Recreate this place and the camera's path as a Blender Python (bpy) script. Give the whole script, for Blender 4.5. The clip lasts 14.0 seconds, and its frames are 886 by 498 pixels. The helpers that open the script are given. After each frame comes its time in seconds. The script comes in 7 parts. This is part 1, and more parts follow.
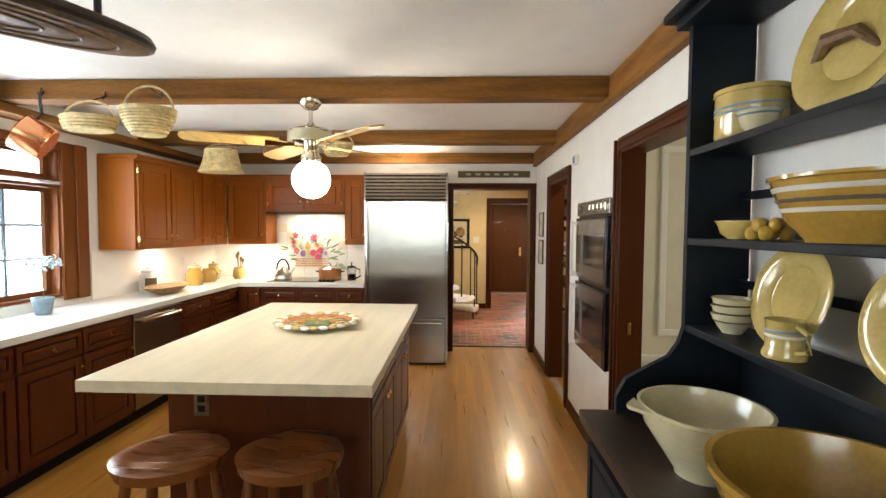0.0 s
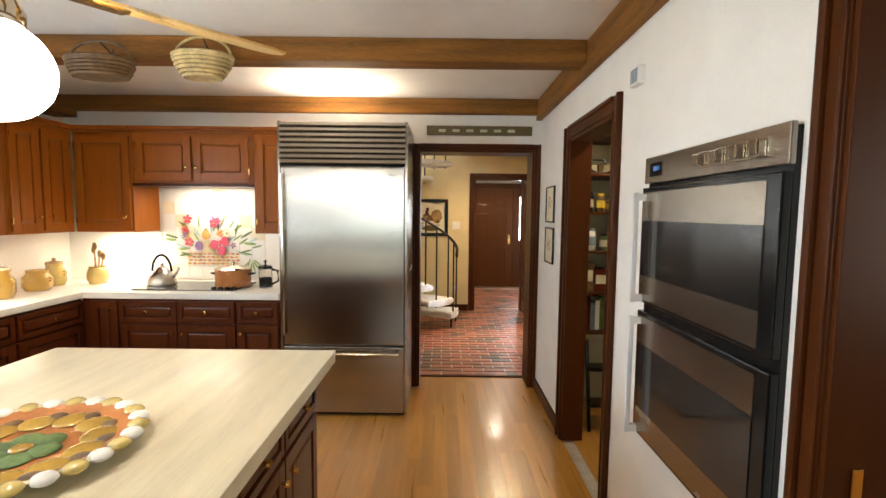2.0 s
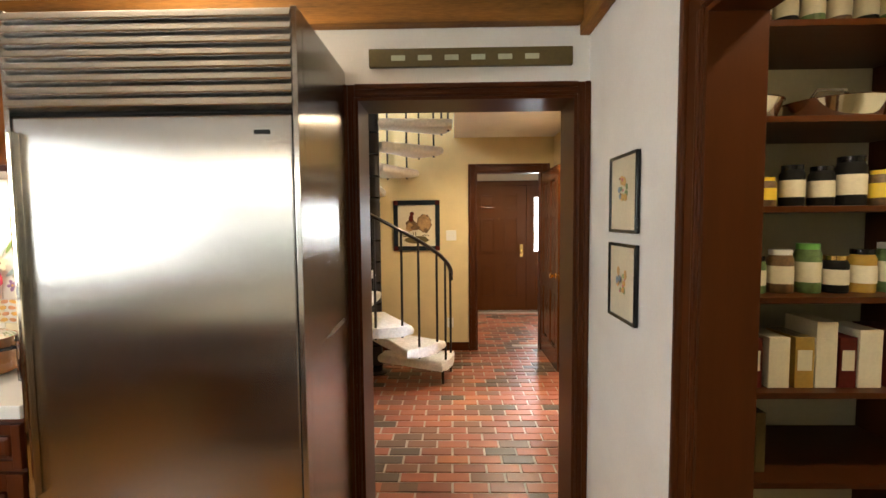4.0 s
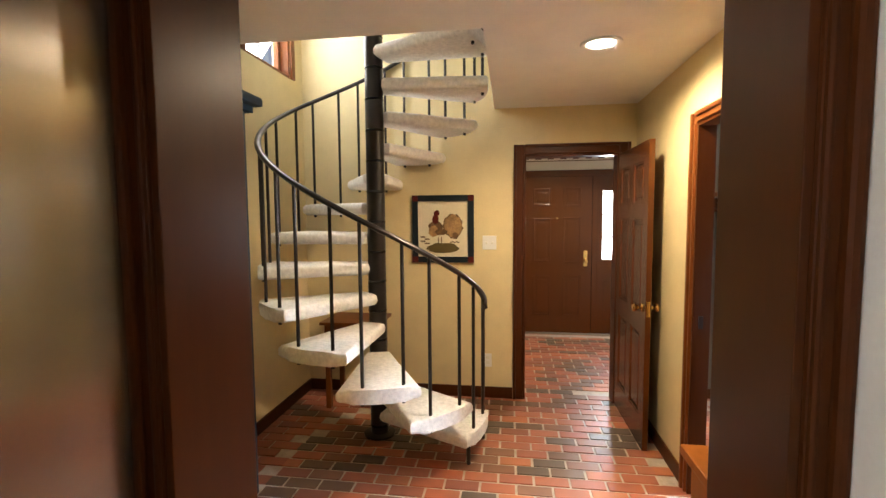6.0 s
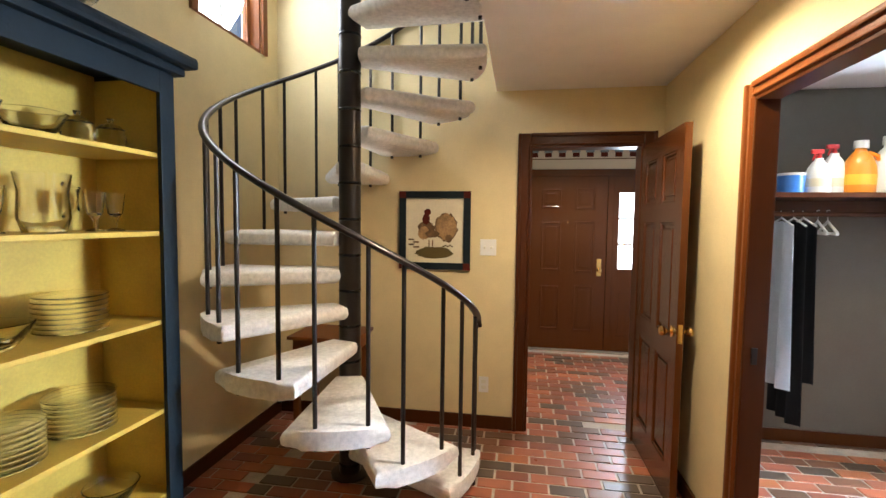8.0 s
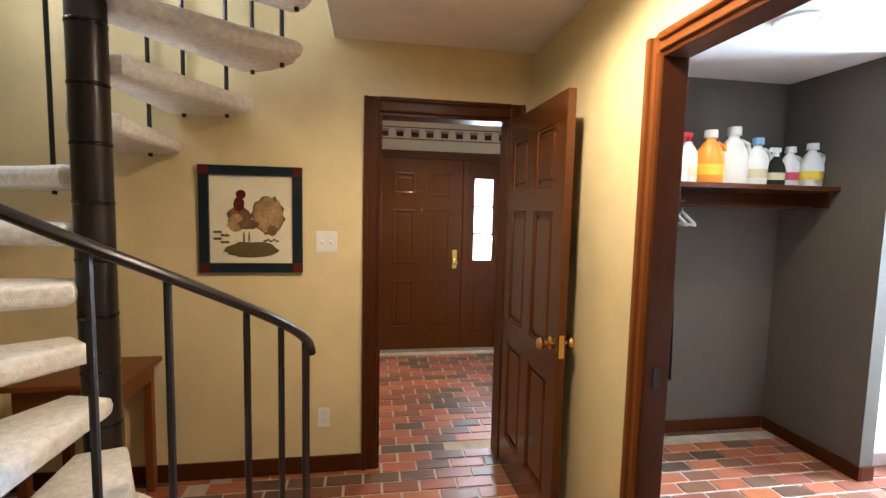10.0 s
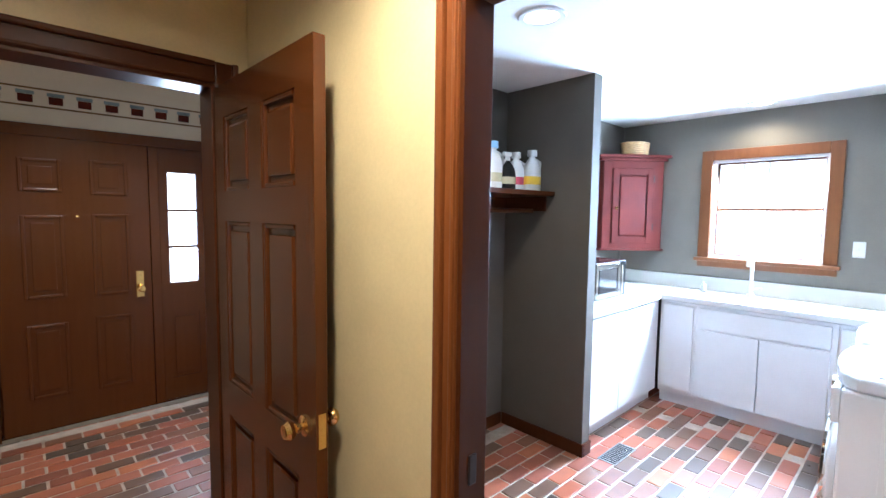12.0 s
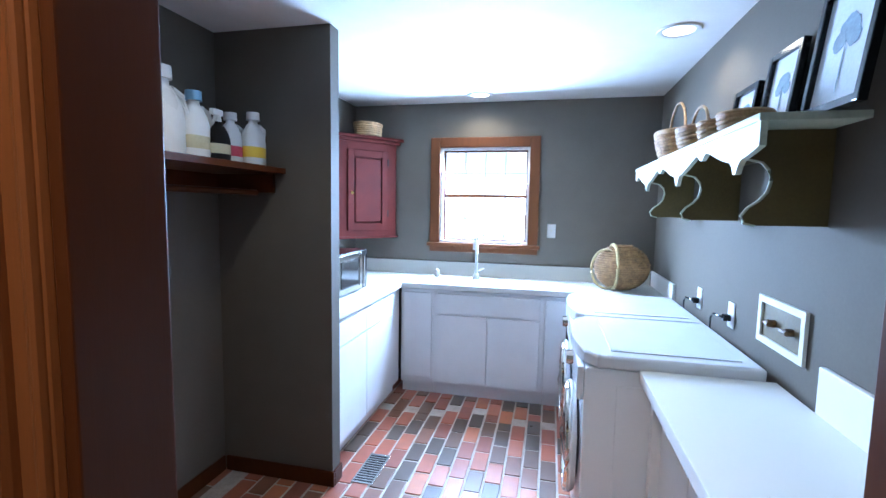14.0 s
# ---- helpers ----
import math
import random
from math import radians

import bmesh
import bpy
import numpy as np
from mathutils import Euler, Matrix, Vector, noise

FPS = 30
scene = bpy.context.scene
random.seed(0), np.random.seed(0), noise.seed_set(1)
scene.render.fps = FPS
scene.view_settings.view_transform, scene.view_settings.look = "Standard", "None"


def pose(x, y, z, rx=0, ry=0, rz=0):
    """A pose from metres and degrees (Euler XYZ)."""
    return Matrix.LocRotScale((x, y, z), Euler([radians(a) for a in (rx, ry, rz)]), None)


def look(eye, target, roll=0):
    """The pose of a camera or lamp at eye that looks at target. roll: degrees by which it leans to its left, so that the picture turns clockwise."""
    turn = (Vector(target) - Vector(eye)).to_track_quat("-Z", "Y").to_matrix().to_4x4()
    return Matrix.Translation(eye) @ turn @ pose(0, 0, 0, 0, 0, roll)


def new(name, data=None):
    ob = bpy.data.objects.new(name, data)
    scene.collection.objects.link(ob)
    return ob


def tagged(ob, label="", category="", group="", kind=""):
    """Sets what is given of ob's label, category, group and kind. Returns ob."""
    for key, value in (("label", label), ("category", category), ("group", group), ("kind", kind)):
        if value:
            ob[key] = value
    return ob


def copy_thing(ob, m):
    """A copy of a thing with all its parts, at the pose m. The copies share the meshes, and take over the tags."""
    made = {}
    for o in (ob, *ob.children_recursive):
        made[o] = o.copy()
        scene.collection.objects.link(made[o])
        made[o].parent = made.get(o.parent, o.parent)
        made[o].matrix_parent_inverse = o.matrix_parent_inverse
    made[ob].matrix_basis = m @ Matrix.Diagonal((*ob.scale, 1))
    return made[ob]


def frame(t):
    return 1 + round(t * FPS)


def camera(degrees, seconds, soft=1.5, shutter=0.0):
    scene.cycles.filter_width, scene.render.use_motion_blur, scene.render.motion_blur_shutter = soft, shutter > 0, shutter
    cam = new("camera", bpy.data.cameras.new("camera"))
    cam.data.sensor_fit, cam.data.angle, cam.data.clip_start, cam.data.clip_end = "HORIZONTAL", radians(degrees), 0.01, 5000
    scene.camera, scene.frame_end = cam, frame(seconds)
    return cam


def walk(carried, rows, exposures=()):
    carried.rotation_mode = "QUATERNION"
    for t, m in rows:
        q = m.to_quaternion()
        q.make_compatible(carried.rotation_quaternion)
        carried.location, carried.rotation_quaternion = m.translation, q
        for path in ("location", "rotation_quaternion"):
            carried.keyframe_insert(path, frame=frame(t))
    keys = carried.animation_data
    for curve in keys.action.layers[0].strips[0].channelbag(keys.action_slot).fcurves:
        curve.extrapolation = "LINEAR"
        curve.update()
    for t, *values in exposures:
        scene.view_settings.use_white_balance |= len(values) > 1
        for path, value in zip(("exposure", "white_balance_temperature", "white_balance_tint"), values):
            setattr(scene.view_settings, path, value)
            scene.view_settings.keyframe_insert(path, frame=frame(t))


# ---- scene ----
cam = camera(88.2, 14.0)
PATH = [
    (0, (0.287, 0.557, 1.533), (0.215, 2.554, 1.443), 0.3),
    (0.5, (0.312, 0.887, 1.523), (0.248, 2.883, 1.407), 0.8),
    (1, (0.316, 1.328, 1.523), (0.276, 3.322, 1.38), 1.1),
    (1.5, (0.358, 1.813, 1.515), (0.343, 3.807, 1.362), 0.9),
    (2, (0.409, 2.315, 1.512), (0.408, 4.309, 1.354), 0.6),
    (2.5, (0.471, 2.816, 1.509), (0.484, 4.811, 1.359), 0.2),
    (2.7, (0.501, 2.983, 1.52), (0.504, 4.977, 1.366), -0.0),
    (5, (0.676, 4.986, 1.483), (0.547, 6.979, 1.373), -0.5),
    (5.5, (0.719, 5.28, 1.518), (0.496, 7.263, 1.385), -0.6),
    (6, (0.769, 5.53, 1.547), (0.482, 7.504, 1.401), -0.4),
    (6.5, (0.817, 5.746, 1.512), (0.464, 7.711, 1.388), 0.4),
    (7, (0.82, 5.883, 1.507), (0.428, 7.841, 1.409), 0.5),
    (9.5, (0.831, 6.536, 1.513), (0.925, 8.526, 1.334), 1.2),
    (10, (0.841, 6.765, 1.51), (1.156, 8.733, 1.339), 1.3),
    (10.2, (0.877, 6.835, 1.503), (1.267, 8.79, 1.337), 1.4),
    (10.5, (0.874, 6.972, 1.509), (1.442, 8.882, 1.341), 1.3),
    (11, (0.875, 7.179, 1.51), (1.755, 8.967, 1.347), 1.5),
    (11.5, (0.936, 7.299, 1.502), (2.079, 8.933, 1.356), 1.2),
    (12, (1.044, 7.434, 1.548), (2.409, 8.888, 1.395), 0.7),
    (12.5, (1.161, 7.536, 1.507), (2.737, 8.759, 1.369), 0.8),
    (13, (1.272, 7.631, 1.517), (3.031, 8.568, 1.355), 0.9),
    (13.5, (1.38, 7.711, 1.519), (3.257, 8.379, 1.349), 1.1),
    (14, (1.488, 7.783, 1.52), (3.427, 8.237, 1.334), 1.0),
]
EXPOSURES = ((0, -0.1, 6500, 10), (2.7, -0.1, 6600, 10), (5, 0.0, 6900, 10), (7, -0.05, 6300, 10), (9.5, -0.2, 6000, 10), (11, -0.2, 5800, 10), (12, -0.4, 5250, 10), (12.5, -0.55, 5050, 10), (13.5, -1.02, 4900, 10), (14, -1.32, 4850, 10))
walk(cam, [(t, look(eye, target, roll)) for t, eye, target, roll in PATH], EXPOSURES)

# ---- light ----
world = bpy.data.worlds.new("world")
scene.world = world
world.use_nodes = True
sky = world.node_tree.nodes.new("ShaderNodeTexSky")
sky.sky_type = "NISHITA"
sky.sun_disc = False
sky.sun_elevation = radians(42)
sky.sun_rotation = radians(60)
world.node_tree.links.new(sky.outputs[0], world.node_tree.nodes["Background"].inputs[0])
world.node_tree.nodes["Background"].inputs[1].default_value = 0.12


def area_lamp(name, eye, target, sx, sy, watts, colour, spread=180):
    data = bpy.data.lights.new(name, "AREA")
    data.shape, data.size, data.size_y, data.energy, data.color = "RECTANGLE", sx, sy, watts, colour
    data.spread = radians(spread)
    ob = new(name, data)
    ob.matrix_world = look(eye, target)
    return ob


def spot_lamp(name, eye, target, watts, colour, angle=110, radius=0.05):
    data = bpy.data.lights.new(name, "SPOT")
    data.energy, data.color, data.spot_size, data.spot_blend, data.shadow_soft_size = watts, colour, radians(angle), 0.6, radius
    ob = new(name, data)
    ob.matrix_world = look(eye, target)
    return ob


WARM, SOFT, DAY = (1.0, 0.76, 0.48), (1.0, 0.84, 0.64), (0.80, 0.90, 1.0)
# daylight in the window openings
area_lamp("kitchen_window_light", (-2.84, 2.9, 1.6), (0, 2.9, 1.2), 2.0, 1.1, 80, DAY)
area_lamp("kitchen_south_window_light", (-0.6, -2.3, 1.7), (-0.6, 2, 1.3), 2.0, 1.2, 32, (0.95, 0.97, 1.0))
area_lamp("stair_window_light", (-0.97, 8.8, 3.2), (0.5, 8.7, 2.0), 0.6, 1.0, 34, (0.95, 0.97, 1.0))
area_lamp("laundry_window_light", (5.605, 8.36, 1.62), (3.9, 8.45, 0.75), 0.74, 0.80, 790, (0.66, 0.81, 1.0))
area_lamp("sidelight_light", (2.06, 11.50, 1.4), (1.8, 9.5, 0.6), 0.22, 0.8, 22, DAY)
# fill lamp added inside the dining room, which has no window opening
area_lamp("dining_fill_light", (3.9, 1.4, 1.5), (1.6, 3.3, 1.3), 1.0, 1.2, 32, (1.0, 0.98, 0.90))
# lamps under the wall cabinets and the hood
area_lamp("cabinet_strip_light", (-2.56, 5.0, 1.318), (-2.6, 5.0, 0.9), 0.08, 1.1, 10, SOFT)
area_lamp("cabinet_strip_light", (-2.2, 6.02, 1.318), (-2.2, 6.06, 0.9), 0.45, 0.08, 7, SOFT)
area_lamp("hood_light", (-1.5, 6.0, 1.685), (-1.5, 6.1, 0.9), 0.5, 0.12, 7, SOFT)
# unseen uplight added above the refrigerator to make the bright patch on the ceiling
area_lamp("added_ceiling_uplight", (-0.43, 5.85, 2.20), (-0.43, 5.80, 2.45), 0.50, 0.14, 13, SOFT)
# recessed ceiling lamps
spot_lamp("hall_downlight", (1.225, 8.0, 2.40), (1.225, 8.0, 0), 205, (1.0, 0.80, 0.55), 168)
spot_lamp("laundry_downlight", (2.76, 8.65, 2.40), (2.76, 8.65, 0), 55, (1.0, 0.80, 0.50), 135, 0.03)
spot_lamp("laundry_downlight", (4.05, 7.2, 2.40), (4.05, 7.2, 0), 60, (1.0, 0.80, 0.50), 150)
spot_lamp("laundry_downlight", (5.2, 8.37, 2.40), (5.2, 8.37, 0), 75, (1.0, 0.80, 0.50), 150)
spot_lamp("foyer_downlight", (1.4, 10.4, 2.45), (1.4, 10.4, 0), 105, (1.0, 0.84, 0.62), 150)
spot_lamp("pantry_downlight", (1.75, 5.0, 2.38), (1.75, 5.1, 0), 40, (1.0, 0.84, 0.6), 150)


# ---- materials ----
def material(name, colour, rough=0.5, metal=0.0, vary=0.08, scale=6.0, bump=0.02, fine=90.0, stretch=(1, 1, 1), second=None,
             mix=0.5, coat=0.0, per_piece=0.0, glow=0.0, spec=0.5, aniso=0.0, uneven=0.09):
    m = bpy.data.materials.new(name)
    m.use_nodes = True
    nt = m.node_tree
    n, l = nt.nodes, nt.links
    b = n["Principled BSDF"]
    b.inputs["Metallic"].default_value = metal
    b.inputs["Coat Weight"].default_value = coat
    b.inputs["Coat Roughness"].default_value = 0.12
    b.inputs["Anisotropic"].default_value = aniso
    b.inputs["Specular IOR Level"].default_value = spec
    tc = n.new("ShaderNodeTexCoord")
    mp = n.new("ShaderNodeMapping")
    mp.inputs["Scale"].default_value = stretch
    l.new(tc.outputs["Object"], mp.inputs[0])
    n1, n2 = n.new("ShaderNodeTexNoise"), n.new("ShaderNodeTexNoise")
    n1.inputs["Scale"].default_value, n1.inputs["Detail"].default_value = scale, 5
    n2.inputs["Scale"].default_value, n2.inputs["Detail"].default_value = fine, 4
    l.new(mp.outputs[0], n1.inputs["Vector"])
    l.new(mp.outputs[0], n2.inputs["Vector"])
    dark = [c * (1 - vary * 2.2) for c in colour]
    light = second if second else [min(1, c * (1 + vary * 2.2)) for c in colour]
    ramp = n.new("ShaderNodeValToRGB")
    ramp.color_ramp.elements[0].position, ramp.color_ramp.elements[1].position = 0.32, 0.70
    ramp.color_ramp.elements[0].color, ramp.color_ramp.elements[1].color = (*dark, 1), (*light, 1)
    add = n.new("ShaderNodeMath")
    add.operation = "MULTIPLY_ADD"
    add.inputs[1].default_value, add.inputs[2].default_value = 0.35, 0.0
    l.new(n2.outputs[0], add.inputs[0])
    mixf = n.new("ShaderNodeMath")
    mixf.operation = "MULTIPLY_ADD"
    mixf.inputs[1].default_value = 0.65
    l.new(n1.outputs[0], mixf.inputs[0])
    l.new(add.outputs[0], mixf.inputs[2])
    l.new(mixf.outputs[0], ramp.inputs[0])
    out = ramp.outputs[0]
    if per_piece:
        oi = n.new("ShaderNodeObjectInfo")
        hsv = n.new("ShaderNodeHueSaturation")
        mr = n.new("ShaderNodeMapRange")
        mr.inputs[3].default_value, mr.inputs[4].default_value = 1 - per_piece, 1 + per_piece
        l.new(oi.outputs["Random"], mr.inputs[0])
        l.new(mr.outputs[0], hsv.inputs["Value"])
        l.new(out, hsv.inputs["Color"])
        out = hsv.outputs[0]
    l.new(out, b.inputs["Base Color"])
    rr = n.new("ShaderNodeMapRange")
    rr.inputs[3].default_value, rr.inputs[4].default_value = max(0.02, rough - uneven), min(1, rough + uneven)
    l.new(n1.outputs[0], rr.inputs[0])
    l.new(rr.outputs[0], b.inputs["Roughness"])
    if bump:
        bp = n.new("ShaderNodeBump")
        bp.inputs["Strength"].default_value, bp.inputs["Distance"].default_value = min(1, bump * 10), 0.004
        l.new(n2.outputs[0], bp.inputs["Height"])
        l.new(bp.outputs[0], b.inputs["Normal"])
    if glow:
        b.inputs["Emission Color"].default_value = (*colour, 1)
        b.inputs["Emission Strength"].default_value = glow
    return m


def glass_material(name, tint=(1, 1, 1), rough=0.02):
    m = bpy.data.materials.new(name)
    m.use_nodes = True
    b = m.node_tree.nodes["Principled BSDF"]
    b.inputs["Base Color"].default_value = (*tint, 1)
    b.inputs["Roughness"].default_value = rough
    b.inputs["Transmission Weight"].default_value = 1.0
    b.inputs["IOR"].default_value = 1.45
    return m


def brick_material(name):
    m = bpy.data.materials.new(name)
    m.use_nodes = True
    n, l = m.node_tree.nodes, m.node_tree.links
    b = n["Principled BSDF"]
    oi = n.new("ShaderNodeObjectInfo")
    geo = n.new("ShaderNodeNewGeometry")
    sel = n.new("ShaderNodeMath")
    sel.operation = "ADD"
    l.new(oi.outputs["Random"], sel.inputs[0])
    l.new(geo.outputs["Random Per Island"], sel.inputs[1])
    fr = n.new("ShaderNodeMath")
    fr.operation = "FRACT"
    l.new(sel.outputs[0], fr.inputs[0])
    ramp = n.new("ShaderNodeValToRGB")
    cr = ramp.color_ramp
    cr.interpolation = "CONSTANT"
    cols = [(0.35, 0.10, 0.045), (0.24, 0.075, 0.042), (0.135, 0.072, 0.042), (0.42, 0.14, 0.055), (0.20, 0.085, 0.045), (0.32, 0.095, 0.05), (0.090, 0.060, 0.040), (0.37, 0.12, 0.06)]
    cr.elements[0].color = (*cols[0], 1)
    cr.elements[1].position, cr.elements[1].color = 1 / 8, (*cols[1], 1)
    for i in range(2, 8):
        e = cr.elements.new(i / 8)
        e.color = (*cols[i], 1)
    l.new(fr.outputs[0], ramp.inputs[0])
    tc = n.new("ShaderNodeTexCoord")
    n1, n2 = n.new("ShaderNodeTexNoise"), n.new("ShaderNodeTexNoise")
    n1.inputs["Scale"].default_value, n2.inputs["Scale"].default_value = 9, 120
    geo_pos = geo.outputs["Position"]
    l.new(geo_pos, n1.inputs["Vector"])
    l.new(geo_pos, n2.inputs["Vector"])
    mx = n.new("ShaderNodeMix")
    mx.data_type = "RGBA"
    mx.blend_type = "MULTIPLY"
    mx.inputs["Factor"].default_value = 0.28
    l.new(ramp.outputs[0], mx.inputs["A"])
    r2 = n.new("ShaderNodeValToRGB")
    r2.color_ramp.elements[0].position, r2.color_ramp.elements[0].color = 0.3, (0.42, 0.40, 0.40, 1)
    r2.color_ramp.elements[1].position, r2.color_ramp.elements[1].color = 0.65, (1.15, 1.1, 1.05, 1)
    l.new(n1.outputs[0], r2.inputs[0])
    l.new(r2.outputs[0], mx.inputs["B"])
    l.new(mx.outputs["Result"], b.inputs["Base Color"])
    mr = n.new("ShaderNodeMapRange")
    mr.inputs[3].default_value, mr.inputs[4].default_value = 0.22, 0.46
    l.new(n1.outputs[0], mr.inputs[0])
    l.new(mr.outputs[0], b.inputs["Roughness"])
    bp = n.new("ShaderNodeBump")
    bp.inputs["Strength"].default_value, bp.inputs["Distance"].default_value = 0.14, 0.003
    l.new(n2.outputs[0], bp.inputs["Height"])
    l.new(bp.outputs[0], b.inputs["Normal"])
    return m


M = {}
M["white_wall"] = material("white_wall", (0.83, 0.81, 0.75), 0.7, vary=0.02, bump=0.01)
M["ceiling"] = material("ceiling_paint", (0.82, 0.80, 0.76), 0.8, vary=0.02, bump=0.01)
M["yellow_wall"] = material("yellow_wall", (0.70, 0.575, 0.315), 0.65, vary=0.03, bump=0.01)
M["cream_wall"] = material("cream_wall", (0.62, 0.58, 0.42), 0.65, vary=0.03, bump=0.01)
M["cream_trim"] = material("cream_trim", (0.72, 0.70, 0.60), 0.45, vary=0.02, bump=0.005)
M["grey_wall"] = material("grey_wall", (0.128, 0.111, 0.088), 0.75, vary=0.03, bump=0.01, spec=0.15)
M["foyer_wall"] = material("foyer_wall", (0.66, 0.62, 0.54), 0.7, vary=0.02, bump=0.01)
M["beam"] = material("rough_sawn_beam", (0.205, 0.086, 0.015), 0.6, vary=0.28, scale=3, fine=40, bump=0.05, stretch=(0.5, 6, 6), spec=0.25)
M["beam_y"] = material("rough_sawn_beam_long", (0.22, 0.094, 0.016), 0.6, vary=0.28, scale=3, fine=40, bump=0.05, stretch=(6, 0.5, 6), spec=0.25)
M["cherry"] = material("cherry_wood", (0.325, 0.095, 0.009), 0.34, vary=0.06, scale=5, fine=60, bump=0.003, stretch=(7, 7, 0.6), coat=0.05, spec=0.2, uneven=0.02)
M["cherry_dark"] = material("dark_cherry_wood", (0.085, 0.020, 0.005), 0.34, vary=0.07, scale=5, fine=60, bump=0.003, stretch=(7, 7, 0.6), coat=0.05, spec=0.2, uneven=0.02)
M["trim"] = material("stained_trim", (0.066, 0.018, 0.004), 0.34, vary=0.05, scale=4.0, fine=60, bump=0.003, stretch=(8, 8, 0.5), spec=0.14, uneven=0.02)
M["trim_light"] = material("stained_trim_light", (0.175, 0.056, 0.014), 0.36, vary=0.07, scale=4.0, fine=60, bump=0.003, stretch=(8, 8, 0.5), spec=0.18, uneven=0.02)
M["window_stain"] = material("stained_window_wood", (0.115, 0.042, 0.014), 0.36, vary=0.07, scale=4.0, fine=60, bump=0.003, stretch=(8, 8, 0.5), spec=0.2, uneven=0.02)
M["door_wood"] = material("stained_door_wood", (0.078, 0.022, 0.004), 0.24, vary=0.035, scale=5.0, fine=70, bump=0.002, stretch=(8, 8, 0.5), coat=0.2, spec=0.3, uneven=0.02)
M["stool"] = material("stool_wood", (0.155, 0.048, 0.011), 0.28, vary=0.2, scale=3, fine=40, bump=0.006, stretch=(1, 6, 1), coat=0.3)
M["block"] = material("island_block", (0.74, 0.66, 0.47), 0.35, vary=0.06, scale=2.0, fine=25, bump=0.006, stretch=(8, 0.6, 8), coat=0.2, per_piece=0.018)
M["counter"] = material("white_counter", (0.76, 0.75, 0.70), 0.42, vary=0.006, scale=1.5, bump=0)
M["plank"] = material("oak_plank", (0.44, 0.205, 0.036), 0.30, vary=0.10, scale=2.2, fine=26, bump=0.006, stretch=(9, 0.5, 1), coat=0.3, per_piece=0.16)
M["steel"] = material("brushed_steel", (0.43, 0.405, 0.37), 0.24, 1.0, vary=0.04, scale=1.6, fine=8, bump=0.004, stretch=(0.3, 0.3, 5), aniso=0.85)
M["chrome"] = material("polished_nickel", (0.75, 0.70, 0.60), 0.08, 1.0, vary=0.02, bump=0)
M["brass"] = material("brass", (0.80, 0.55, 0.20), 0.16, 1.0, vary=0.05, bump=0)
M["copper"] = material("copper", (0.80, 0.36, 0.18), 0.2, 1.0, vary=0.08, scale=8, bump=0)
M["iron"] = material("dark_iron", (0.024, 0.018, 0.015), 0.32, 0.4, vary=0.1, bump=0.01)
M["black"] = material("black_enamel", (0.008, 0.008, 0.008), 0.14, vary=0.1, bump=0, spec=0.3)
M["dark_glass"] = material("oven_glass", (0.018, 0.016, 0.015), 0.06, vary=0.05, bump=0, spec=0.8)
M["oven_steel"] = material("oven_steel", (0.36, 0.32, 0.27), 0.26, 1.0, vary=0.03, scale=3, bump=0, aniso=0.5)
M["hutch"] = material("blue_black_paint", (0.008, 0.012, 0.017), 0.42, vary=0.2, scale=5, bump=0.015, spec=0.18)
M["hutch_top"] = material("worn_dark_top", (0.034, 0.020, 0.014), 0.32, vary=0.35, scale=4, bump=0.02)
M["cabinet_blue"] = material("slate_blue_paint", (0.009, 0.016, 0.021), 0.5, vary=0.15, scale=5, bump=0.02, spec=0.2)
M["mustard"] = material("mustard_paint", (0.54, 0.36, 0.05), 0.5, vary=0.08, scale=5, bump=0.01)
M["carpet"] = material("shag_carpet", (0.82, 0.79, 0.74), 0.95, vary=0.08, scale=40, fine=220, bump=0.2, spec=0.1)
M["brick"] = brick_material("floor_brick")
M["mortar"] = material("mortar", (0.46, 0.40, 0.33), 0.8, vary=0.12, scale=12, bump=0.05)
M["white_paint"] = material("white_paint", (0.80, 0.80, 0.80), 0.35, vary=0.015, bump=0.003)
M["appliance"] = material("white_enamel", (0.80, 0.81, 0.83), 0.16, vary=0.01, bump=0)
M["red_paint"] = material("barn_red_paint", (0.085, 0.012, 0.008), 0.55, vary=0.12, scale=6, bump=0.02, spec=0.15)
M["green_paint"] = material("pale_green_paint", (0.50, 0.52, 0.38), 0.5, vary=0.08, scale=6, bump=0.02)
M["olive_paint"] = material("olive_stain", (0.105, 0.074, 0.018), 0.5, vary=0.12, scale=6, bump=0.02)
M["wicker"] = material("wicker", (0.34, 0.20, 0.08), 0.6, vary=0.25, scale=20, bump=0.05)
M["wicker_pale"] = material("pale_wicker", (0.55, 0.43, 0.20), 0.6, vary=0.2, scale=20, bump=0.05)
M["yellow_ware"] = material("yellow_ware", (0.54, 0.41, 0.13), 0.16, vary=0.08, scale=9, bump=0.003, coat=0.5)
M["cream_ware"] = material("cream_ware", (0.62, 0.565, 0.36), 0.18, vary=0.06, scale=9, bump=0.003, coat=0.5)
M["ochre_ware"] = material("ochre_ware", (0.42, 0.255, 0.05), 0.14, vary=0.1, scale=7, bump=0.003, coat=0.5)
M["band"] = material("slip_band", (0.16, 0.13, 0.10), 0.25, vary=0.1, bump=0)
M["white_band"] = material("white_slip_band", (0.75, 0.72, 0.62), 0.25, vary=0.03, bump=0)
M["glass"] = glass_material("clear_glass")
M["paper"] = material("cream_paper", (0.72, 0.65, 0.47), 0.7, vary=0.05, scale=4, bump=0.005)
M["white_plastic"] = material("white_plastic", (0.78, 0.77, 0.74), 0.3, vary=0.015, bump=0)
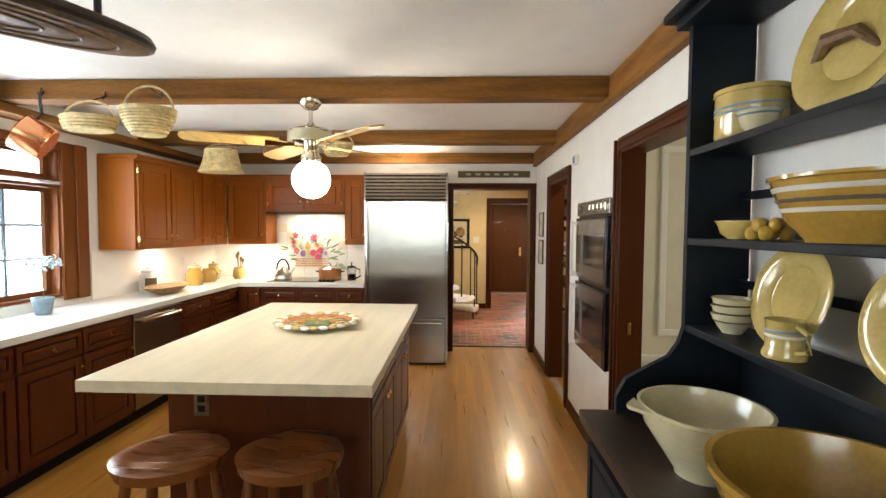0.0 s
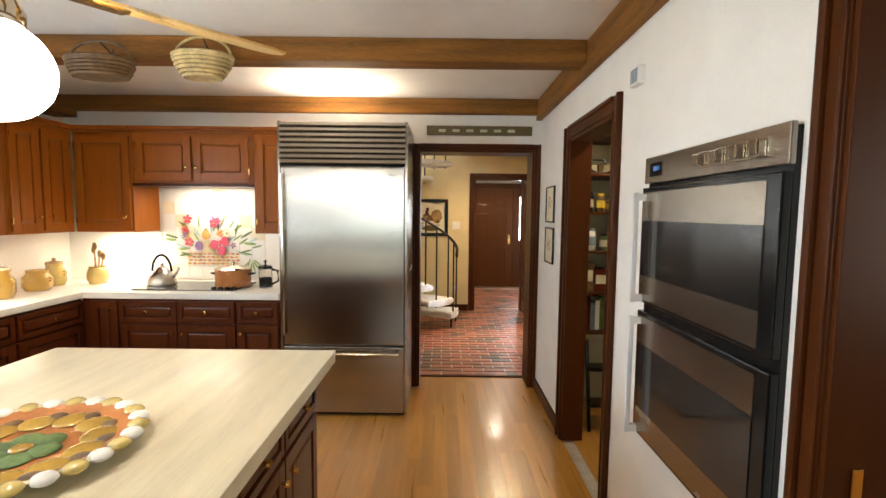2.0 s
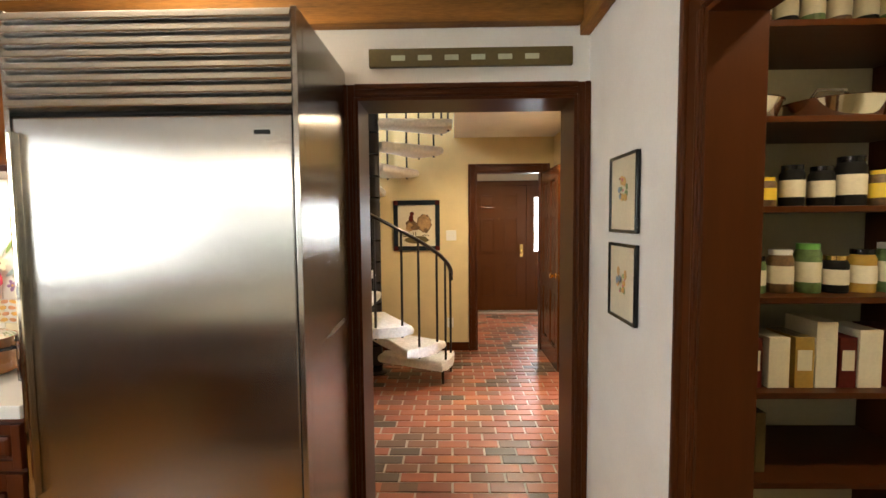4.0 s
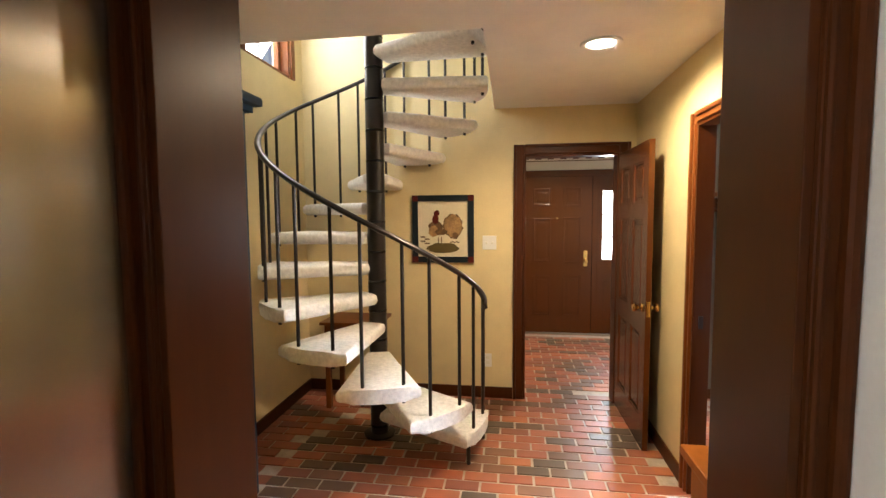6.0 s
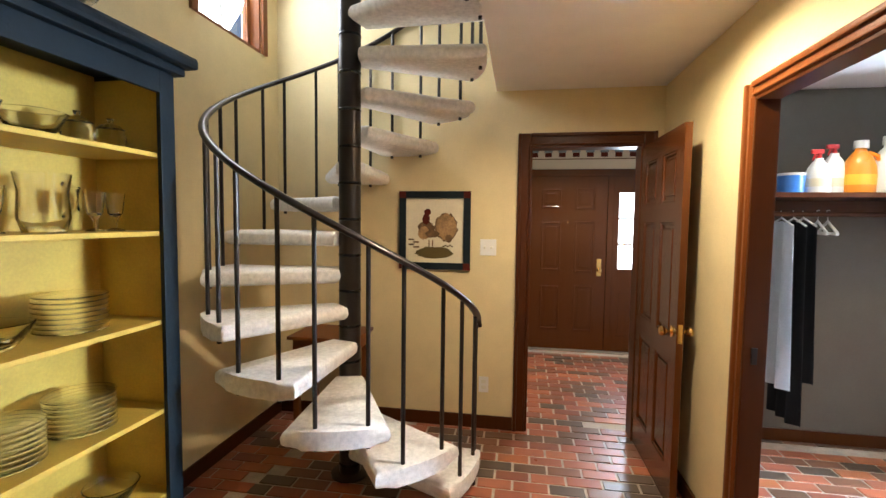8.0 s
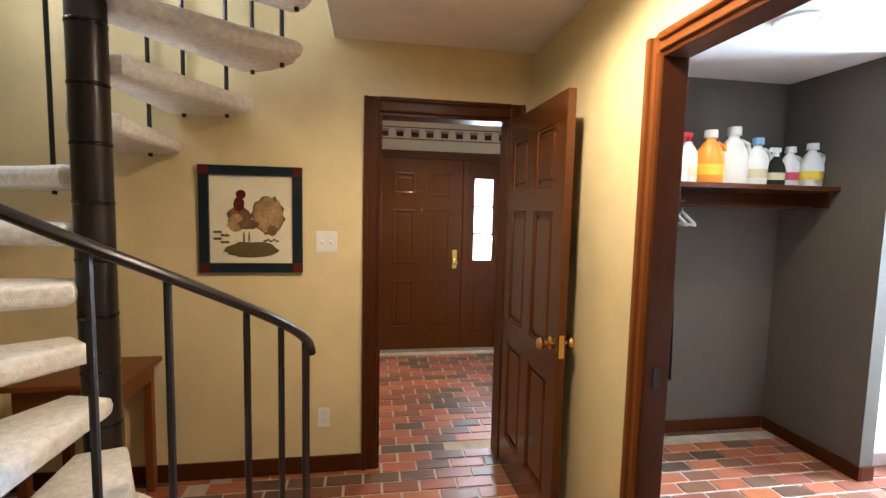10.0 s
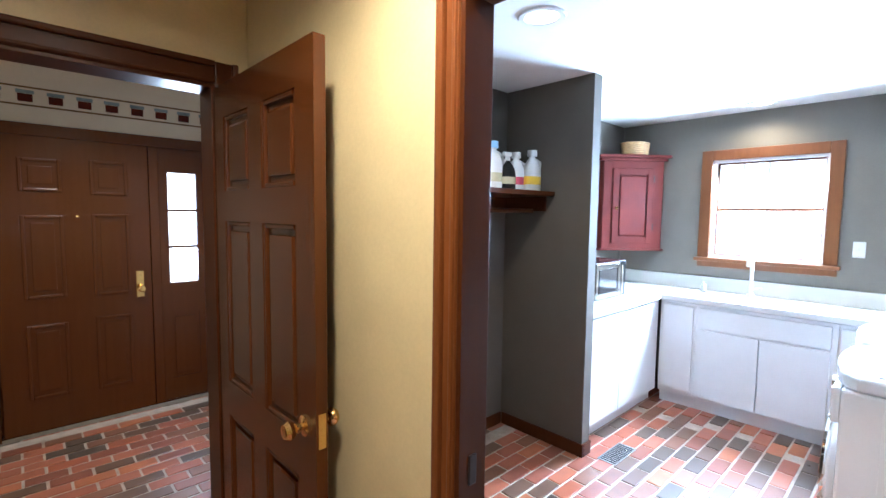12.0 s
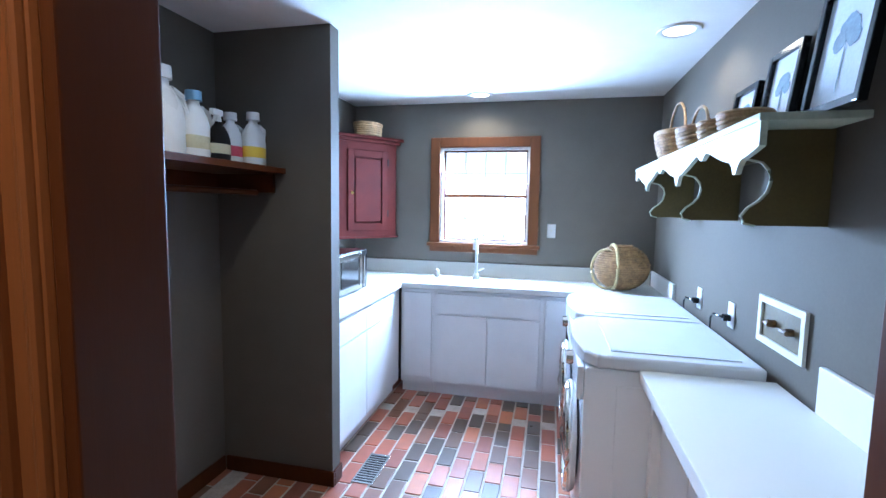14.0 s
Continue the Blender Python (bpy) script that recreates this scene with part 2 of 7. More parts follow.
M["orange_plastic"] = material("orange_plastic", (0.85, 0.30, 0.02), 0.3, vary=0.03, bump=0)
M["blue_plastic"] = material("blue_plastic", (0.05, 0.20, 0.60), 0.3, vary=0.03, bump=0)
M["sky_plastic"] = material("pale_blue_plastic", (0.30, 0.52, 0.75), 0.3, vary=0.03, bump=0)
M["green_plastic"] = material("green_plastic", (0.16, 0.45, 0.10), 0.3, vary=0.03, bump=0)
M["red_plastic"] = material("red_plastic", (0.60, 0.03, 0.03), 0.3, vary=0.03, bump=0)
M["yellow_plastic"] = material("yellow_plastic", (0.80, 0.55, 0.05), 0.3, vary=0.03, bump=0)
M["leaf"] = material("leaf", (0.10, 0.16, 0.05), 0.5, vary=0.25, scale=30, bump=0.01)
M["pale_leaf"] = material("pale_blue_green_leaf", (0.42, 0.56, 0.56), 0.5, vary=0.2, scale=30, bump=0.01)
M["fruit"] = material("golden_fruit", (0.55, 0.35, 0.05), 0.35, vary=0.15, scale=20, bump=0.01)
M["terracotta"] = material("glazed_terracotta", (0.45, 0.18, 0.06), 0.25, vary=0.1, scale=12, bump=0.005)
M["rose"] = material("rose_pigment", (0.55, 0.06, 0.10), 0.4, vary=0.1, bump=0)
M["bluegrey"] = material("blue_grey_pigment", (0.20, 0.28, 0.34), 0.4, vary=0.15, scale=20, bump=0)
M["umber"] = material("umber_pigment", (0.13, 0.07, 0.025), 0.5, vary=0.3, scale=30, bump=0)
M["mat_tone"] = material("aged_paper_wash", (0.66, 0.58, 0.38), 0.7, vary=0.06, scale=12, bump=0.004)
M["wash_green"] = material("green_watercolour", (0.20, 0.30, 0.10), 0.35, vary=0.2, scale=30, bump=0)
M["wash_rose"] = material("rose_watercolour", (0.55, 0.07, 0.13), 0.35, vary=0.15, scale=30, bump=0)
M["wash_gold"] = material("gold_watercolour", (0.62, 0.34, 0.07), 0.35, vary=0.15, scale=30, bump=0)
M["wash_basket"] = material("tan_watercolour", (0.52, 0.24, 0.11), 0.35, vary=0.15, scale=30, bump=0)
M["wash_blue"] = material("violet_watercolour", (0.26, 0.14, 0.32), 0.35, vary=0.15, scale=30, bump=0)
M["blade"] = material("pale_blade", (0.62, 0.40, 0.12), 0.3, vary=0.15, scale=3, fine=30, stretch=(6, 1, 1), bump=0.005, coat=0.3)
M["cloth_white"] = material("white_cloth", (0.74, 0.76, 0.80), 0.9, vary=0.04, bump=0.03)
M["cloth_black"] = material("black_cloth", (0.012, 0.012, 0.014), 0.9, vary=0.1, bump=0.03)
M["kettle_steel"] = material("satin_kettle_steel", (0.62, 0.60, 0.56), 0.28, 1.0, vary=0.03, bump=0)
M["garden_card"] = material("bright_garden", (0.70, 0.90, 0.82), 1.0, vary=0.0, bump=0, glow=2.4)
M["sky_card"] = material("bright_outdoors", (0.93, 0.97, 1.0), 1.0, vary=0.0, bump=0, glow=5.0)
M["lamp_glass"] = material("lit_opal_glass", (1.0, 0.93, 0.80), 0.3, vary=0.0, bump=0, glow=50.0)
M["lamp_lens"] = material("lit_lamp_lens", (1.0, 0.93, 0.80), 0.3, vary=0.0, bump=0, glow=9.0)
# near-black; on toe kicks and grille back the recess shade is in this colour
M["near_black"] = material("near_black_matte", (0.012, 0.011, 0.010), 0.6, vary=0.1, bump=0, spec=0.1)


# ---- building tools ----
ROOT = {}
HALL = Vector((0, 0, 0))


class Geo:
    """One mesh in the making, in world metres."""

    def __init__(self):
        self.bm = bmesh.new()
        self.smooth = False

    def box(self, x0, x1, y0, y1, z0, z1, bevel=0.0, m=None):
        r = bmesh.ops.create_cube(self.bm, size=1.0)
        vs = r["verts"]
        for v in vs:
            v.co = Vector((x0 + (v.co.x + 0.5) * (x1 - x0), y0 + (v.co.y + 0.5) * (y1 - y0), z0 + (v.co.z + 0.5) * (z1 - z0)))
        if bevel:
            es = list({e for v in vs for e in v.link_edges})
            r = bmesh.ops.bevel(self.bm, geom=es, offset=bevel, segments=2, affect="EDGES", profile=0.6)
            vs = list({v for f in r["faces"] for v in f.verts} | {v for v in vs if v.is_valid})
        if m is not None:
            bmesh.ops.transform(self.bm, matrix=m, verts=vs)
        return self

    def lathe(self, profile, centre, seg=24, m=None, sx=1.0, sy=1.0):
        """profile: (radius, height) from bottom up, turned about the z axis through centre."""
        rings = []
        c = Vector(centre)
        allv = []
        for r, h in profile:
            if r < 1e-5:
                ring = [self.bm.verts.new((c.x, c.y, c.z + h))]
            else:
                ring = [self.bm.verts.new((c.x + sx * r * math.cos(2 * math.pi * i / seg), c.y + sy * r * math.sin(2 * math.pi * i / seg), c.z + h)) for i in range(seg)]
            rings.append(ring)
            allv += ring
        for a, b in zip(rings, rings[1:]):
            for i in range(seg):
                j = (i + 1) % seg
                if len(a) == 1 and len(b) == 1:
                    continue
                if len(a) == 1:
                    self.bm.faces.new((a[0], b[j], b[i]))
                elif len(b) == 1:
                    self.bm.faces.new((a[i], a[j], b[0]))
                else:
                    self.bm.faces.new((a[i], a[j], b[j], b[i]))
        if m is not None:
            bmesh.ops.transform(self.bm, matrix=m, verts=allv)
        self.smooth = True
        return self

    def tube(self, points, radius, seg=10, closed=False, flat=1.0):
        pts = [Vector(p) for p in points]
        rings = []
        n = len(pts)
        for i, p in enumerate(pts):
            if closed:
                d = pts[(i + 1) % n] - pts[i - 1]
            else:
                d = pts[min(i + 1, n - 1)] - pts[max(i - 1, 0)]
            d.normalize()
            side = d.cross(Vector((0, 0, 1)))
            if side.length < 1e-3:
                side = d.cross(Vector((0, 1, 0)))
            side.normalize()
            up = side.cross(d)
            r = radius[i] if isinstance(radius, (list, tuple)) else radius
            rings.append([self.bm.verts.new(p + side * (r * math.cos(2 * math.pi * k / seg)) + up * (r * flat * math.sin(2 * math.pi * k / seg))) for k in range(seg)])
        pairs = list(zip(rings, rings[1:])) + ([(rings[-1], rings[0])] if closed else [])
        for a, b in pairs:
            for k in range(seg):
                self.bm.faces.new((a[k], a[(k + 1) % seg], b[(k + 1) % seg], b[k]))
        if not closed:
            self.bm.faces.new(rings[0][::-1])
            self.bm.faces.new(rings[-1])
        self.smooth = True
        return self

    def slab(self, outline, z0, z1, m=None, bevel=0.0):
        """A flat plate from an outline of (x, y) between two heights."""
        lo = [self.bm.verts.new((x, y, z0)) for x, y in outline]
        hi = [self.bm.verts.new((x, y, z1)) for x, y in outline]
        n = len(lo)
        fs = [self.bm.faces.new(lo[::-1]), self.bm.faces.new(hi)]
        for i in range(n):
            fs.append(self.bm.faces.new((lo[i], lo[(i + 1) % n], hi[(i + 1) % n], hi[i])))
        vs = lo + hi
        if bevel:
            es = list({e for f in fs[:2] for e in f.edges})
            r = bmesh.ops.bevel(self.bm, geom=es, offset=bevel, segments=3, affect="EDGES", profile=0.5)
            vs = list({v for f in r["faces"] for v in f.verts} | {v for v in vs if v.is_valid})
        if m is not None:
            bmesh.ops.transform(self.bm, matrix=m, verts=vs)
        return self

    def ball(self, centre, r, seg=12, sz=1.0, sx=1.0, sy=1.0):
        k = 8
        return self.lathe([(r * math.sin(math.pi * i / k), -r * sz * math.cos(math.pi * i / k)) for i in range(k + 1)], centre, seg, None, sx, sy)

    def turn(self, m):
        bmesh.ops.transform(self.bm, matrix=m, verts=self.bm.verts[:])
        return self


def thing(name, loc, label, category, group="", kind=""):
    ob = new(name)
    ob.location = Vector(loc) + HALL
    ob.empty_display_size = 0.1
    ROOT[ob.name] = Vector(loc)
    return tagged(ob, label, category, group, kind)


def part(name, g, mat, parent=None, label="", smooth=None, category="", group="", kind=""):
    """Links the mesh as one object, under parent or at top level."""
    bm = g.bm
    base = ROOT[parent.name] if parent is not None else Vector((0, 0, 0))
    if parent is None and bm.verts:
        xs = [v.co for v in bm.verts]
        base = Vector((sum(v.x for v in xs) / len(xs), sum(v.y for v in xs) / len(xs), min(v.z for v in xs)))
    for v in bm.verts:
        v.co -= base
    bmesh.ops.recalc_face_normals(bm, faces=bm.faces[:])
    me = bpy.data.meshes.new(name)
    bm.to_mesh(me)
    bm.free()
    me.materials.append(M[mat])
    if g.smooth if smooth is None else smooth:
        me.polygons.foreach_set("use_smooth", [True] * len(me.polygons))
        me.set_sharp_from_angle(angle=radians(40))
    ob = new(name, me)
    ROOT[ob.name] = base
    if parent is not None:
        ob.parent = parent
    else:
        ob.location = base + HALL
    return tagged(ob, label, category, group, kind)


def structure(name, g, mat, label, category):
    return part(name, g, mat, None, label, None, category, "", "structure")


def B(*a, **k):
    return Geo().box(*a, **k)


def wall_cut(g, axis, c0, c1, a0, a1, z0, z1, holes):
    """A wall slab along one axis with rectangular holes (a0, a1, z0, z1)."""
    cuts = sorted({a0, a1, *[h[0] for h in holes], *[h[1] for h in holes]})
    for p, q in zip(cuts, cuts[1:]):
        zs = [(z0, z1)]
        for h in holes:
            if h[0] <= p + 1e-6 and h[1] >= q - 1e-6:
                zs = [s for lo, hi in zs for s in ((lo, min(hi, h[2])), (max(lo, h[3]), hi)) if s[1] - s[0] > 1e-4]
        for lo, hi in zs:
            if axis == "x":
                g.box(p, q, c0, c1, lo, hi)
            else:
                g.box(c0, c1, p, q, lo, hi)
    bmesh.ops.remove_doubles(g.bm, verts=g.bm.verts[:], dist=1e-5)
    return g


def frame_at(origin, u, n):
    """Local (along, out, up) to world."""
    u, n = Vector(u), Vector(n)
    m = Matrix.Identity(4)
    for i in range(3):
        m[i][0], m[i][1], m[i][2], m[i][3] = u[i], n[i], (0, 0, 1)[i], origin[i]
    return m


def casing(name, axis, face, out, a0, a1, top, depth, w=0.085, mat="trim", lining=None, sides=(1, 1)):
    """Moulded door casing on one face of a wall, with the jamb lining. out: the way it stands proud."""
    t = thing(name, (face if axis == "y" else (a0 + a1) / 2, (a0 + a1) / 2 if axis == "y" else face, 0), "dark stained moulded wooden door casing", "door frame", kind="structure")

    def bx(p0, p1, q0, q1, z0, z1, bev=0.006):
        q0, q1 = min(q0, q1), max(q0, q1)
        return (q0, q1, p0, p1, z0, z1, bev) if axis == "y" else (p0, p1, q0, q1, z0, z1, bev)
    for nm, p0, p1, z0, z1, on in (("upright", a0 - w, a0, 0, top + w, sides[0]), ("upright", a1, a1 + w, 0, top + w, sides[1]), ("head", a0, a1, top, top + w, 1)):
        if not on:
            continue
        g = Geo()
        g.box(*bx(p0, p1, face, face + out * 0.016, z0, z1))
        e = 0.024
        if nm == "upright":
            o0, o1 = (p0, p0 + e) if p0 < a0 else (p1 - e, p1)
            i0, i1 = (p1 - 0.016, p1 - 0.004) if p0 < a0 else (p0 + 0.004, p0 + 0.016)
            g.box(*bx(o0, o1, face, face + out * 0.030, z0, z1, 0.008))
            g.box(*bx(i0, i1, face, face + out * 0.022, z0, z1 - w, 0.005))
        else:
            g.box(*bx(p0, p1, face, face + out * 0.030, z1 - e, z1, 0.008))
            g.box(*bx(p0, p1, face, face + out * 0.022, z0 + 0.004, z0 + 0.016, 0.005))
        part(nm, g, mat, t)
    if depth:
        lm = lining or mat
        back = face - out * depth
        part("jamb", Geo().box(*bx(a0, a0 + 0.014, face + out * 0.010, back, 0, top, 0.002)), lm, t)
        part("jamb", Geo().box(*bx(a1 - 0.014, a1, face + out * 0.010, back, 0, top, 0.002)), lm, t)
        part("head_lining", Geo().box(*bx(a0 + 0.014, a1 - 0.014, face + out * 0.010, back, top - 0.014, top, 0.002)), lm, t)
    return t



# ---- structure ----
KX0, KX1, KY0, KY1, KC = -2.79, 1.22, -2.4, 6.21, 2.45
structure("wall_west", wall_cut(Geo(), "y", KX0 - 0.16, KX0, KY0 - 0.16, KY1 + 0.17, 0, KC, [(1.9, 3.98, 0.985, 2.12)]), "white_wall", "white painted kitchen wall with a wide window", "wall")
structure("wall_north", wall_cut(Geo(), "x", KY1, KY1 + 0.225, KX0, 1.756, 0, KC, [(0.195, 1.165, 0, 2.035)]), "white_wall", "white painted wall with the cased opening to the hall", "wall")
structure("wall_east", wall_cut(Geo(), "y", KX1, KX1 + 0.13, KY0 - 0.16, KY1, 0, KC, [(2.3, 3.245, 0, 1.985), (4.52, 5.28, 0, 1.985)]), "white_wall", "white painted kitchen wall with two cased openings", "wall")
structure("wall_south", wall_cut(Geo(), "x", KY0 - 0.16, KY0, KX0, KX1, 0, KC, [(-2.0, 0.8, 0.9, 2.2)]), "white_wall", "white painted wall behind the breakfast end", "wall")
structure("ceiling_kitchen", B(KX0 - 0.16, KX1 + 0.13, KY0 - 0.16, KY1 + 0.225, KC, KC + 0.12), "ceiling", "white plaster kitchen ceiling", "ceiling")
structure("floor_base", B(-3.2, 6.0, -2.8, 12.4, -0.14, -0.016), "mortar", "mortar bed under the floors", "floor")
for y0, y1 in ((3.36, 3.50), (4.85, 4.99), (6.14, 6.207)):
    g = B(KX0, 1.172, y0, y1, 2.325, KC - 0.002, bevel=0.006)
    structure("ceiling_beam", g, "beam", "rough-sawn brown timber beam under the ceiling", "beam")
structure("ceiling_beam", B(1.174, KX1 - 0.002, KY0, KY1 - 0.002, 2.285, KC - 0.002, bevel=0.006), "beam_y", "long rough-sawn timber beam along the wall", "beam")
structure("ceiling_beam", B(KX0 + 0.002, -2.60, KY0, 6.13, 2.26, 2.318, bevel=0.006), "beam_y", "long rough-sawn timber beam above the wall cabinets", "beam")

# pantry and dining room behind the east wall
PX1 = 2.25
structure("wall_pantry", wall_cut(Geo(), "y", PX1, PX1 + 0.1, 3.47, 6.21, 0, 2.4, []).box(1.35, PX1, 3.47, 3.55, 0, 2.4).box(1.35, PX1, 6.0, 6.21, 0, 2.4), "cream_wall", "plain pantry walls", "wall")
structure("ceiling_pantry", B(1.35, PX1 + 0.1, 3.35, 6.21, 2.4, 2.45), "ceiling", "plain pantry ceiling", "ceiling")
structure("wall_dining", Geo().box(1.35, 4.4, 3.36, 3.46, 0, 2.4).box(4.4, 4.5, -1.0, 3.46, 0, 2.4).box(1.35, 4.4, -1.1, -1.0, 0, 2.4), "cream_wall", "cream panelled dining room walls", "wall")
structure("ceiling_dining", B(1.35, 4.5, -1.1, 3.35, 2.4, 2.45), "ceiling", "plain dining room ceiling", "ceiling")
structure("floor_dining", B(1.30, 4.4, -1.0, 3.36, -0.016, 0.0), "plank", "wooden dining room floor", "floor")
structure("floor_pantry", B(1.30, PX1, 3.55, 6.0, -0.016, 0.0), "plank", "wooden pantry floor", "floor")


def moulding(x0, x1, z0, z1, w=0.04, y=3.36):
    g = Geo()
    for a in ((x0, x1, z1 - w, z1), (x0, x1, z0, z0 + w), (x0, x0 + w, z0 + w, z1 - w), (x1 - w, x1, z0 + w, z1 - w)):
        g.box(a[0], a[1], y - 0.02, y, a[2], a[3], bevel=0.007)
    return g


for i in range(3):
    x = 1.49 + i * 0.95
    structure("trim", moulding(x, x + 0.8, 0.89, 2.03), "cream_trim", "white picture-frame moulding on the wall", "moulding")
    structure("trim", moulding(x, x + 0.8, 0.16, 0.64), "cream_trim", "white picture-frame moulding on the wall", "moulding")
structure("trim", Geo().box(1.352, 4.4, 3.325, 3.36, 0.735, 0.775, bevel=0.01), "cream_trim", "white chair rail along the wall", "moulding")

# hall, foyer and laundry shells
HX0, HX1, HY0, HY1, HC = -1.0, 1.755, 6.436, 9.245, 2.41
structure("wall_hall_south", wall_cut(Geo(), "x", HY0 + 0.001, HY0 + 0.012, HX0, HX1, 0, 2.41, [(0.195, 1.165, 0, 2.035)]), "yellow_wall", "pale yellow hall side of the kitchen wall", "wall")
casing("door_casing", "x", HY0 + 0.012, 1, 0.195, 1.165, 2.035, 0, w=0.075)
HALL = Vector((0, 0.1, 0))
HY0 = 6.336
structure("wall_hall_west", wall_cut(Geo(), "y", HX0 - 0.15, HX0, HY0, HY1, 0, 4.9, [(8.36, 9.02, 2.66, 3.7)]), "yellow_wall", "pale yellow stairwell wall with a small window", "wall")
structure("wall_hall_north", wall_cut(Geo(), "x", HY1, HY1 + 0.13, HX0 - 0.15, HX1 + 0.13, 0, 4.9, [(0.887, 1.625, 0, 2.03)]), "yellow_wall", "pale yellow hall wall with a doorway", "wall")
structure("wall_hall_east", wall_cut(Geo(), "y", HX1, HX1 + 0.051, HY0, HY1, 0, 2.6, [(7.24, 8.035, 0, 2.02)]), "yellow_wall", "pale yellow hall wall with a narrow cased opening", "wall")
g = Geo()
g.box(0.645, HX1, HY0, HY1, HC, HC + 0.28)
g.box(HX0, 0.645, HY0, 7.62, HC, HC + 0.28)
structure("ceiling_hall", g, "ceiling", "white hall ceiling with an open stairwell", "ceiling")
structure("wall_stairwell", Geo().box(0.645, 0.75, 7.5, HY1, HC + 0.28, 4.9).box(HX0, 0.75, 6.3, 6.4, HC + 0.28, 4.9), "cream_wall", "cream walls of the upper landing", "wall")
structure("ceiling_stairwell", B(HX0 - 0.15, 0.75, 6.3, HY1 + 0.13, 4.9, 5.0), "ceiling", "white ceiling over the stairwell", "ceiling")
FY1 = 11.45
structure("wall_foyer_north", wall_cut(Geo(), "x", FY1, FY1 + 0.15, -0.4, 3.2, 0, 2.5, [(0.88, 2.22, 0, 2.05)]), "foyer_wall", "pale papered foyer wall with the front door", "wall")
structure("wall_foyer_side", Geo().box(-0.5, -0.4, HY1 + 0.13, FY1 + 0.15, 0, 2.5).box(3.2, 3.3, 9.58, FY1 + 0.15, 0, 2.5).box(HX1 + 0.13, 3.2, 9.58, 9.62, 0, 2.5), "foyer_wall", "pale foyer side walls", "wall")
structure("ceiling_foyer", B(-0.5, 3.3, HY1 + 0.13, FY1 + 0.15, 2.5, 2.6), "ceiling", "white foyer ceiling", "ceiling")
LX0, LX1, LY0, LY1 = HX1 + 0.052, 5.45, 6.86, 9.45
structure("wall_laundry_east", wall_cut(Geo(), "y", LX1, LX1 + 0.15, LY0 - 0.12, LY1 + 0.1, 0, 2.5, [(7.87, 8.645, 1.20, 2.03)]), "grey_wall", "dark grey laundry wall with a window", "wall")
structure("wall_laundry_south", B(LX0, LX1, LY0 - 0.12, LY0, 0, 2.5), "grey_wall", "dark grey laundry wall", "wall")
structure("wall_laundry_north", B(LX0, LX1, LY1, LY1 + 0.1, 0, 2.5), "grey_wall", "dark grey wall of the closet nook", "wall")
structure("wall_laundry_west", wall_cut(Geo(), "y", LX0 + 0.001, LX0 + 0.012, LY0, LY1, 0, 2.41, [(7.24, 8.035, 0, 2.02)]), "grey_wall", "dark grey laundry side of the hall wall", "wall")
structure("wall_partition", B(3.645, 3.735, 8.78, LY1, 0, 2.41), "grey_wall", "dark grey partition beside the closet nook", "wall")
structure("ceiling_laundry", B(LX0, LX1, LY0, LY1, HC, HC + 0.1), "ceiling", "white laundry ceiling", "ceiling")


HALL = Vector((0, 0, 0))
casing("door_casing", "x", KY1, -1, 0.195, 1.165, 2.035, 0.238, w=0.054)
casing("door_casing", "y", KX1, -1, 4.52, 5.28, 1.985, 0.132)
casing("door_casing", "y", KX1, -1, 2.3, 3.245, 1.985, 0.132, w=0.07)
HALL = Vector((0, 0.1, 0))
casing("door_casing", "x", HY1, -1, 0.887, 1.625, 2.03, 0.132, w=0.085)
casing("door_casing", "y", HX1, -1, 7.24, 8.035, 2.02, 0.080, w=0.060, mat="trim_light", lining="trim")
HALL = Vector((0, 0, 0))
part("strike_plate", B(1.262, 1.285, 3.223, 3.231, 0.92, 0.99, bevel=0.002), "brass", None, "small brass strike plate on the jamb", category="strike plate")
HALL = Vector((0, 0.1, 0))
part("strike_plate", B(1.775, 1.798, 8.015, 8.0215, 0.93, 1.0, bevel=0.002), "iron", None, "small dull metal strike plate on the jamb", category="strike plate")

# baseboards
HALL = Vector((0, 0, 0))
for a in ((1.203, 1.219, 3.32, 4.43), (1.203, 1.219, 5.37, 6.185)):
    structure("baseboard", B(a[0], a[1], a[2], a[3], 0, 0.095, bevel=0.004), "trim", "dark stained wooden baseboard", "baseboard")
HALL = Vector((0, 0.1, 0))
structure("baseboard", B(HX0 + 0.002, 0.80, HY1 - 0.016, HY1 - 0.001, 0, 0.095, bevel=0.004), "trim", "dark stained wooden baseboard", "baseboard")
structure("baseboard", B(HX0 + 0.001, HX0 + 0.016, 7.8, HY1 - 0.018, 0, 0.095, bevel=0.004), "trim", "dark stained wooden baseboard", "baseboard")
structure("baseboard", B(HX1 - 0.016, HX1 - 0.001, 8.10, HY1 - 0.03, 0, 0.095, bevel=0.004), "trim", "dark stained wooden baseboard", "baseboard")
structure("baseboard", B(LX0 + 0.013, 3.63, LY1 - 0.016, LY1 - 0.001, 0, 0.085, bevel=0.004), "trim", "dark stained wooden baseboard", "baseboard")
structure("baseboard", B(3.629, 3.644, 8.765, LY1 - 0.018, 0, 0.085, bevel=0.004), "trim", "dark stained wooden baseboard", "baseboard")
structure("baseboard", B(3.645, 3.735, 8.765, 8.779, 0, 0.085, bevel=0.004), "trim", "dark stained wooden baseboard", "baseboard")
HALL = Vector((0, 0, 0))
structure("threshold", B(0.211, 1.149, 6.435, 6.46, -0.014, 0.010, bevel=0.004), "trim", "dark wooden threshold strip", "threshold")


HALL = Vector((0, 0.1, 0))
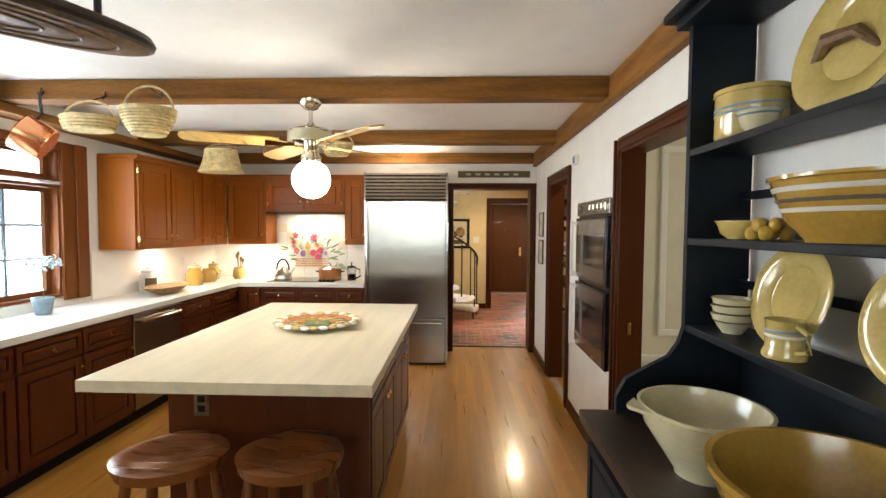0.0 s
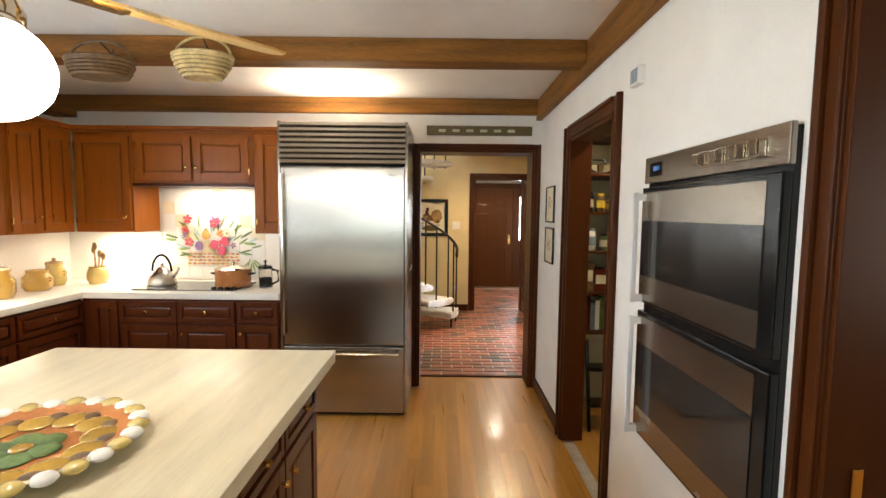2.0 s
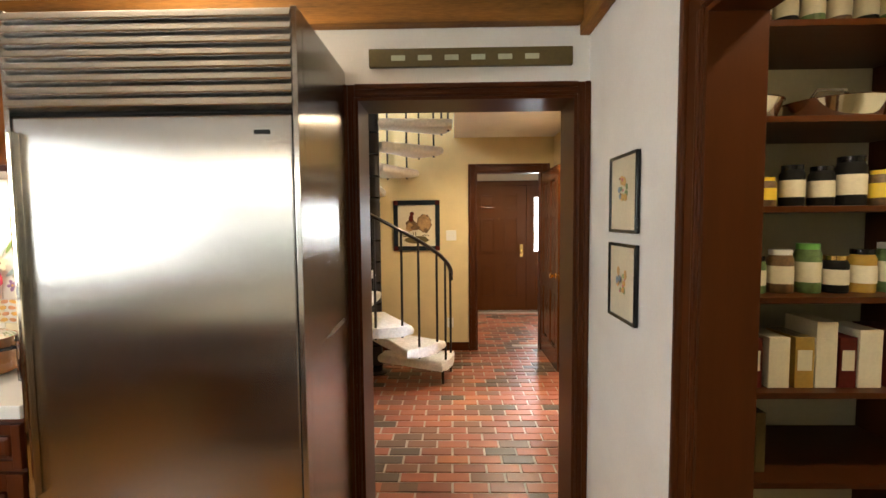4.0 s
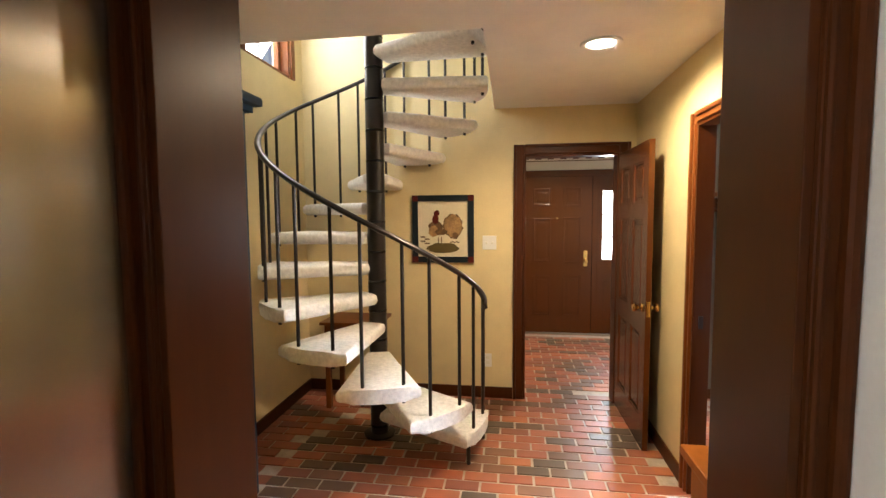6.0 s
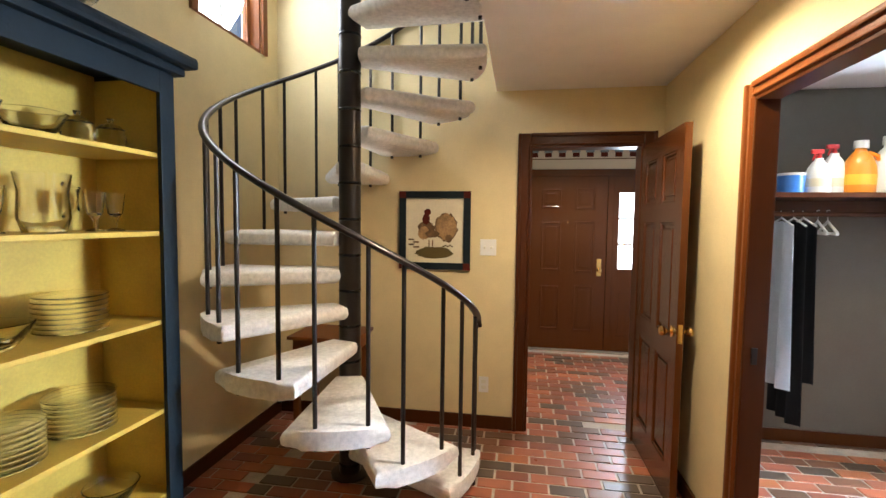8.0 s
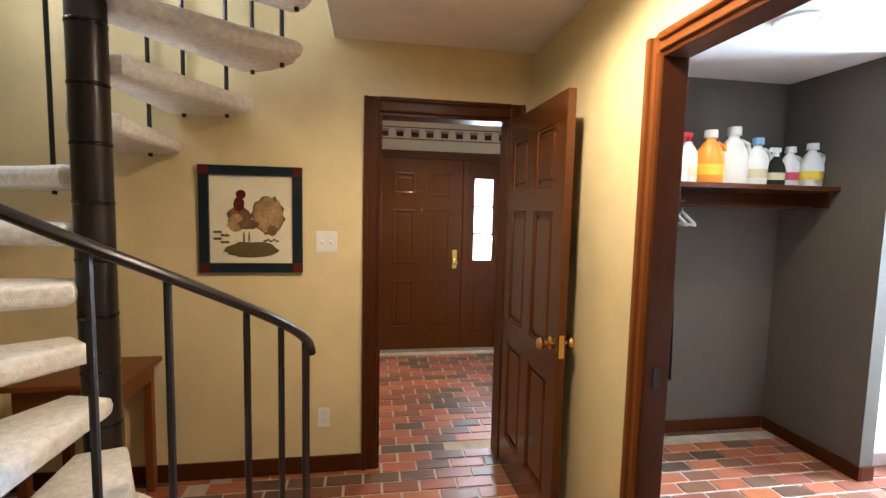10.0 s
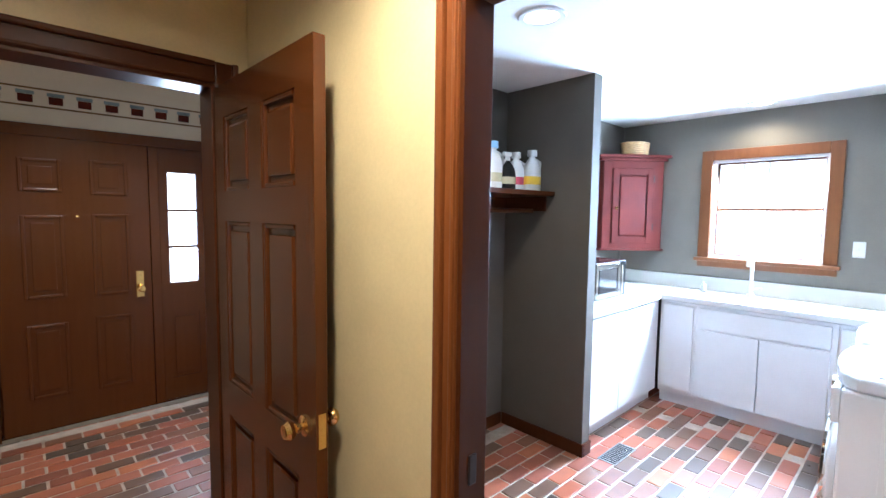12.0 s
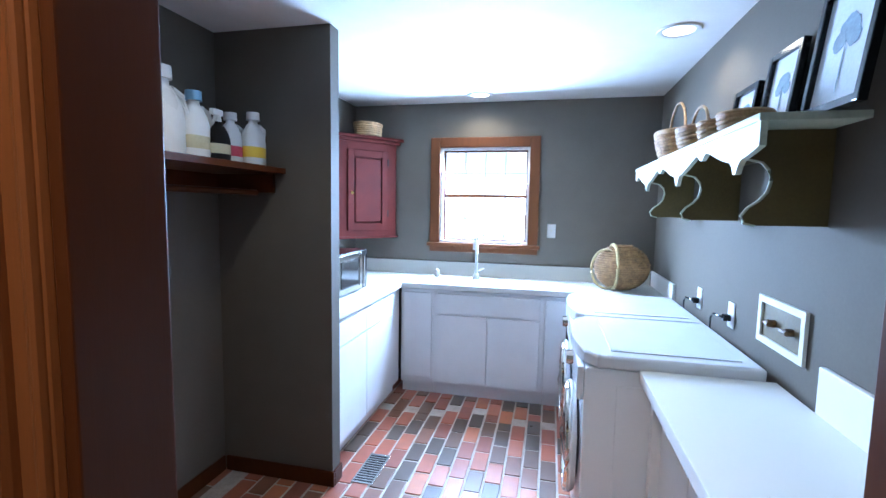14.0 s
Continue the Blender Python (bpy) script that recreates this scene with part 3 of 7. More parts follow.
# ---- panelled doors ----
def six_panel(parent, m, w, h, t, mat, name="leaf", embossed=False):
    """Door slab with six panels in local (along, out, up); front at out = t."""
    st, mid = 0.105, 0.10
    rows = [(0.20, 0.76), (0.89, 1.50), (1.61, h - 0.12)]
    g = Geo()
    if embossed:
        g.box(0, w, 0.004, t - 0.004, 0, h, bevel=0.002, m=m)
    else:
        g.box(0, st, 0, t, 0, h, m=m)
        g.box(w - st, w, 0, t, 0, h, m=m)
        for z0, z1 in rows:
            g.box(w / 2 - mid / 2, w / 2 + mid / 2, 0, t, z0, z1, m=m)
        for a, b in ((0, 0.20), (0.76, 0.89), (1.50, 1.61), (h - 0.12, h)):
            g.box(st, w - st, 0, t, a, b, m=m)
    leaf = part(name, g, mat, parent)
    for z0, z1 in rows:
        for x0, x1 in ((st, w / 2 - mid / 2), (w / 2 + mid / 2, w - st)):
            p = Geo()
            if embossed:
                x0, x1, z0, z1 = x0 + 0.025, x1 - 0.025, z0 + 0.012, z1 - 0.012
                p.box(x0 + 0.05, x1 - 0.05, t - 0.006, t + 0.004, z0 + 0.05, z1 - 0.05, bevel=0.004, m=m)
                k, q0, q1 = 0.024, t - 0.006, t + 0.009
            else:
                p.box(x0, x1, 0.014, t - 0.014, z0, z1, m=m)
                p.box(x0 + 0.034, x1 - 0.034, 0.005, t - 0.005, z0 + 0.034, z1 - 0.034, bevel=0.009, m=m)
                k, q0, q1 = 0.016, 0.002, t - 0.002
            for a in ((x0, x0 + k, z0, z1), (x1 - k, x1, z0, z1), (x0 + k, x1 - k, z0, z0 + k), (x0 + k, x1 - k, z1 - k, z1)):
                p.box(a[0], a[1], q0, q1, a[2], a[3], bevel=0.006, m=m)
            part("panel", p, mat, leaf)
    return leaf


def knob_pair(parent, m, x, z, t, mat="brass"):
    for s, y in ((1, t), (-1, 0)):
        g = Geo()
        g.lathe([(0, 0), (0.03, 0), (0.03, 0.006), (0.011, 0.010), (0.011, 0.028), (0.024, 0.040), (0.027, 0.052), (0.020, 0.064), (0, 0.067)], (0, 0, 0), 16)
        g.turn(m @ Matrix.Translation((x, y, z)) @ pose(0, 0, 0, -90 * s, 0, 0))
        part("door_knob", g, mat, parent, "polished brass knob")


# open door between hall and foyer
hd = thing("interior_door", (1.625, 9.235, 0), "dark stained six-panel wooden door standing open", "door")
ang = math.atan2(-0.785, 0.008)
m = Matrix.Translation((1.618, 9.238, 0.012)) @ Matrix.Rotation(ang, 4, "Z")
six_panel(hd, m, 0.785, 2.0, 0.035, "door_wood")
knob_pair(hd, m, 0.72, 0.93, 0.035)
part("latch_plate", Geo().box(0.785, 0.787, 0.006, 0.029, 0.88, 0.98, m=m), "brass", hd)

# front door with its sidelight
fd = thing("front_door", (1.36, FY1, 0), "dark stained six-panel front door with a brass lock", "door")
m = frame_at((1.80, FY1 + 0.01, 0.03), (-1, 0, 0), (0, -1, 0))
six_panel(fd, m, 0.86, 1.998, 0.045, "door_wood", embossed=True)
g = Geo().box(0.05, 0.10, 0.045, 0.052, 0.86, 1.06, bevel=0.004, m=m)
lk = part("lock_plate", g, "brass", fd, "tall brass lock plate")
g = Geo().lathe([(0, 0), (0.012, 0), (0.012, 0.03), (0.026, 0.045), (0.024, 0.06), (0, 0.066)], (0, 0, 0), 14)
g.turn(m @ Matrix.Translation((0.075, 0.05, 0.93)) @ pose(0, 0, 0, -90, 0, 0))
part("door_knob", g, "brass", fd)
part("peephole", Geo().lathe([(0, 0), (0.008, 0), (0.008, 0.004), (0, 0.005)], (0, 0, 0), 10).turn(m @ Matrix.Translation((0.43, 0.045, 1.47)) @ pose(0, 0, 0, -90, 0, 0)), "brass", fd)
sf = thing("door_frame", (1.55, FY1, 0), "dark stained front door frame with a glazed sidelight", "door frame", kind="structure")
for a in ((0.83, 0.925, 0, 2.11), (1.805, 1.87, 0, 2.03), (2.205, 2.28, 0, 2.11)):
    part("post", B(a[0], a[1], FY1 - 0.03, FY1 + 0.06, a[2], a[3], bevel=0.005), "door_wood", sf)
part("head", B(0.925, 2.205, FY1 - 0.03, FY1 + 0.06, 2.03, 2.11, bevel=0.005), "door_wood", sf)
part("stop", B(0.9, 1.875, FY1 + 0.058, FY1 + 0.07, 0, 2.06), "door_wood", sf)
part("sill", B(0.925, 2.205, FY1 - 0.05, FY1 + 0.06, 0.0, 0.03, bevel=0.003), "steel", sf, "pale metal door sill")
sl = part("sidelight_frame", Geo().box(1.87, 1.935, FY1, FY1 + 0.045, 0.03, 2.03).box(2.14, 2.205, FY1, FY1 + 0.045, 0.03, 2.03).box(1.935, 2.14, FY1, FY1 + 0.045, 0.03, 0.2).box(1.935, 2.14, FY1, FY1 + 0.045, 0.72, 0.975).box(1.935, 2.14, FY1, FY1 + 0.045, 1.845, 2.03), "door_wood", sf)
part("panel", Geo().box(1.935, 2.14, FY1 + 0.012, FY1 + 0.035, 0.2, 0.72).box(1.96, 2.115, FY1 + 0.004, FY1 + 0.02, 0.225, 0.695, bevel=0.004), "door_wood", sl)
for z in (1.26, 1.55):
    part("muntin", B(1.935, 2.14, FY1 + 0.005, FY1 + 0.04, z - 0.009, z + 0.009), "door_wood", sl)
for z0, z1 in ((0.975, 1.251), (1.269, 1.541), (1.559, 1.845)):
    ob = part("pane", B(1.936, 2.139, FY1 + 0.018, FY1 + 0.023, z0, z1), "glass", sl)
    ob.visible_shadow = False
structure("backdrop", B(0.2, 3.4, 13.0, 13.02, -0.2, 3.4), "sky_card", "overexposed daylight beyond the front door", "backdrop")

HALL = Vector((0, 0, 0))


# ---- kitchen cabinets ----
def knob(parent, m, x, z, n, mat="brass"):
    g = Geo().lathe([(0, 0), (0.006, 0), (0.006, 0.012), (0.015, 0.018), (0.013, 0.027), (0, 0.030)], (0, 0, 0), 12)
    g.turn(m @ Matrix.Translation((x, n, z)) @ pose(0, 0, 0, -90, 0, 0))
    part("knob", g, mat, parent, "small brass knob")


def raised_door(parent, m, x0, x1, z0, z1, n, mat, knob_x=None, knob_z=None, name="door"):
    """Framed door with a raised panel, lying on the plane out = n."""
    g = Geo()
    f = 0.055 if z1 - z0 > 0.25 else 0.03
    g.box(x0, x0 + f, n, n + 0.02, z0, z1, bevel=0.003, m=m)
    g.box(x1 - f, x1, n, n + 0.02, z0, z1, bevel=0.003, m=m)
    g.box(x0 + f, x1 - f, n, n + 0.0195, z0, z0 + f, m=m)
    g.box(x0 + f, x1 - f, n, n + 0.0195, z1 - f, z1, m=m)
    d = part(name, g, mat, parent)
    p = Geo().box(x0 + f, x1 - f, n, n + 0.004, z0 + f, z1 - f, m=m)
    e = f + 0.010
    if x1 - x0 > 2 * e + 0.02 and z1 - z0 > 2 * e + 0.01:
        p.box(x0 + e, x1 - e, n + 0.002, n + 0.018, z0 + e, z1 - e, bevel=0.013, m=m)
    part("panel", p, mat, d)
    if knob_x is not None:
        knob(d, m, knob_x, knob_z, n + 0.02)
    return d


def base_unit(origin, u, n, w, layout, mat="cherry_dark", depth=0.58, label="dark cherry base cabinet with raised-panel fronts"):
    m = frame_at(origin, u, n)
    t = thing("base_cabinet", m @ Vector((w / 2, 0, 0)), label, "cabinet", "kitchen base cabinets")
    part("body", Geo().box(0.002, w - 0.002, -depth, 0, 0.10, 0.868, m=m), mat, t)
    part("toe_kick", Geo().box(0.002, w - 0.002, -depth, -0.06, 0, 0.10, m=m), "near_black", t)
    for x0, x1, z0, z1, kind in layout:
        kx = (x0 + x1) / 2 if kind == "drawer" else (x1 - 0.04 if kind == "door_l" else x0 + 0.04)
        kz = (z0 + z1) / 2 if kind == "drawer" else z1 - 0.06
        raised_door(t, m, x0 + 0.008, x1 - 0.008, z0, z1, 0.001, mat, kx, kz, "drawer_front" if kind == "drawer" else "door")
    return t


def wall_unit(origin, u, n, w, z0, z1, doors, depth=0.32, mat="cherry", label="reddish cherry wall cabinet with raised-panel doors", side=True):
    m = frame_at(origin, u, n)
    t = thing("wall_cabinet", m @ Vector((w / 2, 0, z0)), label, "cabinet", "kitchen wall cabinets")
    part("body", Geo().box(0.001, w - 0.001, -depth, 0, z0, z1, bevel=0.002, m=m), mat, t)
    for i, (x0, x1) in enumerate(doors):
        kx = x1 - 0.035 if i % 2 == 0 else x0 + 0.035
        d = raised_door(t, m, x0 + 0.006, x1 - 0.006, z0 + 0.02, z1 - 0.03, 0.001, mat, kx, z0 + 0.12)
        hx = x0 + 0.004 if i % 2 == 0 else x1 - 0.004
        for hz in (z0 + 0.07, z1 - 0.12):
            part("hinge", Geo().box(hx - 0.006, hx + 0.006, 0.012, 0.026, hz, hz + 0.045, bevel=0.002, m=m), "brass", d, "small brass hinge")
    part("crown", Geo().box(-0.0, w, -depth, 0.022, z1, z1 + 0.018, bevel=0.004, m=m).box(-0.0, w, -depth, 0.040, z1 + 0.018, z1 + 0.045, bevel=0.008, m=m), mat, t)
    return t


# west run: fronts face east
XF, YF = -2.215, 5.595
for y0, w, lay in ((1.3, 0.75, 2), (2.05, 0.95, 2), (3.0, 0.46, 1), (3.46, 0.46, 1), (4.53, 0.53, 3), (5.06, 0.53, 3)):
    if lay == 3:
        L = [(0, w, 0.70, 0.85, "drawer"), (0, w, 0.42, 0.685, "drawer"), (0, w, 0.13, 0.405, "drawer")]
    elif lay == 2:
        L = [(0, w / 2, 0.13, 0.685, "door_l"), (w / 2, w, 0.13, 0.685, "door_r"), (0, w, 0.70, 0.85, "drawer")]
    else:
        L = [(0, w, 0.13, 0.685, "door_l"), (0, w, 0.70, 0.85, "drawer")]
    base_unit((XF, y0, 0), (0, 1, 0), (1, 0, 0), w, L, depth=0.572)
dw = thing("dishwasher", (XF, 4.22, 0), "stainless steel dishwasher between dark cherry cabinets", "dishwasher")
part("body", B(XF - 0.57, XF, 3.925, 4.525, 0.1, 0.868), "black", dw)
part("toe_kick", B(XF - 0.5, XF - 0.06, 3.925, 4.525, 0, 0.1), "near_black", dw)
d = part("door", B(XF, XF + 0.022, 3.93, 4.52, 0.12, 0.862, bevel=0.005), "steel", dw)
part("handle", Geo().tube([(XF + 0.06, 3.98, 0.80), (XF + 0.06, 4.47, 0.80)], 0.011).tube([(XF + 0.02, 4.03, 0.80), (XF + 0.06, 4.03, 0.80)], 0.008).tube([(XF + 0.02, 4.42, 0.80), (XF + 0.06, 4.42, 0.80)], 0.008), "chrome", d)
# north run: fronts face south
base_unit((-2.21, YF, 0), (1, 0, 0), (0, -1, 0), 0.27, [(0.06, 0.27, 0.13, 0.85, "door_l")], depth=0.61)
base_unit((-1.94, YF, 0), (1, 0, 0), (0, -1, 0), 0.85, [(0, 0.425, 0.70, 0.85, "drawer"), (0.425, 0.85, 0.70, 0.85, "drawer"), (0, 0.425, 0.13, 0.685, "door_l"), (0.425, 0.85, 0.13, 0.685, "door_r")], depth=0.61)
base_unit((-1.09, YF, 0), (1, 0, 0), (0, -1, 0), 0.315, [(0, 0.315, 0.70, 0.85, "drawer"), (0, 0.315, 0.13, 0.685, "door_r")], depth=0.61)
ct = part("countertop", Geo().box(KX0 + 0.001, -2.19, 1.3, YF - 0.025, 0.87, 0.915, bevel=0.004).box(KX0 + 0.001, -0.772, YF - 0.025, KY1 - 0.001, 0.87, 0.915, bevel=0.004), "counter", None, "white solid countertop running round the corner", category="countertop")
structure("backsplash", Geo().box(KX0 + 0.002, KX0 + 0.014, 4.25, KY1 - 0.004, 0.917, 1.325).box(KX0 + 0.016, -1.985, KY1 - 0.012, KY1 - 0.002, 0.917, 1.325).box(-1.10, -0.775, KY1 - 0.012, KY1 - 0.002, 0.917, 1.325), "white_wall", "white tiled backsplash", "backsplash")

wall_unit((-2.46, 4.335, 0), (0, 1, 0), (1, 0, 0), 0.98, 1.335, 2.105, [(0.02, 0.46), (0.47, 0.90)])
wall_unit((-2.46, 5.317, 0), (0, 1, 0), (1, 0, 0), 0.555, 1.335, 2.105, [(0.02, 0.26), (0.27, 0.52)])
wall_unit((-2.455, 5.885, 0), (1, 0, 0), (0, -1, 0), 0.455, 1.335, 2.105, [(0.02, 0.445)])
wall_unit((-1.998, 5.885, 0), (1, 0, 0), (0, -1, 0), 0.935, 1.72, 2.105, [(0.03, 0.465), (0.475, 0.91)], label="short cherry cabinet over the cooktop with two doors")
wall_unit((-1.061, 5.885, 0), (1, 0, 0), (0, -1, 0), 0.285, 1.335, 2.105, [(0.02, 0.27)], label="narrow cherry wall cabinet beside the refrigerator")
part("hood_valance", B(-1.998, -1.063, 5.875, 6.19, 1.695, 1.718, bevel=0.003), "cherry_dark", None, "dark wooden hood underside above the cooktop", category="range hood")

# painted tile mural behind the cooktop
mural = thing("tile_mural", (-1.54, KY1, 0.93), "hand-painted tile mural of flowers and fruit in a basket", "tile mural")
TS = 0.108
for i in range(8):
    for j in range(7):
        x, z = -1.975 + i * TS, 0.935 + j * TS
        part("tile", B(x + 0.001, x + TS - 0.001, KY1 - 0.012, KY1 - 0.003, z + 0.001, z + TS - 0.001), "paper" if (i + j) % 5 == 0 else "counter", mural)
rr = random.Random(5)
layer = iter(range(1, 400))


def blot(mat, x, z, rx, rz, turn=0.0, lump=0.12, n=10):
    """One brush mark on the tiles, an uneven oval turned in the wall's plane."""
    c, sn = math.cos(turn), math.sin(turn)
    pts = []
    for k in range(n):
        a = 2 * math.pi * k / n
        p, r = rx * (1 + rr.uniform(-lump, lump)) * math.cos(a), rz * (1 + rr.uniform(-lump, lump)) * math.sin(a)
        pts.append((x + c * p - sn * r, z + sn * p + c * r))
    g = Geo().slab(pts, 0, 0.0012)
    g.turn(Matrix.Translation((0, KY1 - 0.0125 - 0.00012 * next(layer), 0)) @ pose(0, 0, 0, 90))
    part("painted_motif", g, mat, mural)


# leaves fanning out, then the basket, then blooms and fruit heaped in it
for k in range(34):
    a = radians(-15 + 210 * k / 33)
    r = rr.uniform(0.20, 0.34)
    blot(("wash_green", "pale_leaf", "wash_green", "leaf")[k % 4], -1.55 + 1.12 * r * math.cos(a), 1.15 + 0.9 * r * abs(math.sin(a)) + rr.uniform(-0.03, 0.03), rr.uniform(0.035, 0.06), rr.uniform(0.007, 0.013), a + rr.uniform(-0.4, 0.4))
for j in range(4):
    for k in range(11):
        blot("wash_basket" if (j + k) % 2 else "wash_gold", -1.75 + k * 0.04 + 0.01 * (j % 2), 1.06 + j * 0.028, 0.018, 0.009, 0.15 * (-1) ** k)
for k in range(17):
    x, z, r = -1.80 + 0.50 * rr.random(), 1.18 + 0.26 * rr.random(), rr.uniform(0.014, 0.024)
    mat = ("wash_rose", "wash_gold", "wash_blue", "paper", "rose")[k % 5]
    for p in range(5):
        a = 2 * math.pi * p / 5 + k
        blot(mat, x + r * math.cos(a), z + r * math.sin(a), r * 0.75, r * 0.5, a)
    blot("umber" if k % 2 else "wash_gold", x, z, r * 0.35, r * 0.35)
for x, z, mat in ((-1.66, 1.21, "wash_blue"), (-1.53, 1.22, "wash_rose"), (-1.44, 1.25, "rose"), (-1.60, 1.30, "wash_gold"), (-1.47, 1.17, "wash_rose")):
    blot(mat, x, z, 0.034, 0.042, 0.2)
for k in range(9):
    blot("wash_green", -1.30 + 0.02 * k, 1.03 + 0.012 * (k % 4), 0.045, 0.007, radians(20 + 17 * k))

# refrigerator
FX0, FX1, FYF = -0.765, 0.152, 5.578
fr = thing("refrigerator", ((FX0 + FX1) / 2, FYF, 0), "tall brushed stainless steel built-in refrigerator", "refrigerator")
part("body", Geo().box(FX0, FX1, FYF + 0.055, KY1 - 0.002, 0.03, 2.145), "steel", fr)
part("toe_kick", B(FX0 + 0.02, FX1 - 0.02, FYF + 0.06, FYF + 0.3, 0, 0.03), "near_black", fr)
fm = part("frame", Geo().box(FX0, FX0 + 0.018, FYF - 0.002, FYF + 0.054, 0.03, 2.145, bevel=0.002).box(FX1 - 0.018, FX1, FYF - 0.002, FYF + 0.054, 0.03, 2.145, bevel=0.002), "steel", fr)
part("upper_door", B(FX0 + 0.022, FX1 - 0.022, FYF, FYF + 0.05, 0.545, 1.825, bevel=0.006), "steel", fr)
lower = part("freezer_drawer", B(FX0 + 0.022, FX1 - 0.022, FYF, FYF + 0.05, 0.035, 0.530, bevel=0.006), "steel", fr)
part("handle", Geo().tube([(FX0 + 0.06, FYF - 0.045, 0.487), (FX1 - 0.06, FYF - 0.045, 0.487)], 0.011).tube([(FX0 + 0.1, FYF, 0.487), (FX0 + 0.1, FYF - 0.045, 0.487)], 0.008).tube([(FX1 - 0.1, FYF, 0.487), (FX1 - 0.1, FYF - 0.045, 0.487)], 0.008), "chrome", lower)
part("handle", B(FX0 + 0.024, FX0 + 0.046, FYF - 0.03, FYF, 0.62, 1.78, bevel=0.006), "chrome", fr)
gr = part("grille", Geo().box(FX0 + 0.018, FX1 - 0.018, FYF + 0.02, FYF + 0.05, 1.835, 2.14), "near_black", fr)
for i in range(8):
    z = 1.842 + i * 0.037
    part("louvre", Geo().box(FX0 + 0.016, FX1 - 0.016, -0.016, 0.016, -0.0145, 0.0145, bevel=0.004, m=Matrix.Translation((0, FYF + 0.004, z + 0.018)) @ pose(0, 0, 0, -24)), "steel", gr)
part("badge", B(FX1 - 0.14, FX1 - 0.09, FYF - 0.002, FYF, 1.765, 1.778), "black", fr)

# cooktop and what stands on the counter
cook = thing("cooktop", (-1.5, 5.86, 0.915), "black glass cooktop set in the white counter", "cooktop")
part("glass_top", B(-1.90, -1.14, 5.66, 6.08, 0.916, 0.924, bevel=0.003), "dark_glass", cook)
for i in range(4):
    part("knob", Geo().lathe([(0, 0), (0.018, 0), (0.016, 0.02), (0, 0.022)], (-1.3 + i * 0.05, 5.69, 0.924), 12), "black", cook)
ke = thing("kettle", (-1.80, 5.88, 0.924), "shiny stainless steel kettle with an arched handle", "kettle")
part("body", Geo().lathe([(0, 0), (0.10, 0), (0.105, 0.02), (0.085, 0.07), (0.045, 0.125), (0.03, 0.14), (0.012, 0.145), (0.014, 0.165), (0, 0.17)], (-1.80, 5.88, 0.925), 24), "kettle_steel", ke)
part("handle", Geo().tube([(-1.80 + 0.075 * math.cos(a), 5.88, 1.03 + 0.13 * math.sin(a)) for a in [math.pi * k / 12 for k in range(13)]], 0.009), "black", ke, "black arched handle")
part("spout", Geo().tube([(-1.73, 5.88, 0.985), (-1.69, 5.88, 1.02), (-1.665, 5.88, 1.06)], [0.02, 0.014, 0.011]), "kettle_steel", ke)
pot = thing("stock_pot", (-1.23, 5.86, 0.924), "bronze coloured cooking pot with lid", "pot")
part("body", Geo().lathe([(0, 0), (0.125, 0), (0.13, 0.01), (0.13, 0.13), (0.136, 0.135), (0.122, 0.135), (0.12, 0.02), (0, 0.018)], (-1.23, 5.86, 0.925), 28), "terracotta", pot)
part("lid", Geo().lathe([(0.13, 0), (0.11, 0.014), (0.03, 0.03), (0.012, 0.034), (0.018, 0.055), (0, 0.06)], (-1.23, 5.86, 1.06), 28), "chrome", pot, "steel lid")
for s in (-1, 1):
    part("handle", Geo().tube([(-1.23 + s * 0.128, 5.83, 1.02), (-1.23 + s * 0.165, 5.845, 1.025), (-1.23 + s * 0.165, 5.875, 1.025), (-1.23 + s * 0.128, 5.89, 1.02)], 0.007), "black", pot)
fp = thing("coffee_press", (-0.97, 5.84, 0.915), "glass coffee press with black handle and lid", "coffee press")
part("beaker", Geo().lathe([(0, 0), (0.05, 0), (0.05, 0.15), (0.046, 0.15), (0.046, 0.006), (0, 0.006)], (-0.97, 5.84, 0.917), 20), "glass", fp)
part("coffee", Geo().lathe([(0, 0), (0.045, 0), (0.045, 0.07), (0, 0.07)], (-0.97, 5.84, 0.924), 20), "near_black", fp)
part("lid", Geo().lathe([(0, 0), (0.053, 0), (0.05, 0.02), (0.006, 0.03), (0.006, 0.05), (0.015, 0.055), (0, 0.07)], (-0.97, 5.84, 1.067), 18), "black", fp)
part("handle", Geo().tube([(-0.92, 5.84, 1.06), (-0.875, 5.84, 1.05), (-0.87, 5.84, 0.97), (-0.92, 5.84, 0.945)], 0.009), "black", fp)
cr = thing("utensil_crock", (-2.36, 5.95, 0.915), "golden crock filled with wooden spoons", "crock")
part("crock", Geo().lathe([(0, 0), (0.055, 0), (0.075, 0.04), (0.07, 0.10), (0.055, 0.13), (0.06, 0.14), (0.05, 0.14), (0.045, 0.03), (0, 0.02)], (-2.36, 5.95, 0.917), 22), "yellow_ware", cr)
for k, (dx, dy, hgt) in enumerate(((0.02, 0, 0.27), (-0.025, 0.01, 0.30), (0.0, -0.02, 0.33), (0.03, 0.02, 0.25))):
    x, y = -2.36, 5.95
    part("spoon", Geo().tube([(x + dx * 0.3, y + dy, 0.96), (x + dx, y + dy, 0.917 + hgt - 0.06)], 0.006).ball((x + dx * 1.2, y + dy, 0.917 + hgt - 0.03), 0.02, 10, 1.6, 1.0, 0.4), "wicker", cr)


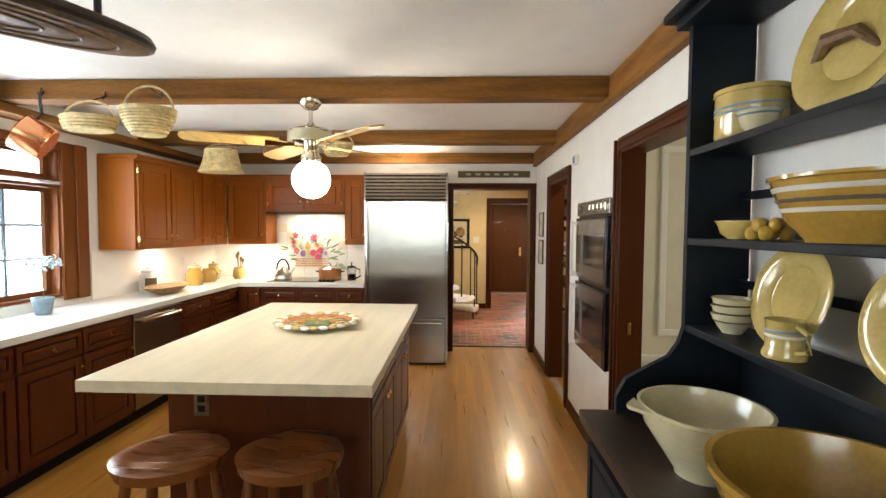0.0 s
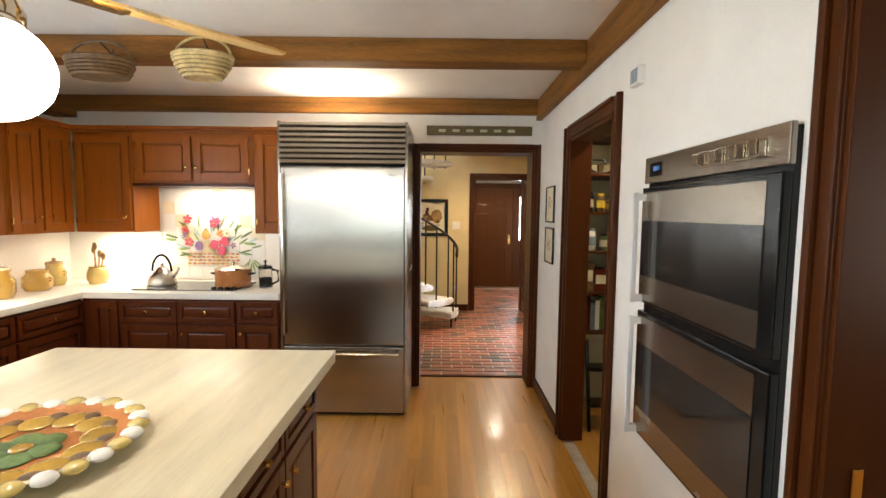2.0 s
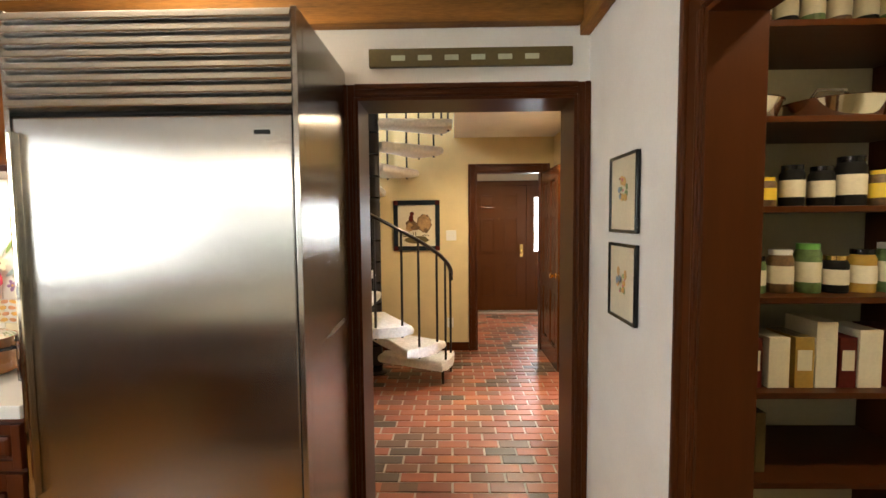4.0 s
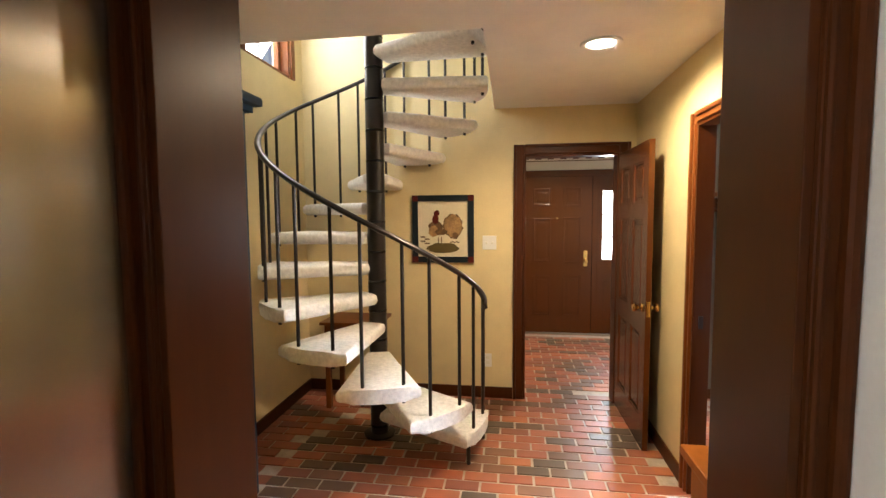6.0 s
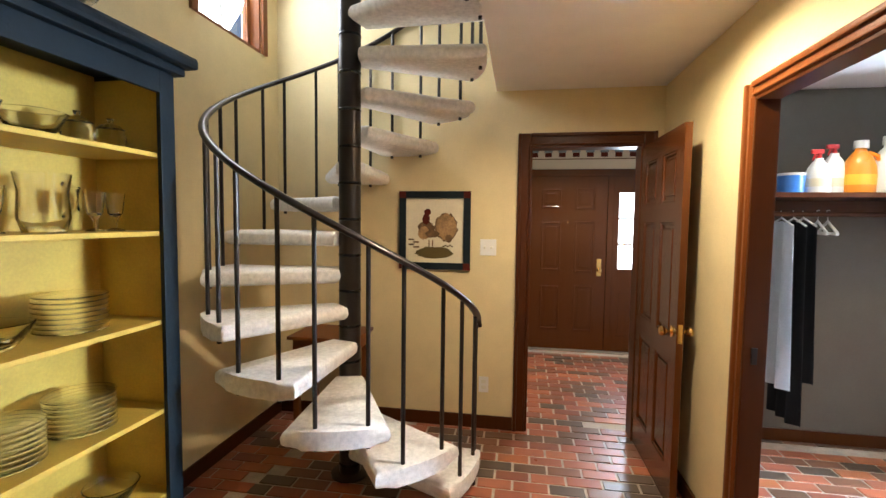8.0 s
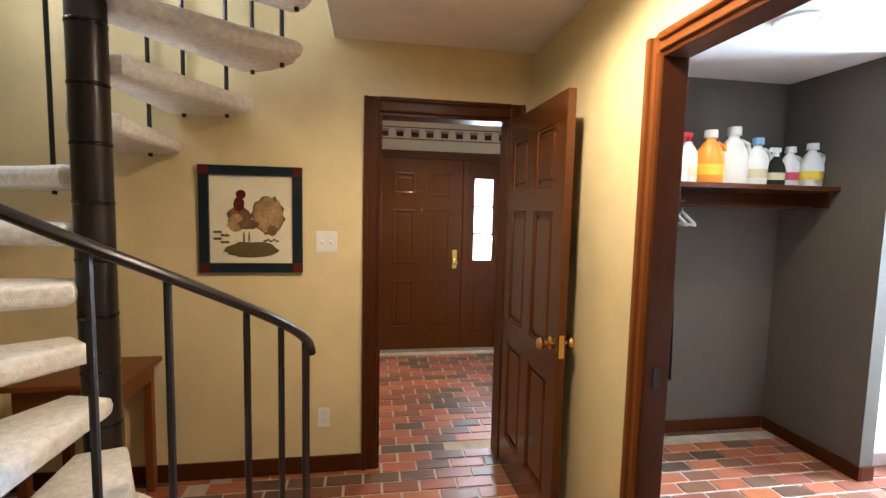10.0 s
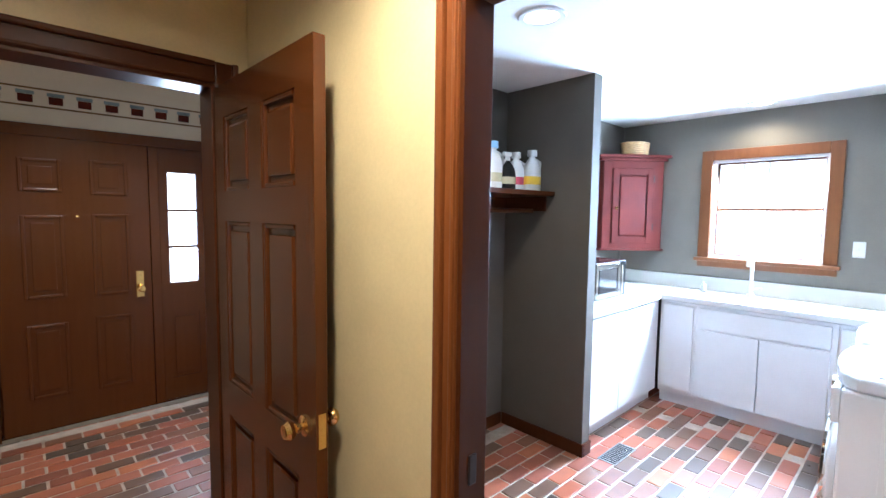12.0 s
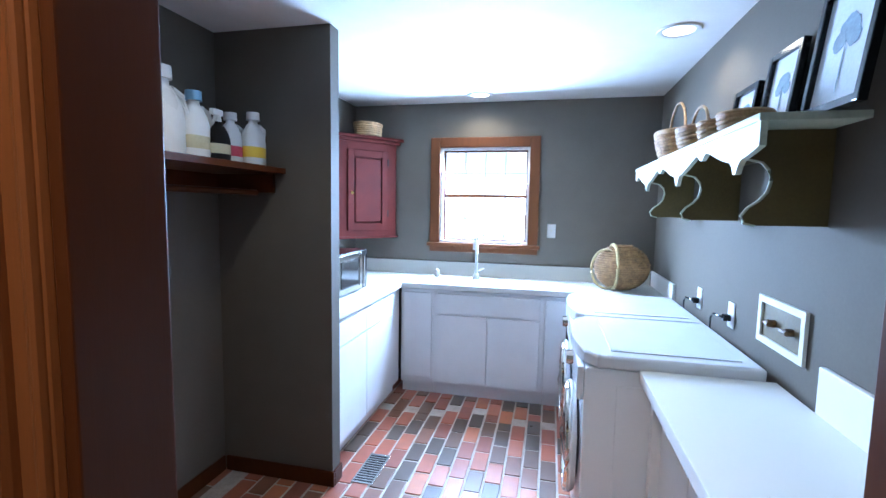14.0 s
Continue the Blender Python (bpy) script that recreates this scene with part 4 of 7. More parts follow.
def jar(x, y, r, h, mat, label, lid=None):
    t = thing("jar", (x, y, 0.915), label, "jar", "jars on the counter")
    part("body", Geo().lathe([(0, 0), (r * 0.8, 0), (r, h * 0.2), (r, h * 0.6), (r * 0.7, h * 0.85), (r * 0.75, h), (r * 0.6, h), (r * 0.55, h * 0.8), (0, h * 0.1)], (x, y, 0.917), 22), mat, t)
    if lid:
        part("lid", Geo().lathe([(0, 0), (r * 0.78, 0), (r * 0.7, 0.015), (0.012, 0.022), (0.014, 0.04), (0, 0.045)], (x, y, 0.917 + h), 20), lid, t)
    for s in (-1, 1):
        part("ear", Geo().tube([(x + s * r * 0.95, y, 0.917 + h * 0.65), (x + s * r * 1.25, y, 0.917 + h * 0.6), (x + s * r * 0.98, y, 0.917 + h * 0.45)], 0.008), mat, t)


jar(-2.52, 5.30, 0.085, 0.19, "ochre_ware", "amber stoneware jar with a pale lid", "cream_ware")
jar(-2.55, 5.62, 0.09, 0.15, "ochre_ware", "squat amber stoneware pot")
jar(-2.62, 5.85, 0.075, 0.17, "yellow_ware", "small honey coloured jar", "wicker")
wb = thing("wooden_bowl", (-2.45, 4.72, 0.915), "long carved wooden dough bowl", "bowl")
part("bowl", Geo().lathe([(0, 0.0), (0.10, 0), (0.20, 0.035), (0.26, 0.07), (0.245, 0.072), (0.18, 0.045), (0.09, 0.015), (0, 0.013)], (-2.45, 4.72, 0.917), 30, None, 0.62, 1.0), "wicker", wb)
cn = thing("canister", (-2.68, 4.80, 0.915), "white ceramic canister with a dark printed label", "canister")
part("body", Geo().lathe([(0, 0), (0.07, 0), (0.078, 0.01), (0.078, 0.15), (0.06, 0.175), (0.055, 0.185), (0, 0.185)], (-2.68, 4.80, 0.917), 24), "counter", cn)
part("lid", Geo().lathe([(0, 0), (0.062, 0), (0.064, 0.012), (0.04, 0.028), (0.012, 0.032), (0.016, 0.046), (0, 0.052)], (-2.68, 4.80, 1.102), 24), "white_plastic", cn)
lab = [(-2.68 + 0.0795 * math.cos(a), 4.80 + 0.0795 * math.sin(a)) for a in [radians(-75 + 10 * k) for k in range(9)]]
lab += [(-2.68 + 0.0785 * math.cos(a), 4.80 + 0.0785 * math.sin(a)) for a in [radians(5 - 10 * k) for k in range(9)]]
part("label", Geo().slab(lab, 0.95, 1.05), "olive_paint", cn)
for y in (5.0, 5.5):
    t = thing("outlet", (KX0 + 0.016, y, 1.10), "white electric outlet on the backsplash", "outlet", "kitchen outlets")
    part("plate", B(KX0 + 0.015, KX0 + 0.021, y - 0.036, y + 0.036, 1.09, 1.205, bevel=0.003), "white_plastic", t)
    for z in (1.12, 1.16):
        part("socket", B(KX0 + 0.021, KX0 + 0.0225, y - 0.016, y + 0.016, z, z + 0.025), "cream_trim", t)
tp = thing("topiary", (-2.62, 3.63, 0.915), "small topiary with pale leaves in a blue-grey pot", "potted plant")
part("pot", Geo().lathe([(0, 0), (0.045, 0), (0.062, 0.10), (0.067, 0.10), (0.067, 0.118), (0.055, 0.118), (0.04, 0.02), (0, 0.02)], (-2.62, 3.63, 0.917), 20), "bluegrey", tp)
part("stem", Geo().tube([(-2.62, 3.63, 0.95), (-2.615, 3.632, 1.1), (-2.62, 3.63, 1.28)], 0.005), "wicker", tp)
g = Geo()
for k in range(170):
    a, b, r = rr.uniform(0, 6.28), math.acos(rr.uniform(-1, 1)), 0.12 * rr.uniform(0.4, 1.0)
    c = Vector((r * math.sin(b) * math.cos(a), r * math.sin(b) * math.sin(a) * 1.15, 0.55 * r * math.cos(b)))
    mm = Matrix.Translation(Vector((-2.62, 3.63, 1.28)) + c) @ Euler((rr.uniform(-1, 1), rr.uniform(-1, 1), a)).to_matrix().to_4x4()
    g.slab([(-0.014, 0), (0, -0.009), (0.016, 0), (0, 0.009)], 0, 0.001, m=mm)
part("foliage", g, "pale_leaf", tp)
fc = thing("kitchen_faucet", (-2.68, 3.15, 0.915), "tall chrome gooseneck faucet by the window", "faucet")
part("neck", Geo().tube([(-2.68, 3.15, 0.917), (-2.68, 3.15, 1.15), (-2.66, 3.15, 1.21), (-2.60, 3.15, 1.23), (-2.54, 3.15, 1.20), (-2.52, 3.15, 1.13)], 0.012), "chrome", fc)
part("base", Geo().lathe([(0, 0), (0.03, 0), (0.026, 0.03), (0.014, 0.045), (0, 0.045)], (-2.68, 3.15, 0.917), 16), "chrome", fc)


# ---- windows ----
def sash_window(name, axis, face, out, a0, a1, z0, z1, cols, rows, label, wcase, mat, depth=0.12, meeting=None, muntin="white_paint", sill=True, sash=None, bar=0.009, jamb=None, sw=0.035):
    """Wooden window in a wall opening. out: towards the room."""
    t = thing(name, (face if axis == "y" else (a0 + a1) / 2, (a0 + a1) / 2 if axis == "y" else face, z0), label, "window", kind="structure")
    sash = sash or mat

    def bx(p0, p1, q0, q1, zz0, zz1, bev=0.0):
        q0, q1 = sorted((face + out * q0, face + out * q1))
        return Geo().box(q0, q1, p0, p1, zz0, zz1, bevel=bev) if axis == "y" else Geo().box(p0, p1, q0, q1, zz0, zz1, bevel=bev)
    fr = part("window_frame", bx(a0 - wcase, a0, 0.0, 0.022, z0, z1 + wcase, 0.005), mat, t)
    part("casing", bx(a1, a1 + wcase, 0.0, 0.022, z0, z1 + wcase, 0.005), mat, t)
    part("casing", bx(a0, a1, 0.0, 0.022, z1, z1 + wcase, 0.005), mat, t)
    if sill:
        part("window_sill", bx(a0 - wcase - 0.02, a1 + wcase + 0.02, -0.03, 0.055, z0 - 0.03, z0, 0.006), mat, t)
        part("apron", bx(a0 - wcase, a1 + wcase, 0.0, 0.02, z0 - 0.08, z0 - 0.031, 0.005), mat, t)
    for p in ((a0, a0 + 0.02, z0, z1), (a1 - 0.02, a1, z0, z1), (a0 + 0.02, a1 - 0.02, z1 - 0.02, z1), (a0 + 0.02, a1 - 0.02, z0, z0 + 0.02)):
        part("jamb", bx(p[0], p[1], -depth, -0.001, p[2], p[3]), jamb or mat, t)
    zs = [(z0 + 0.02, z1 - 0.02)] if meeting is None else [(z0 + 0.02, meeting), (meeting, z1 - 0.02)]
    for s0, s1 in zs:
        w = sw
        q0, q1 = -depth * 0.75, -depth * 0.75 + 0.03
        s = part("sash", bx(a0 + 0.02, a0 + 0.02 + w, q0, q1, s0, s1), sash, t)
        part("stile", bx(a1 - 0.02 - w, a1 - 0.02, q0, q1, s0, s1), sash, s)
        part("rail", bx(a0 + 0.02 + w, a1 - 0.02 - w, q0, q1, s0, s0 + w), sash, s)
        part("rail", bx(a0 + 0.02 + w, a1 - 0.02 - w, q0, q1, s1 - w, s1), sash, s)
        p0, p1, r0, r1 = a0 + 0.02 + w, a1 - 0.02 - w, s0 + w, s1 - w
        for c in range(1, cols):
            x = p0 + (p1 - p0) * c / cols
            part("muntin", bx(x - bar, x + bar, q0 + 0.004, q1 - 0.004, r0, r1), muntin, s)
        for k in range(1, rows):
            z = r0 + (r1 - r0) * k / rows
            part("muntin", bx(p0, p1, q0 + 0.005, q1 - 0.005, z - bar, z + bar), muntin, s)
        ob = part("pane", bx(p0, p1, q0 + 0.013, q0 + 0.017, r0, r1), "glass", s)
        ob.visible_shadow = False
    return t


sash_window("window_1", "y", KX0, 1, 2.95, 3.98, 0.99, 1.845, 3, 3, "wooden kitchen window with dark bars over the counter", 0.005, "trim_light", 0.14, muntin="bluegrey", sill=False)
sash_window("window_2", "y", KX0, 1, 1.90, 2.94, 0.99, 1.845, 3, 3, "wooden kitchen window with dark bars over the counter", 0.005, "trim_light", 0.14, muntin="bluegrey", sill=False)
sash_window("window_3", "y", KX0, 1, 1.90, 3.98, 1.875, 2.12, 1, 1, "low wooden transom window under the ceiling beam", 0.005, "trim_light", 0.14, muntin="bluegrey", sill=False)
structure("trim", Geo().box(KX0 + 0.001, KX0 + 0.024, 3.985, 4.20, 0.96, 2.18, bevel=0.006).box(KX0 + 0.024, KX0 + 0.045, 4.09, 4.20, 0.96, 2.18, bevel=0.008).box(KX0 + 0.001, KX0 + 0.026, 1.7, 3.985, 2.125, 2.18, bevel=0.006), "trim_light", "wide stained wooden window casing", "window casing")
structure("backdrop", B(-5.6, -5.58, -1.5, 8.0, -0.5, 4.5), "sky_card", "overexposed daylight beyond the kitchen window", "backdrop")
structure("backdrop", B(-3.0, 2.0, -5.0, -4.98, -0.5, 4.5), "garden_card", "overexposed daylight beyond the breakfast window", "backdrop")
sash_window("window_4", "x", KY0, 1, -2.0, 0.8, 0.9, 2.2, 4, 1, "wide wooden window of the breakfast end", 0.09, "trim_light", 0.14, meeting=1.55)
HALL = Vector((0, 0.1, 0))
sash_window("window_5", "y", HX0, 1, 8.36, 9.02, 2.66, 3.7, 2, 3, "small wooden stairwell window high on the wall", 0.055, "trim_light", 0.13, sill=False)
structure("backdrop", B(-3.0, -2.98, 7.0, 10.5, 1.6, 5.2), "sky_card", "overexposed daylight beyond the stair window", "backdrop")
# white jamb: the daylight glow round the glass is put into its colour
sash_window("window_6", "y", LX1, -1, 7.87, 8.645, 1.20, 2.03, 4, 2, "stained wooden double-hung laundry window", 0.085, "window_stain", 0.13, meeting=1.615, sash="window_stain", bar=0.006, jamb="white_paint", sw=0.014)
structure("backdrop", B(7.5, 7.52, 5.5, 11.0, -0.5, 4.5), "sky_card", "overexposed daylight beyond the laundry window", "backdrop")

HALL = Vector((0, 0, 0))
# ---- island, stools, plate ----
IX0, IX1, IY0, IY1 = -1.25, -0.05, 2.31, 4.24
isl = thing("kitchen_island", (-0.65, 3.27, 0), "dark cherry kitchen island with panelled doors", "kitchen island")
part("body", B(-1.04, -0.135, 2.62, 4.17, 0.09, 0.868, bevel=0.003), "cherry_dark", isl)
part("toe_kick", B(-0.98, -0.2, 2.68, 4.12, 0, 0.09), "near_black", isl)
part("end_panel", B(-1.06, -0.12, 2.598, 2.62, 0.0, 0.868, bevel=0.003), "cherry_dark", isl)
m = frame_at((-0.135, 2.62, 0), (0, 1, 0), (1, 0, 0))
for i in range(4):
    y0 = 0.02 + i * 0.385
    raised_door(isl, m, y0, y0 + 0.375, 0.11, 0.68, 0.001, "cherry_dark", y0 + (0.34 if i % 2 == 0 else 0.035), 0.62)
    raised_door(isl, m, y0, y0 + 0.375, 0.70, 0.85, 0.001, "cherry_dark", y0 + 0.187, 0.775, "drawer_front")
ol = part("outlet", B(-0.935, -0.865, 2.592, 2.598, 0.66, 0.775, bevel=0.003), "umber", isl, "brown electric outlet")
for z in (0.68, 0.725):
    part("socket", B(-0.917, -0.883, 2.590, 2.592, z, z + 0.03), "near_black", ol)
it = thing("island_top", ((IX0 + IX1) / 2, (IY0 + IY1) / 2, 0.869), "thick pale butcher-block island top of glued staves", "worktop")
staves = 18
sw = (IX1 - IX0) / staves
for k in range(staves):
    part("stave", B(IX0 + k * sw, IX0 + (k + 1) * sw - 0.0001, IY0, IY1, 0.869, 0.917, bevel=0.0004), "block", it)


def stool(x, y, turn):
    t = thing("stool", (0, 0, 0), "reddish-brown wooden stool with a scooped saddle seat", "stool", "stools at the island")
    g = Geo()
    n, k = 28, 7
    rings = []
    for j in range(k + 1):
        f = j / k
        ring = []
        for i in range(n):
            a = 2 * math.pi * i / n
            rx, ry = 0.215, 0.185
            px, py = rx * f * math.cos(a), ry * f * math.sin(a)
            dip = 0.028 * (1 - (1.6 * f * f if f < 0.7 else 0.78 + (f - 0.7) * 0.5)) + 0.010 * max(0, math.sin(a)) * math.cos(a * 2) * f
            ring.append(g.bm.verts.new((px, py, 0.645 - dip - (0.010 if j == k else 0))))
        rings.append(ring)
    edge = [g.bm.verts.new((0.205 * math.cos(2 * math.pi * i / n), 0.175 * math.sin(2 * math.pi * i / n), 0.590)) for i in range(n)]
    rings.append(edge)
    for a, b in zip(rings[1:], rings[2:]):
        for i in range(n):
            g.bm.faces.new((a[i], a[(i + 1) % n], b[(i + 1) % n], b[i]))
    g.bm.faces.new(rings[1])
    g.bm.faces.new(edge[::-1])
    for v in rings[0]:
        g.bm.verts.remove(v)
    part("seat", g, "stool", t, smooth=True)
    feet = []
    for sx in (-1, 1):
        for sy in (-1, 1):
            a, b = Vector((sx * 0.115, sy * 0.095, 0.60)), Vector((sx * 0.175, sy * 0.155, 0.0))
            part("leg", Geo().tube([a, a.lerp(b, 0.35), a.lerp(b, 0.5), b], [0.019, 0.024, 0.022, 0.015]), "stool", t)
            feet.append((a, b))
    for i, j, f in ((0, 1, 0.62), (2, 3, 0.62), (0, 2, 0.72), (1, 3, 0.72)):
        part("stretcher", Geo().tube([feet[i][0].lerp(feet[i][1], f), feet[j][0].lerp(feet[j][1], f)], 0.011), "stool", t)
    t.matrix_basis = pose(x, y, 0, 0, 0, turn)
    return t


s1 = stool(-0.855, 2.30, 8)
copy_thing(s1, pose(-0.385, 2.33, 0, 0, 0, -6))
pl = thing("egg_plate", (-0.60, 3.37, 0.917), "scalloped ceramic egg plate painted with green and amber petals", "plate")
part("plate", Geo().lathe([(0, 0.004), (0.10, 0.002), (0.17, 0.004), (0.235, 0.034), (0.242, 0.038), (0.235, 0.042), (0.17, 0.014), (0, 0.012)], (-0.60, 3.37, 0.918), 40), "cream_ware", pl)
part("glaze", Geo().lathe([(0.0, 0.0125), (0.17, 0.0145), (0.222, 0.0375), (0.222, 0.0365), (0.17, 0.0135), (0, 0.0115)], (-0.60, 3.37, 0.9182), 40), "terracotta", pl, "amber brown glaze")
for i in range(12):
    a = 2 * math.pi * i / 12
    part("petal", Geo().ball((-0.60 + 0.155 * math.cos(a), 3.37 + 0.155 * math.sin(a), 0.936), 0.046, 12, 0.2), "ochre_ware", pl)
    part("petal", Geo().ball((-0.60 + 0.178 * math.cos(a + 0.31), 3.37 + 0.178 * math.sin(a + 0.31), 0.940), 0.024, 10, 0.2), "umber", pl)
for i in range(6):
    a = 2 * math.pi * i / 6
    part("petal", Geo().ball((-0.60 + 0.055 * math.cos(a), 3.37 + 0.055 * math.sin(a), 0.934), 0.036, 12, 0.22), "leaf", pl, "green glazed petal")
part("centre", Geo().ball((-0.60, 3.37, 0.938), 0.024, 12, 0.3), "ochre_ware", pl)
for i in range(28):
    a = 2 * math.pi * i / 28
    part("scallop", Geo().ball((-0.60 + 0.238 * math.cos(a), 3.37 + 0.238 * math.sin(a), 0.953), 0.0255, 10, 0.5), "counter" if i % 2 else "yellow_ware", pl)

# ---- ceiling fan and hanging things ----
fx, fy = -0.645, 3.41
fan = thing("ceiling_fan", (fx, fy, 2.325), "four-blade ceiling fan with a lit white globe", "ceiling fan")
part("canopy", Geo().lathe([(0.02, -0.06), (0.045, -0.05), (0.065, -0.02), (0.068, 0), (0, 0)], (fx, fy, 2.324), 24), "chrome", fan)
part("downrod", Geo().tube([(fx, fy, 2.16), (fx, fy, 2.27)], 0.013).lathe([(0, 0), (0.03, 0), (0.02, 0.03), (0, 0.03)], (fx, fy, 2.155), 18), "chrome", fan)
mo = part("motor", Geo().lathe([(0, 0), (0.08, 0), (0.135, 0.02), (0.14, 0.04), (0.14, 0.085), (0.12, 0.10), (0.05, 0.115), (0, 0.115)], (fx, fy, 2.045), 32), "chrome", fan, "polished nickel motor housing")
part("band", Geo().lathe([(0.141, 0), (0.143, 0.01), (0.143, 0.05), (0.141, 0.06)], (fx, fy, 2.06), 32), "cream_ware", mo)
part("fitter", Geo().lathe([(0, 0), (0.06, 0), (0.065, 0.03), (0.045, 0.075), (0.04, 0.105), (0, 0.105)], (fx, fy, 1.94), 24), "chrome", fan)
part("globe", Geo().lathe([(0.118 * math.sin(math.pi * i / 22), -0.118 * math.cos(math.pi * i / 22)) for i in range(23)], (fx, fy, 1.835), 40), "lamp_glass", fan, "lit white opal glass globe")
for deg in (48, 132, 204, 315):
    a = radians(deg)
    mm = Matrix.Translation((fx, fy, 2.055)) @ Matrix.Rotation(a, 4, "Z") @ pose(0, 0, 0, 12, 0, 0)
    out = [(0.19, -0.055), (0.24, -0.066), (0.66, -0.072), (0.715, -0.05), (0.73, 0), (0.715, 0.05), (0.66, 0.072), (0.24, 0.066), (0.19, 0.055)]
    bl = part("blade", Geo().slab(out, -0.004, 0.004, m=mm), "blade", fan, "pale wooden fan blade")
    part("blade_iron", Geo().slab([(0.10, -0.018), (0.17, -0.03), (0.27, -0.045), (0.27, 0.045), (0.17, 0.03), (0.10, 0.018)], -0.012, -0.004, m=mm), "brass", bl)


def basket(x, y, z, rx, ry, h, mat, label, handle=0.12, rim=1.0, bottom=0.75, hang=None, solid=True):
    t = thing("basket", (x, y, z), label, "basket", "baskets")
    g = Geo()
    rows = max(4, int(h / 0.016))
    for j in range(rows):
        f = (j + 0.5) / rows
        k = bottom + (rim - bottom) * math.sin(f * math.pi / 2)
        pts = [(x + rx * k * (1 + (0.012 if (i + j) % 2 else -0.012)) * math.cos(2 * math.pi * i / 26), y + ry * k * (1 + (0.012 if (i + j) % 2 else -0.012)) * math.sin(2 * math.pi * i / 26), z + h * f) for i in range(26)]
        g.tube(pts, h / rows * 0.56, 5, True)
    part("weave", g, mat, t)
    part("base", Geo().lathe([(0, 0.004), (rx * bottom, 0.004), (rx * bottom, 0.012), (0, 0.012)], (x, y, z), 24, None, 1, ry / rx), mat, t)
    part("rim", Geo().tube([(x + rx * rim * 1.02 * math.cos(2 * math.pi * i / 28), y + ry * rim * 1.02 * math.sin(2 * math.pi * i / 28), z + h) for i in range(28)], 0.009, 6, True), mat, t)
    if hang:
        part("cord", Geo().tube([(x, y, z + h + handle - 0.002), (x, hang - 0.02, 2.335), (x, hang + 0.001, 2.345)], 0.004, 6), "iron", t)
    if handle:
        part("handle", Geo().tube([(x + rx * rim * math.cos(a), y, z + h + handle * math.sin(a)) for a in [math.pi * k / 14 for k in range(15)]], 0.007, 8), mat, t)
    return t


def hook(x, y, z):
    t = thing("hook", (x, y, z), "small black iron hook on the beam", "hook", "iron hooks")
    part("shank", Geo().tube([(x, y - 0.004, z + 0.03), (x, y - 0.012, z), (x, y - 0.026, z - 0.02), (x, y - 0.036, z - 0.005)], 0.004, 6), "iron", t)


basket(-1.55, 3.22, 2.07, 0.15, 0.12, 0.15, "wicker_pale", "round pale splint basket hanging from the beam", 0.14, 1.0, 0.55, 3.36)
basket(-1.91, 3.22, 2.10, 0.155, 0.10, 0.075, "wicker_pale", "shallow oval splint basket hanging from the beam", 0.10, 1.0, 0.85, 3.36)
basket(-1.92, 4.74, 2.04, 0.20, 0.15, 0.20, "wicker_pale", "pale woven basket hanging mouth down from the beam", 0.06, 0.72, 1.0, 4.85)
basket(-0.84, 4.74, 2.19, 0.145, 0.10, 0.11, "wicker_pale", "small round splint basket hanging from the beam", 0.10, 1.0, 0.6, 4.85)
basket(-1.37, 4.74, 2.19, 0.165, 0.10, 0.085, "umber", "dark twig basket hanging from the beam", 0.10, 1.0, 0.8, 4.85)
for x, y, z in ((-1.37, 4.845, 2.335), (-1.55, 3.355, 2.335), (-1.91, 3.355, 2.335), (-2.32, 3.355, 2.365), (-1.92, 4.845, 2.335), (-0.84, 4.845, 2.335)):
    hook(x, y, z)
cp = thing("copper_pot", (-2.27, 3.24, 1.96), "polished copper saucepan hanging by its handle", "pot")
tilt = Matrix.Translation((-2.27, 3.24, 2.06)) @ pose(0, 0, 0, 58, -10, -52)
part("pan", Geo().lathe([(0, -0.075), (0.10, -0.075), (0.108, -0.065), (0.11, 0.075), (0.115, 0.078), (0.104, 0.075), (0.10, -0.06), (0, -0.066)], (0, 0, 0), 28).turn(tilt), "copper", cp)
part("handle", Geo().tube([tilt @ Vector((0, 0.11, 0.05)), tilt @ Vector((0, 0.16, 0.06)), (-2.315, 3.33, 2.34), (-2.32, 3.361, 2.372)], 0.009, 8), "iron", cp)
RX, RY = -1.16, 1.87
rk = thing("hanging_rack", (RX, RY, 2.165), "dark oval wooden rack hanging from iron rods", "hanging rack")
spin = Matrix.Translation((RX, RY, 0)) @ pose(0, 0, 0, 0, 0, 52)
part("board", Geo().lathe([(0, 0), (0.44, 0), (0.47, 0.012), (0.475, 0.03), (0.465, 0.05), (0.44, 0.055), (0, 0.055)], (0, 0, 2.165), 40, spin, 1.04, 0.38), "umber", rk)
for f in (1.0, 0.8, 0.58, 0.36):
    part("rim" if f == 1.0 else "coil", Geo().tube([spin @ Vector((0.475 * f * math.cos(2 * math.pi * i / 40), 0.172 * f * math.sin(2 * math.pi * i / 40), 2.19 if f == 1.0 else 2.166)) for i in range(40)], 0.02 if f == 1.0 else 0.007, 8, True), "hutch_top" if f == 1.0 else "umber", rk)
for d in (-0.28, 0.32):
    part("rod", Geo().tube([spin @ Vector((d, 0, 2.22)), spin @ Vector((d, 0, 2.449))], 0.012, 8), "iron", rk)


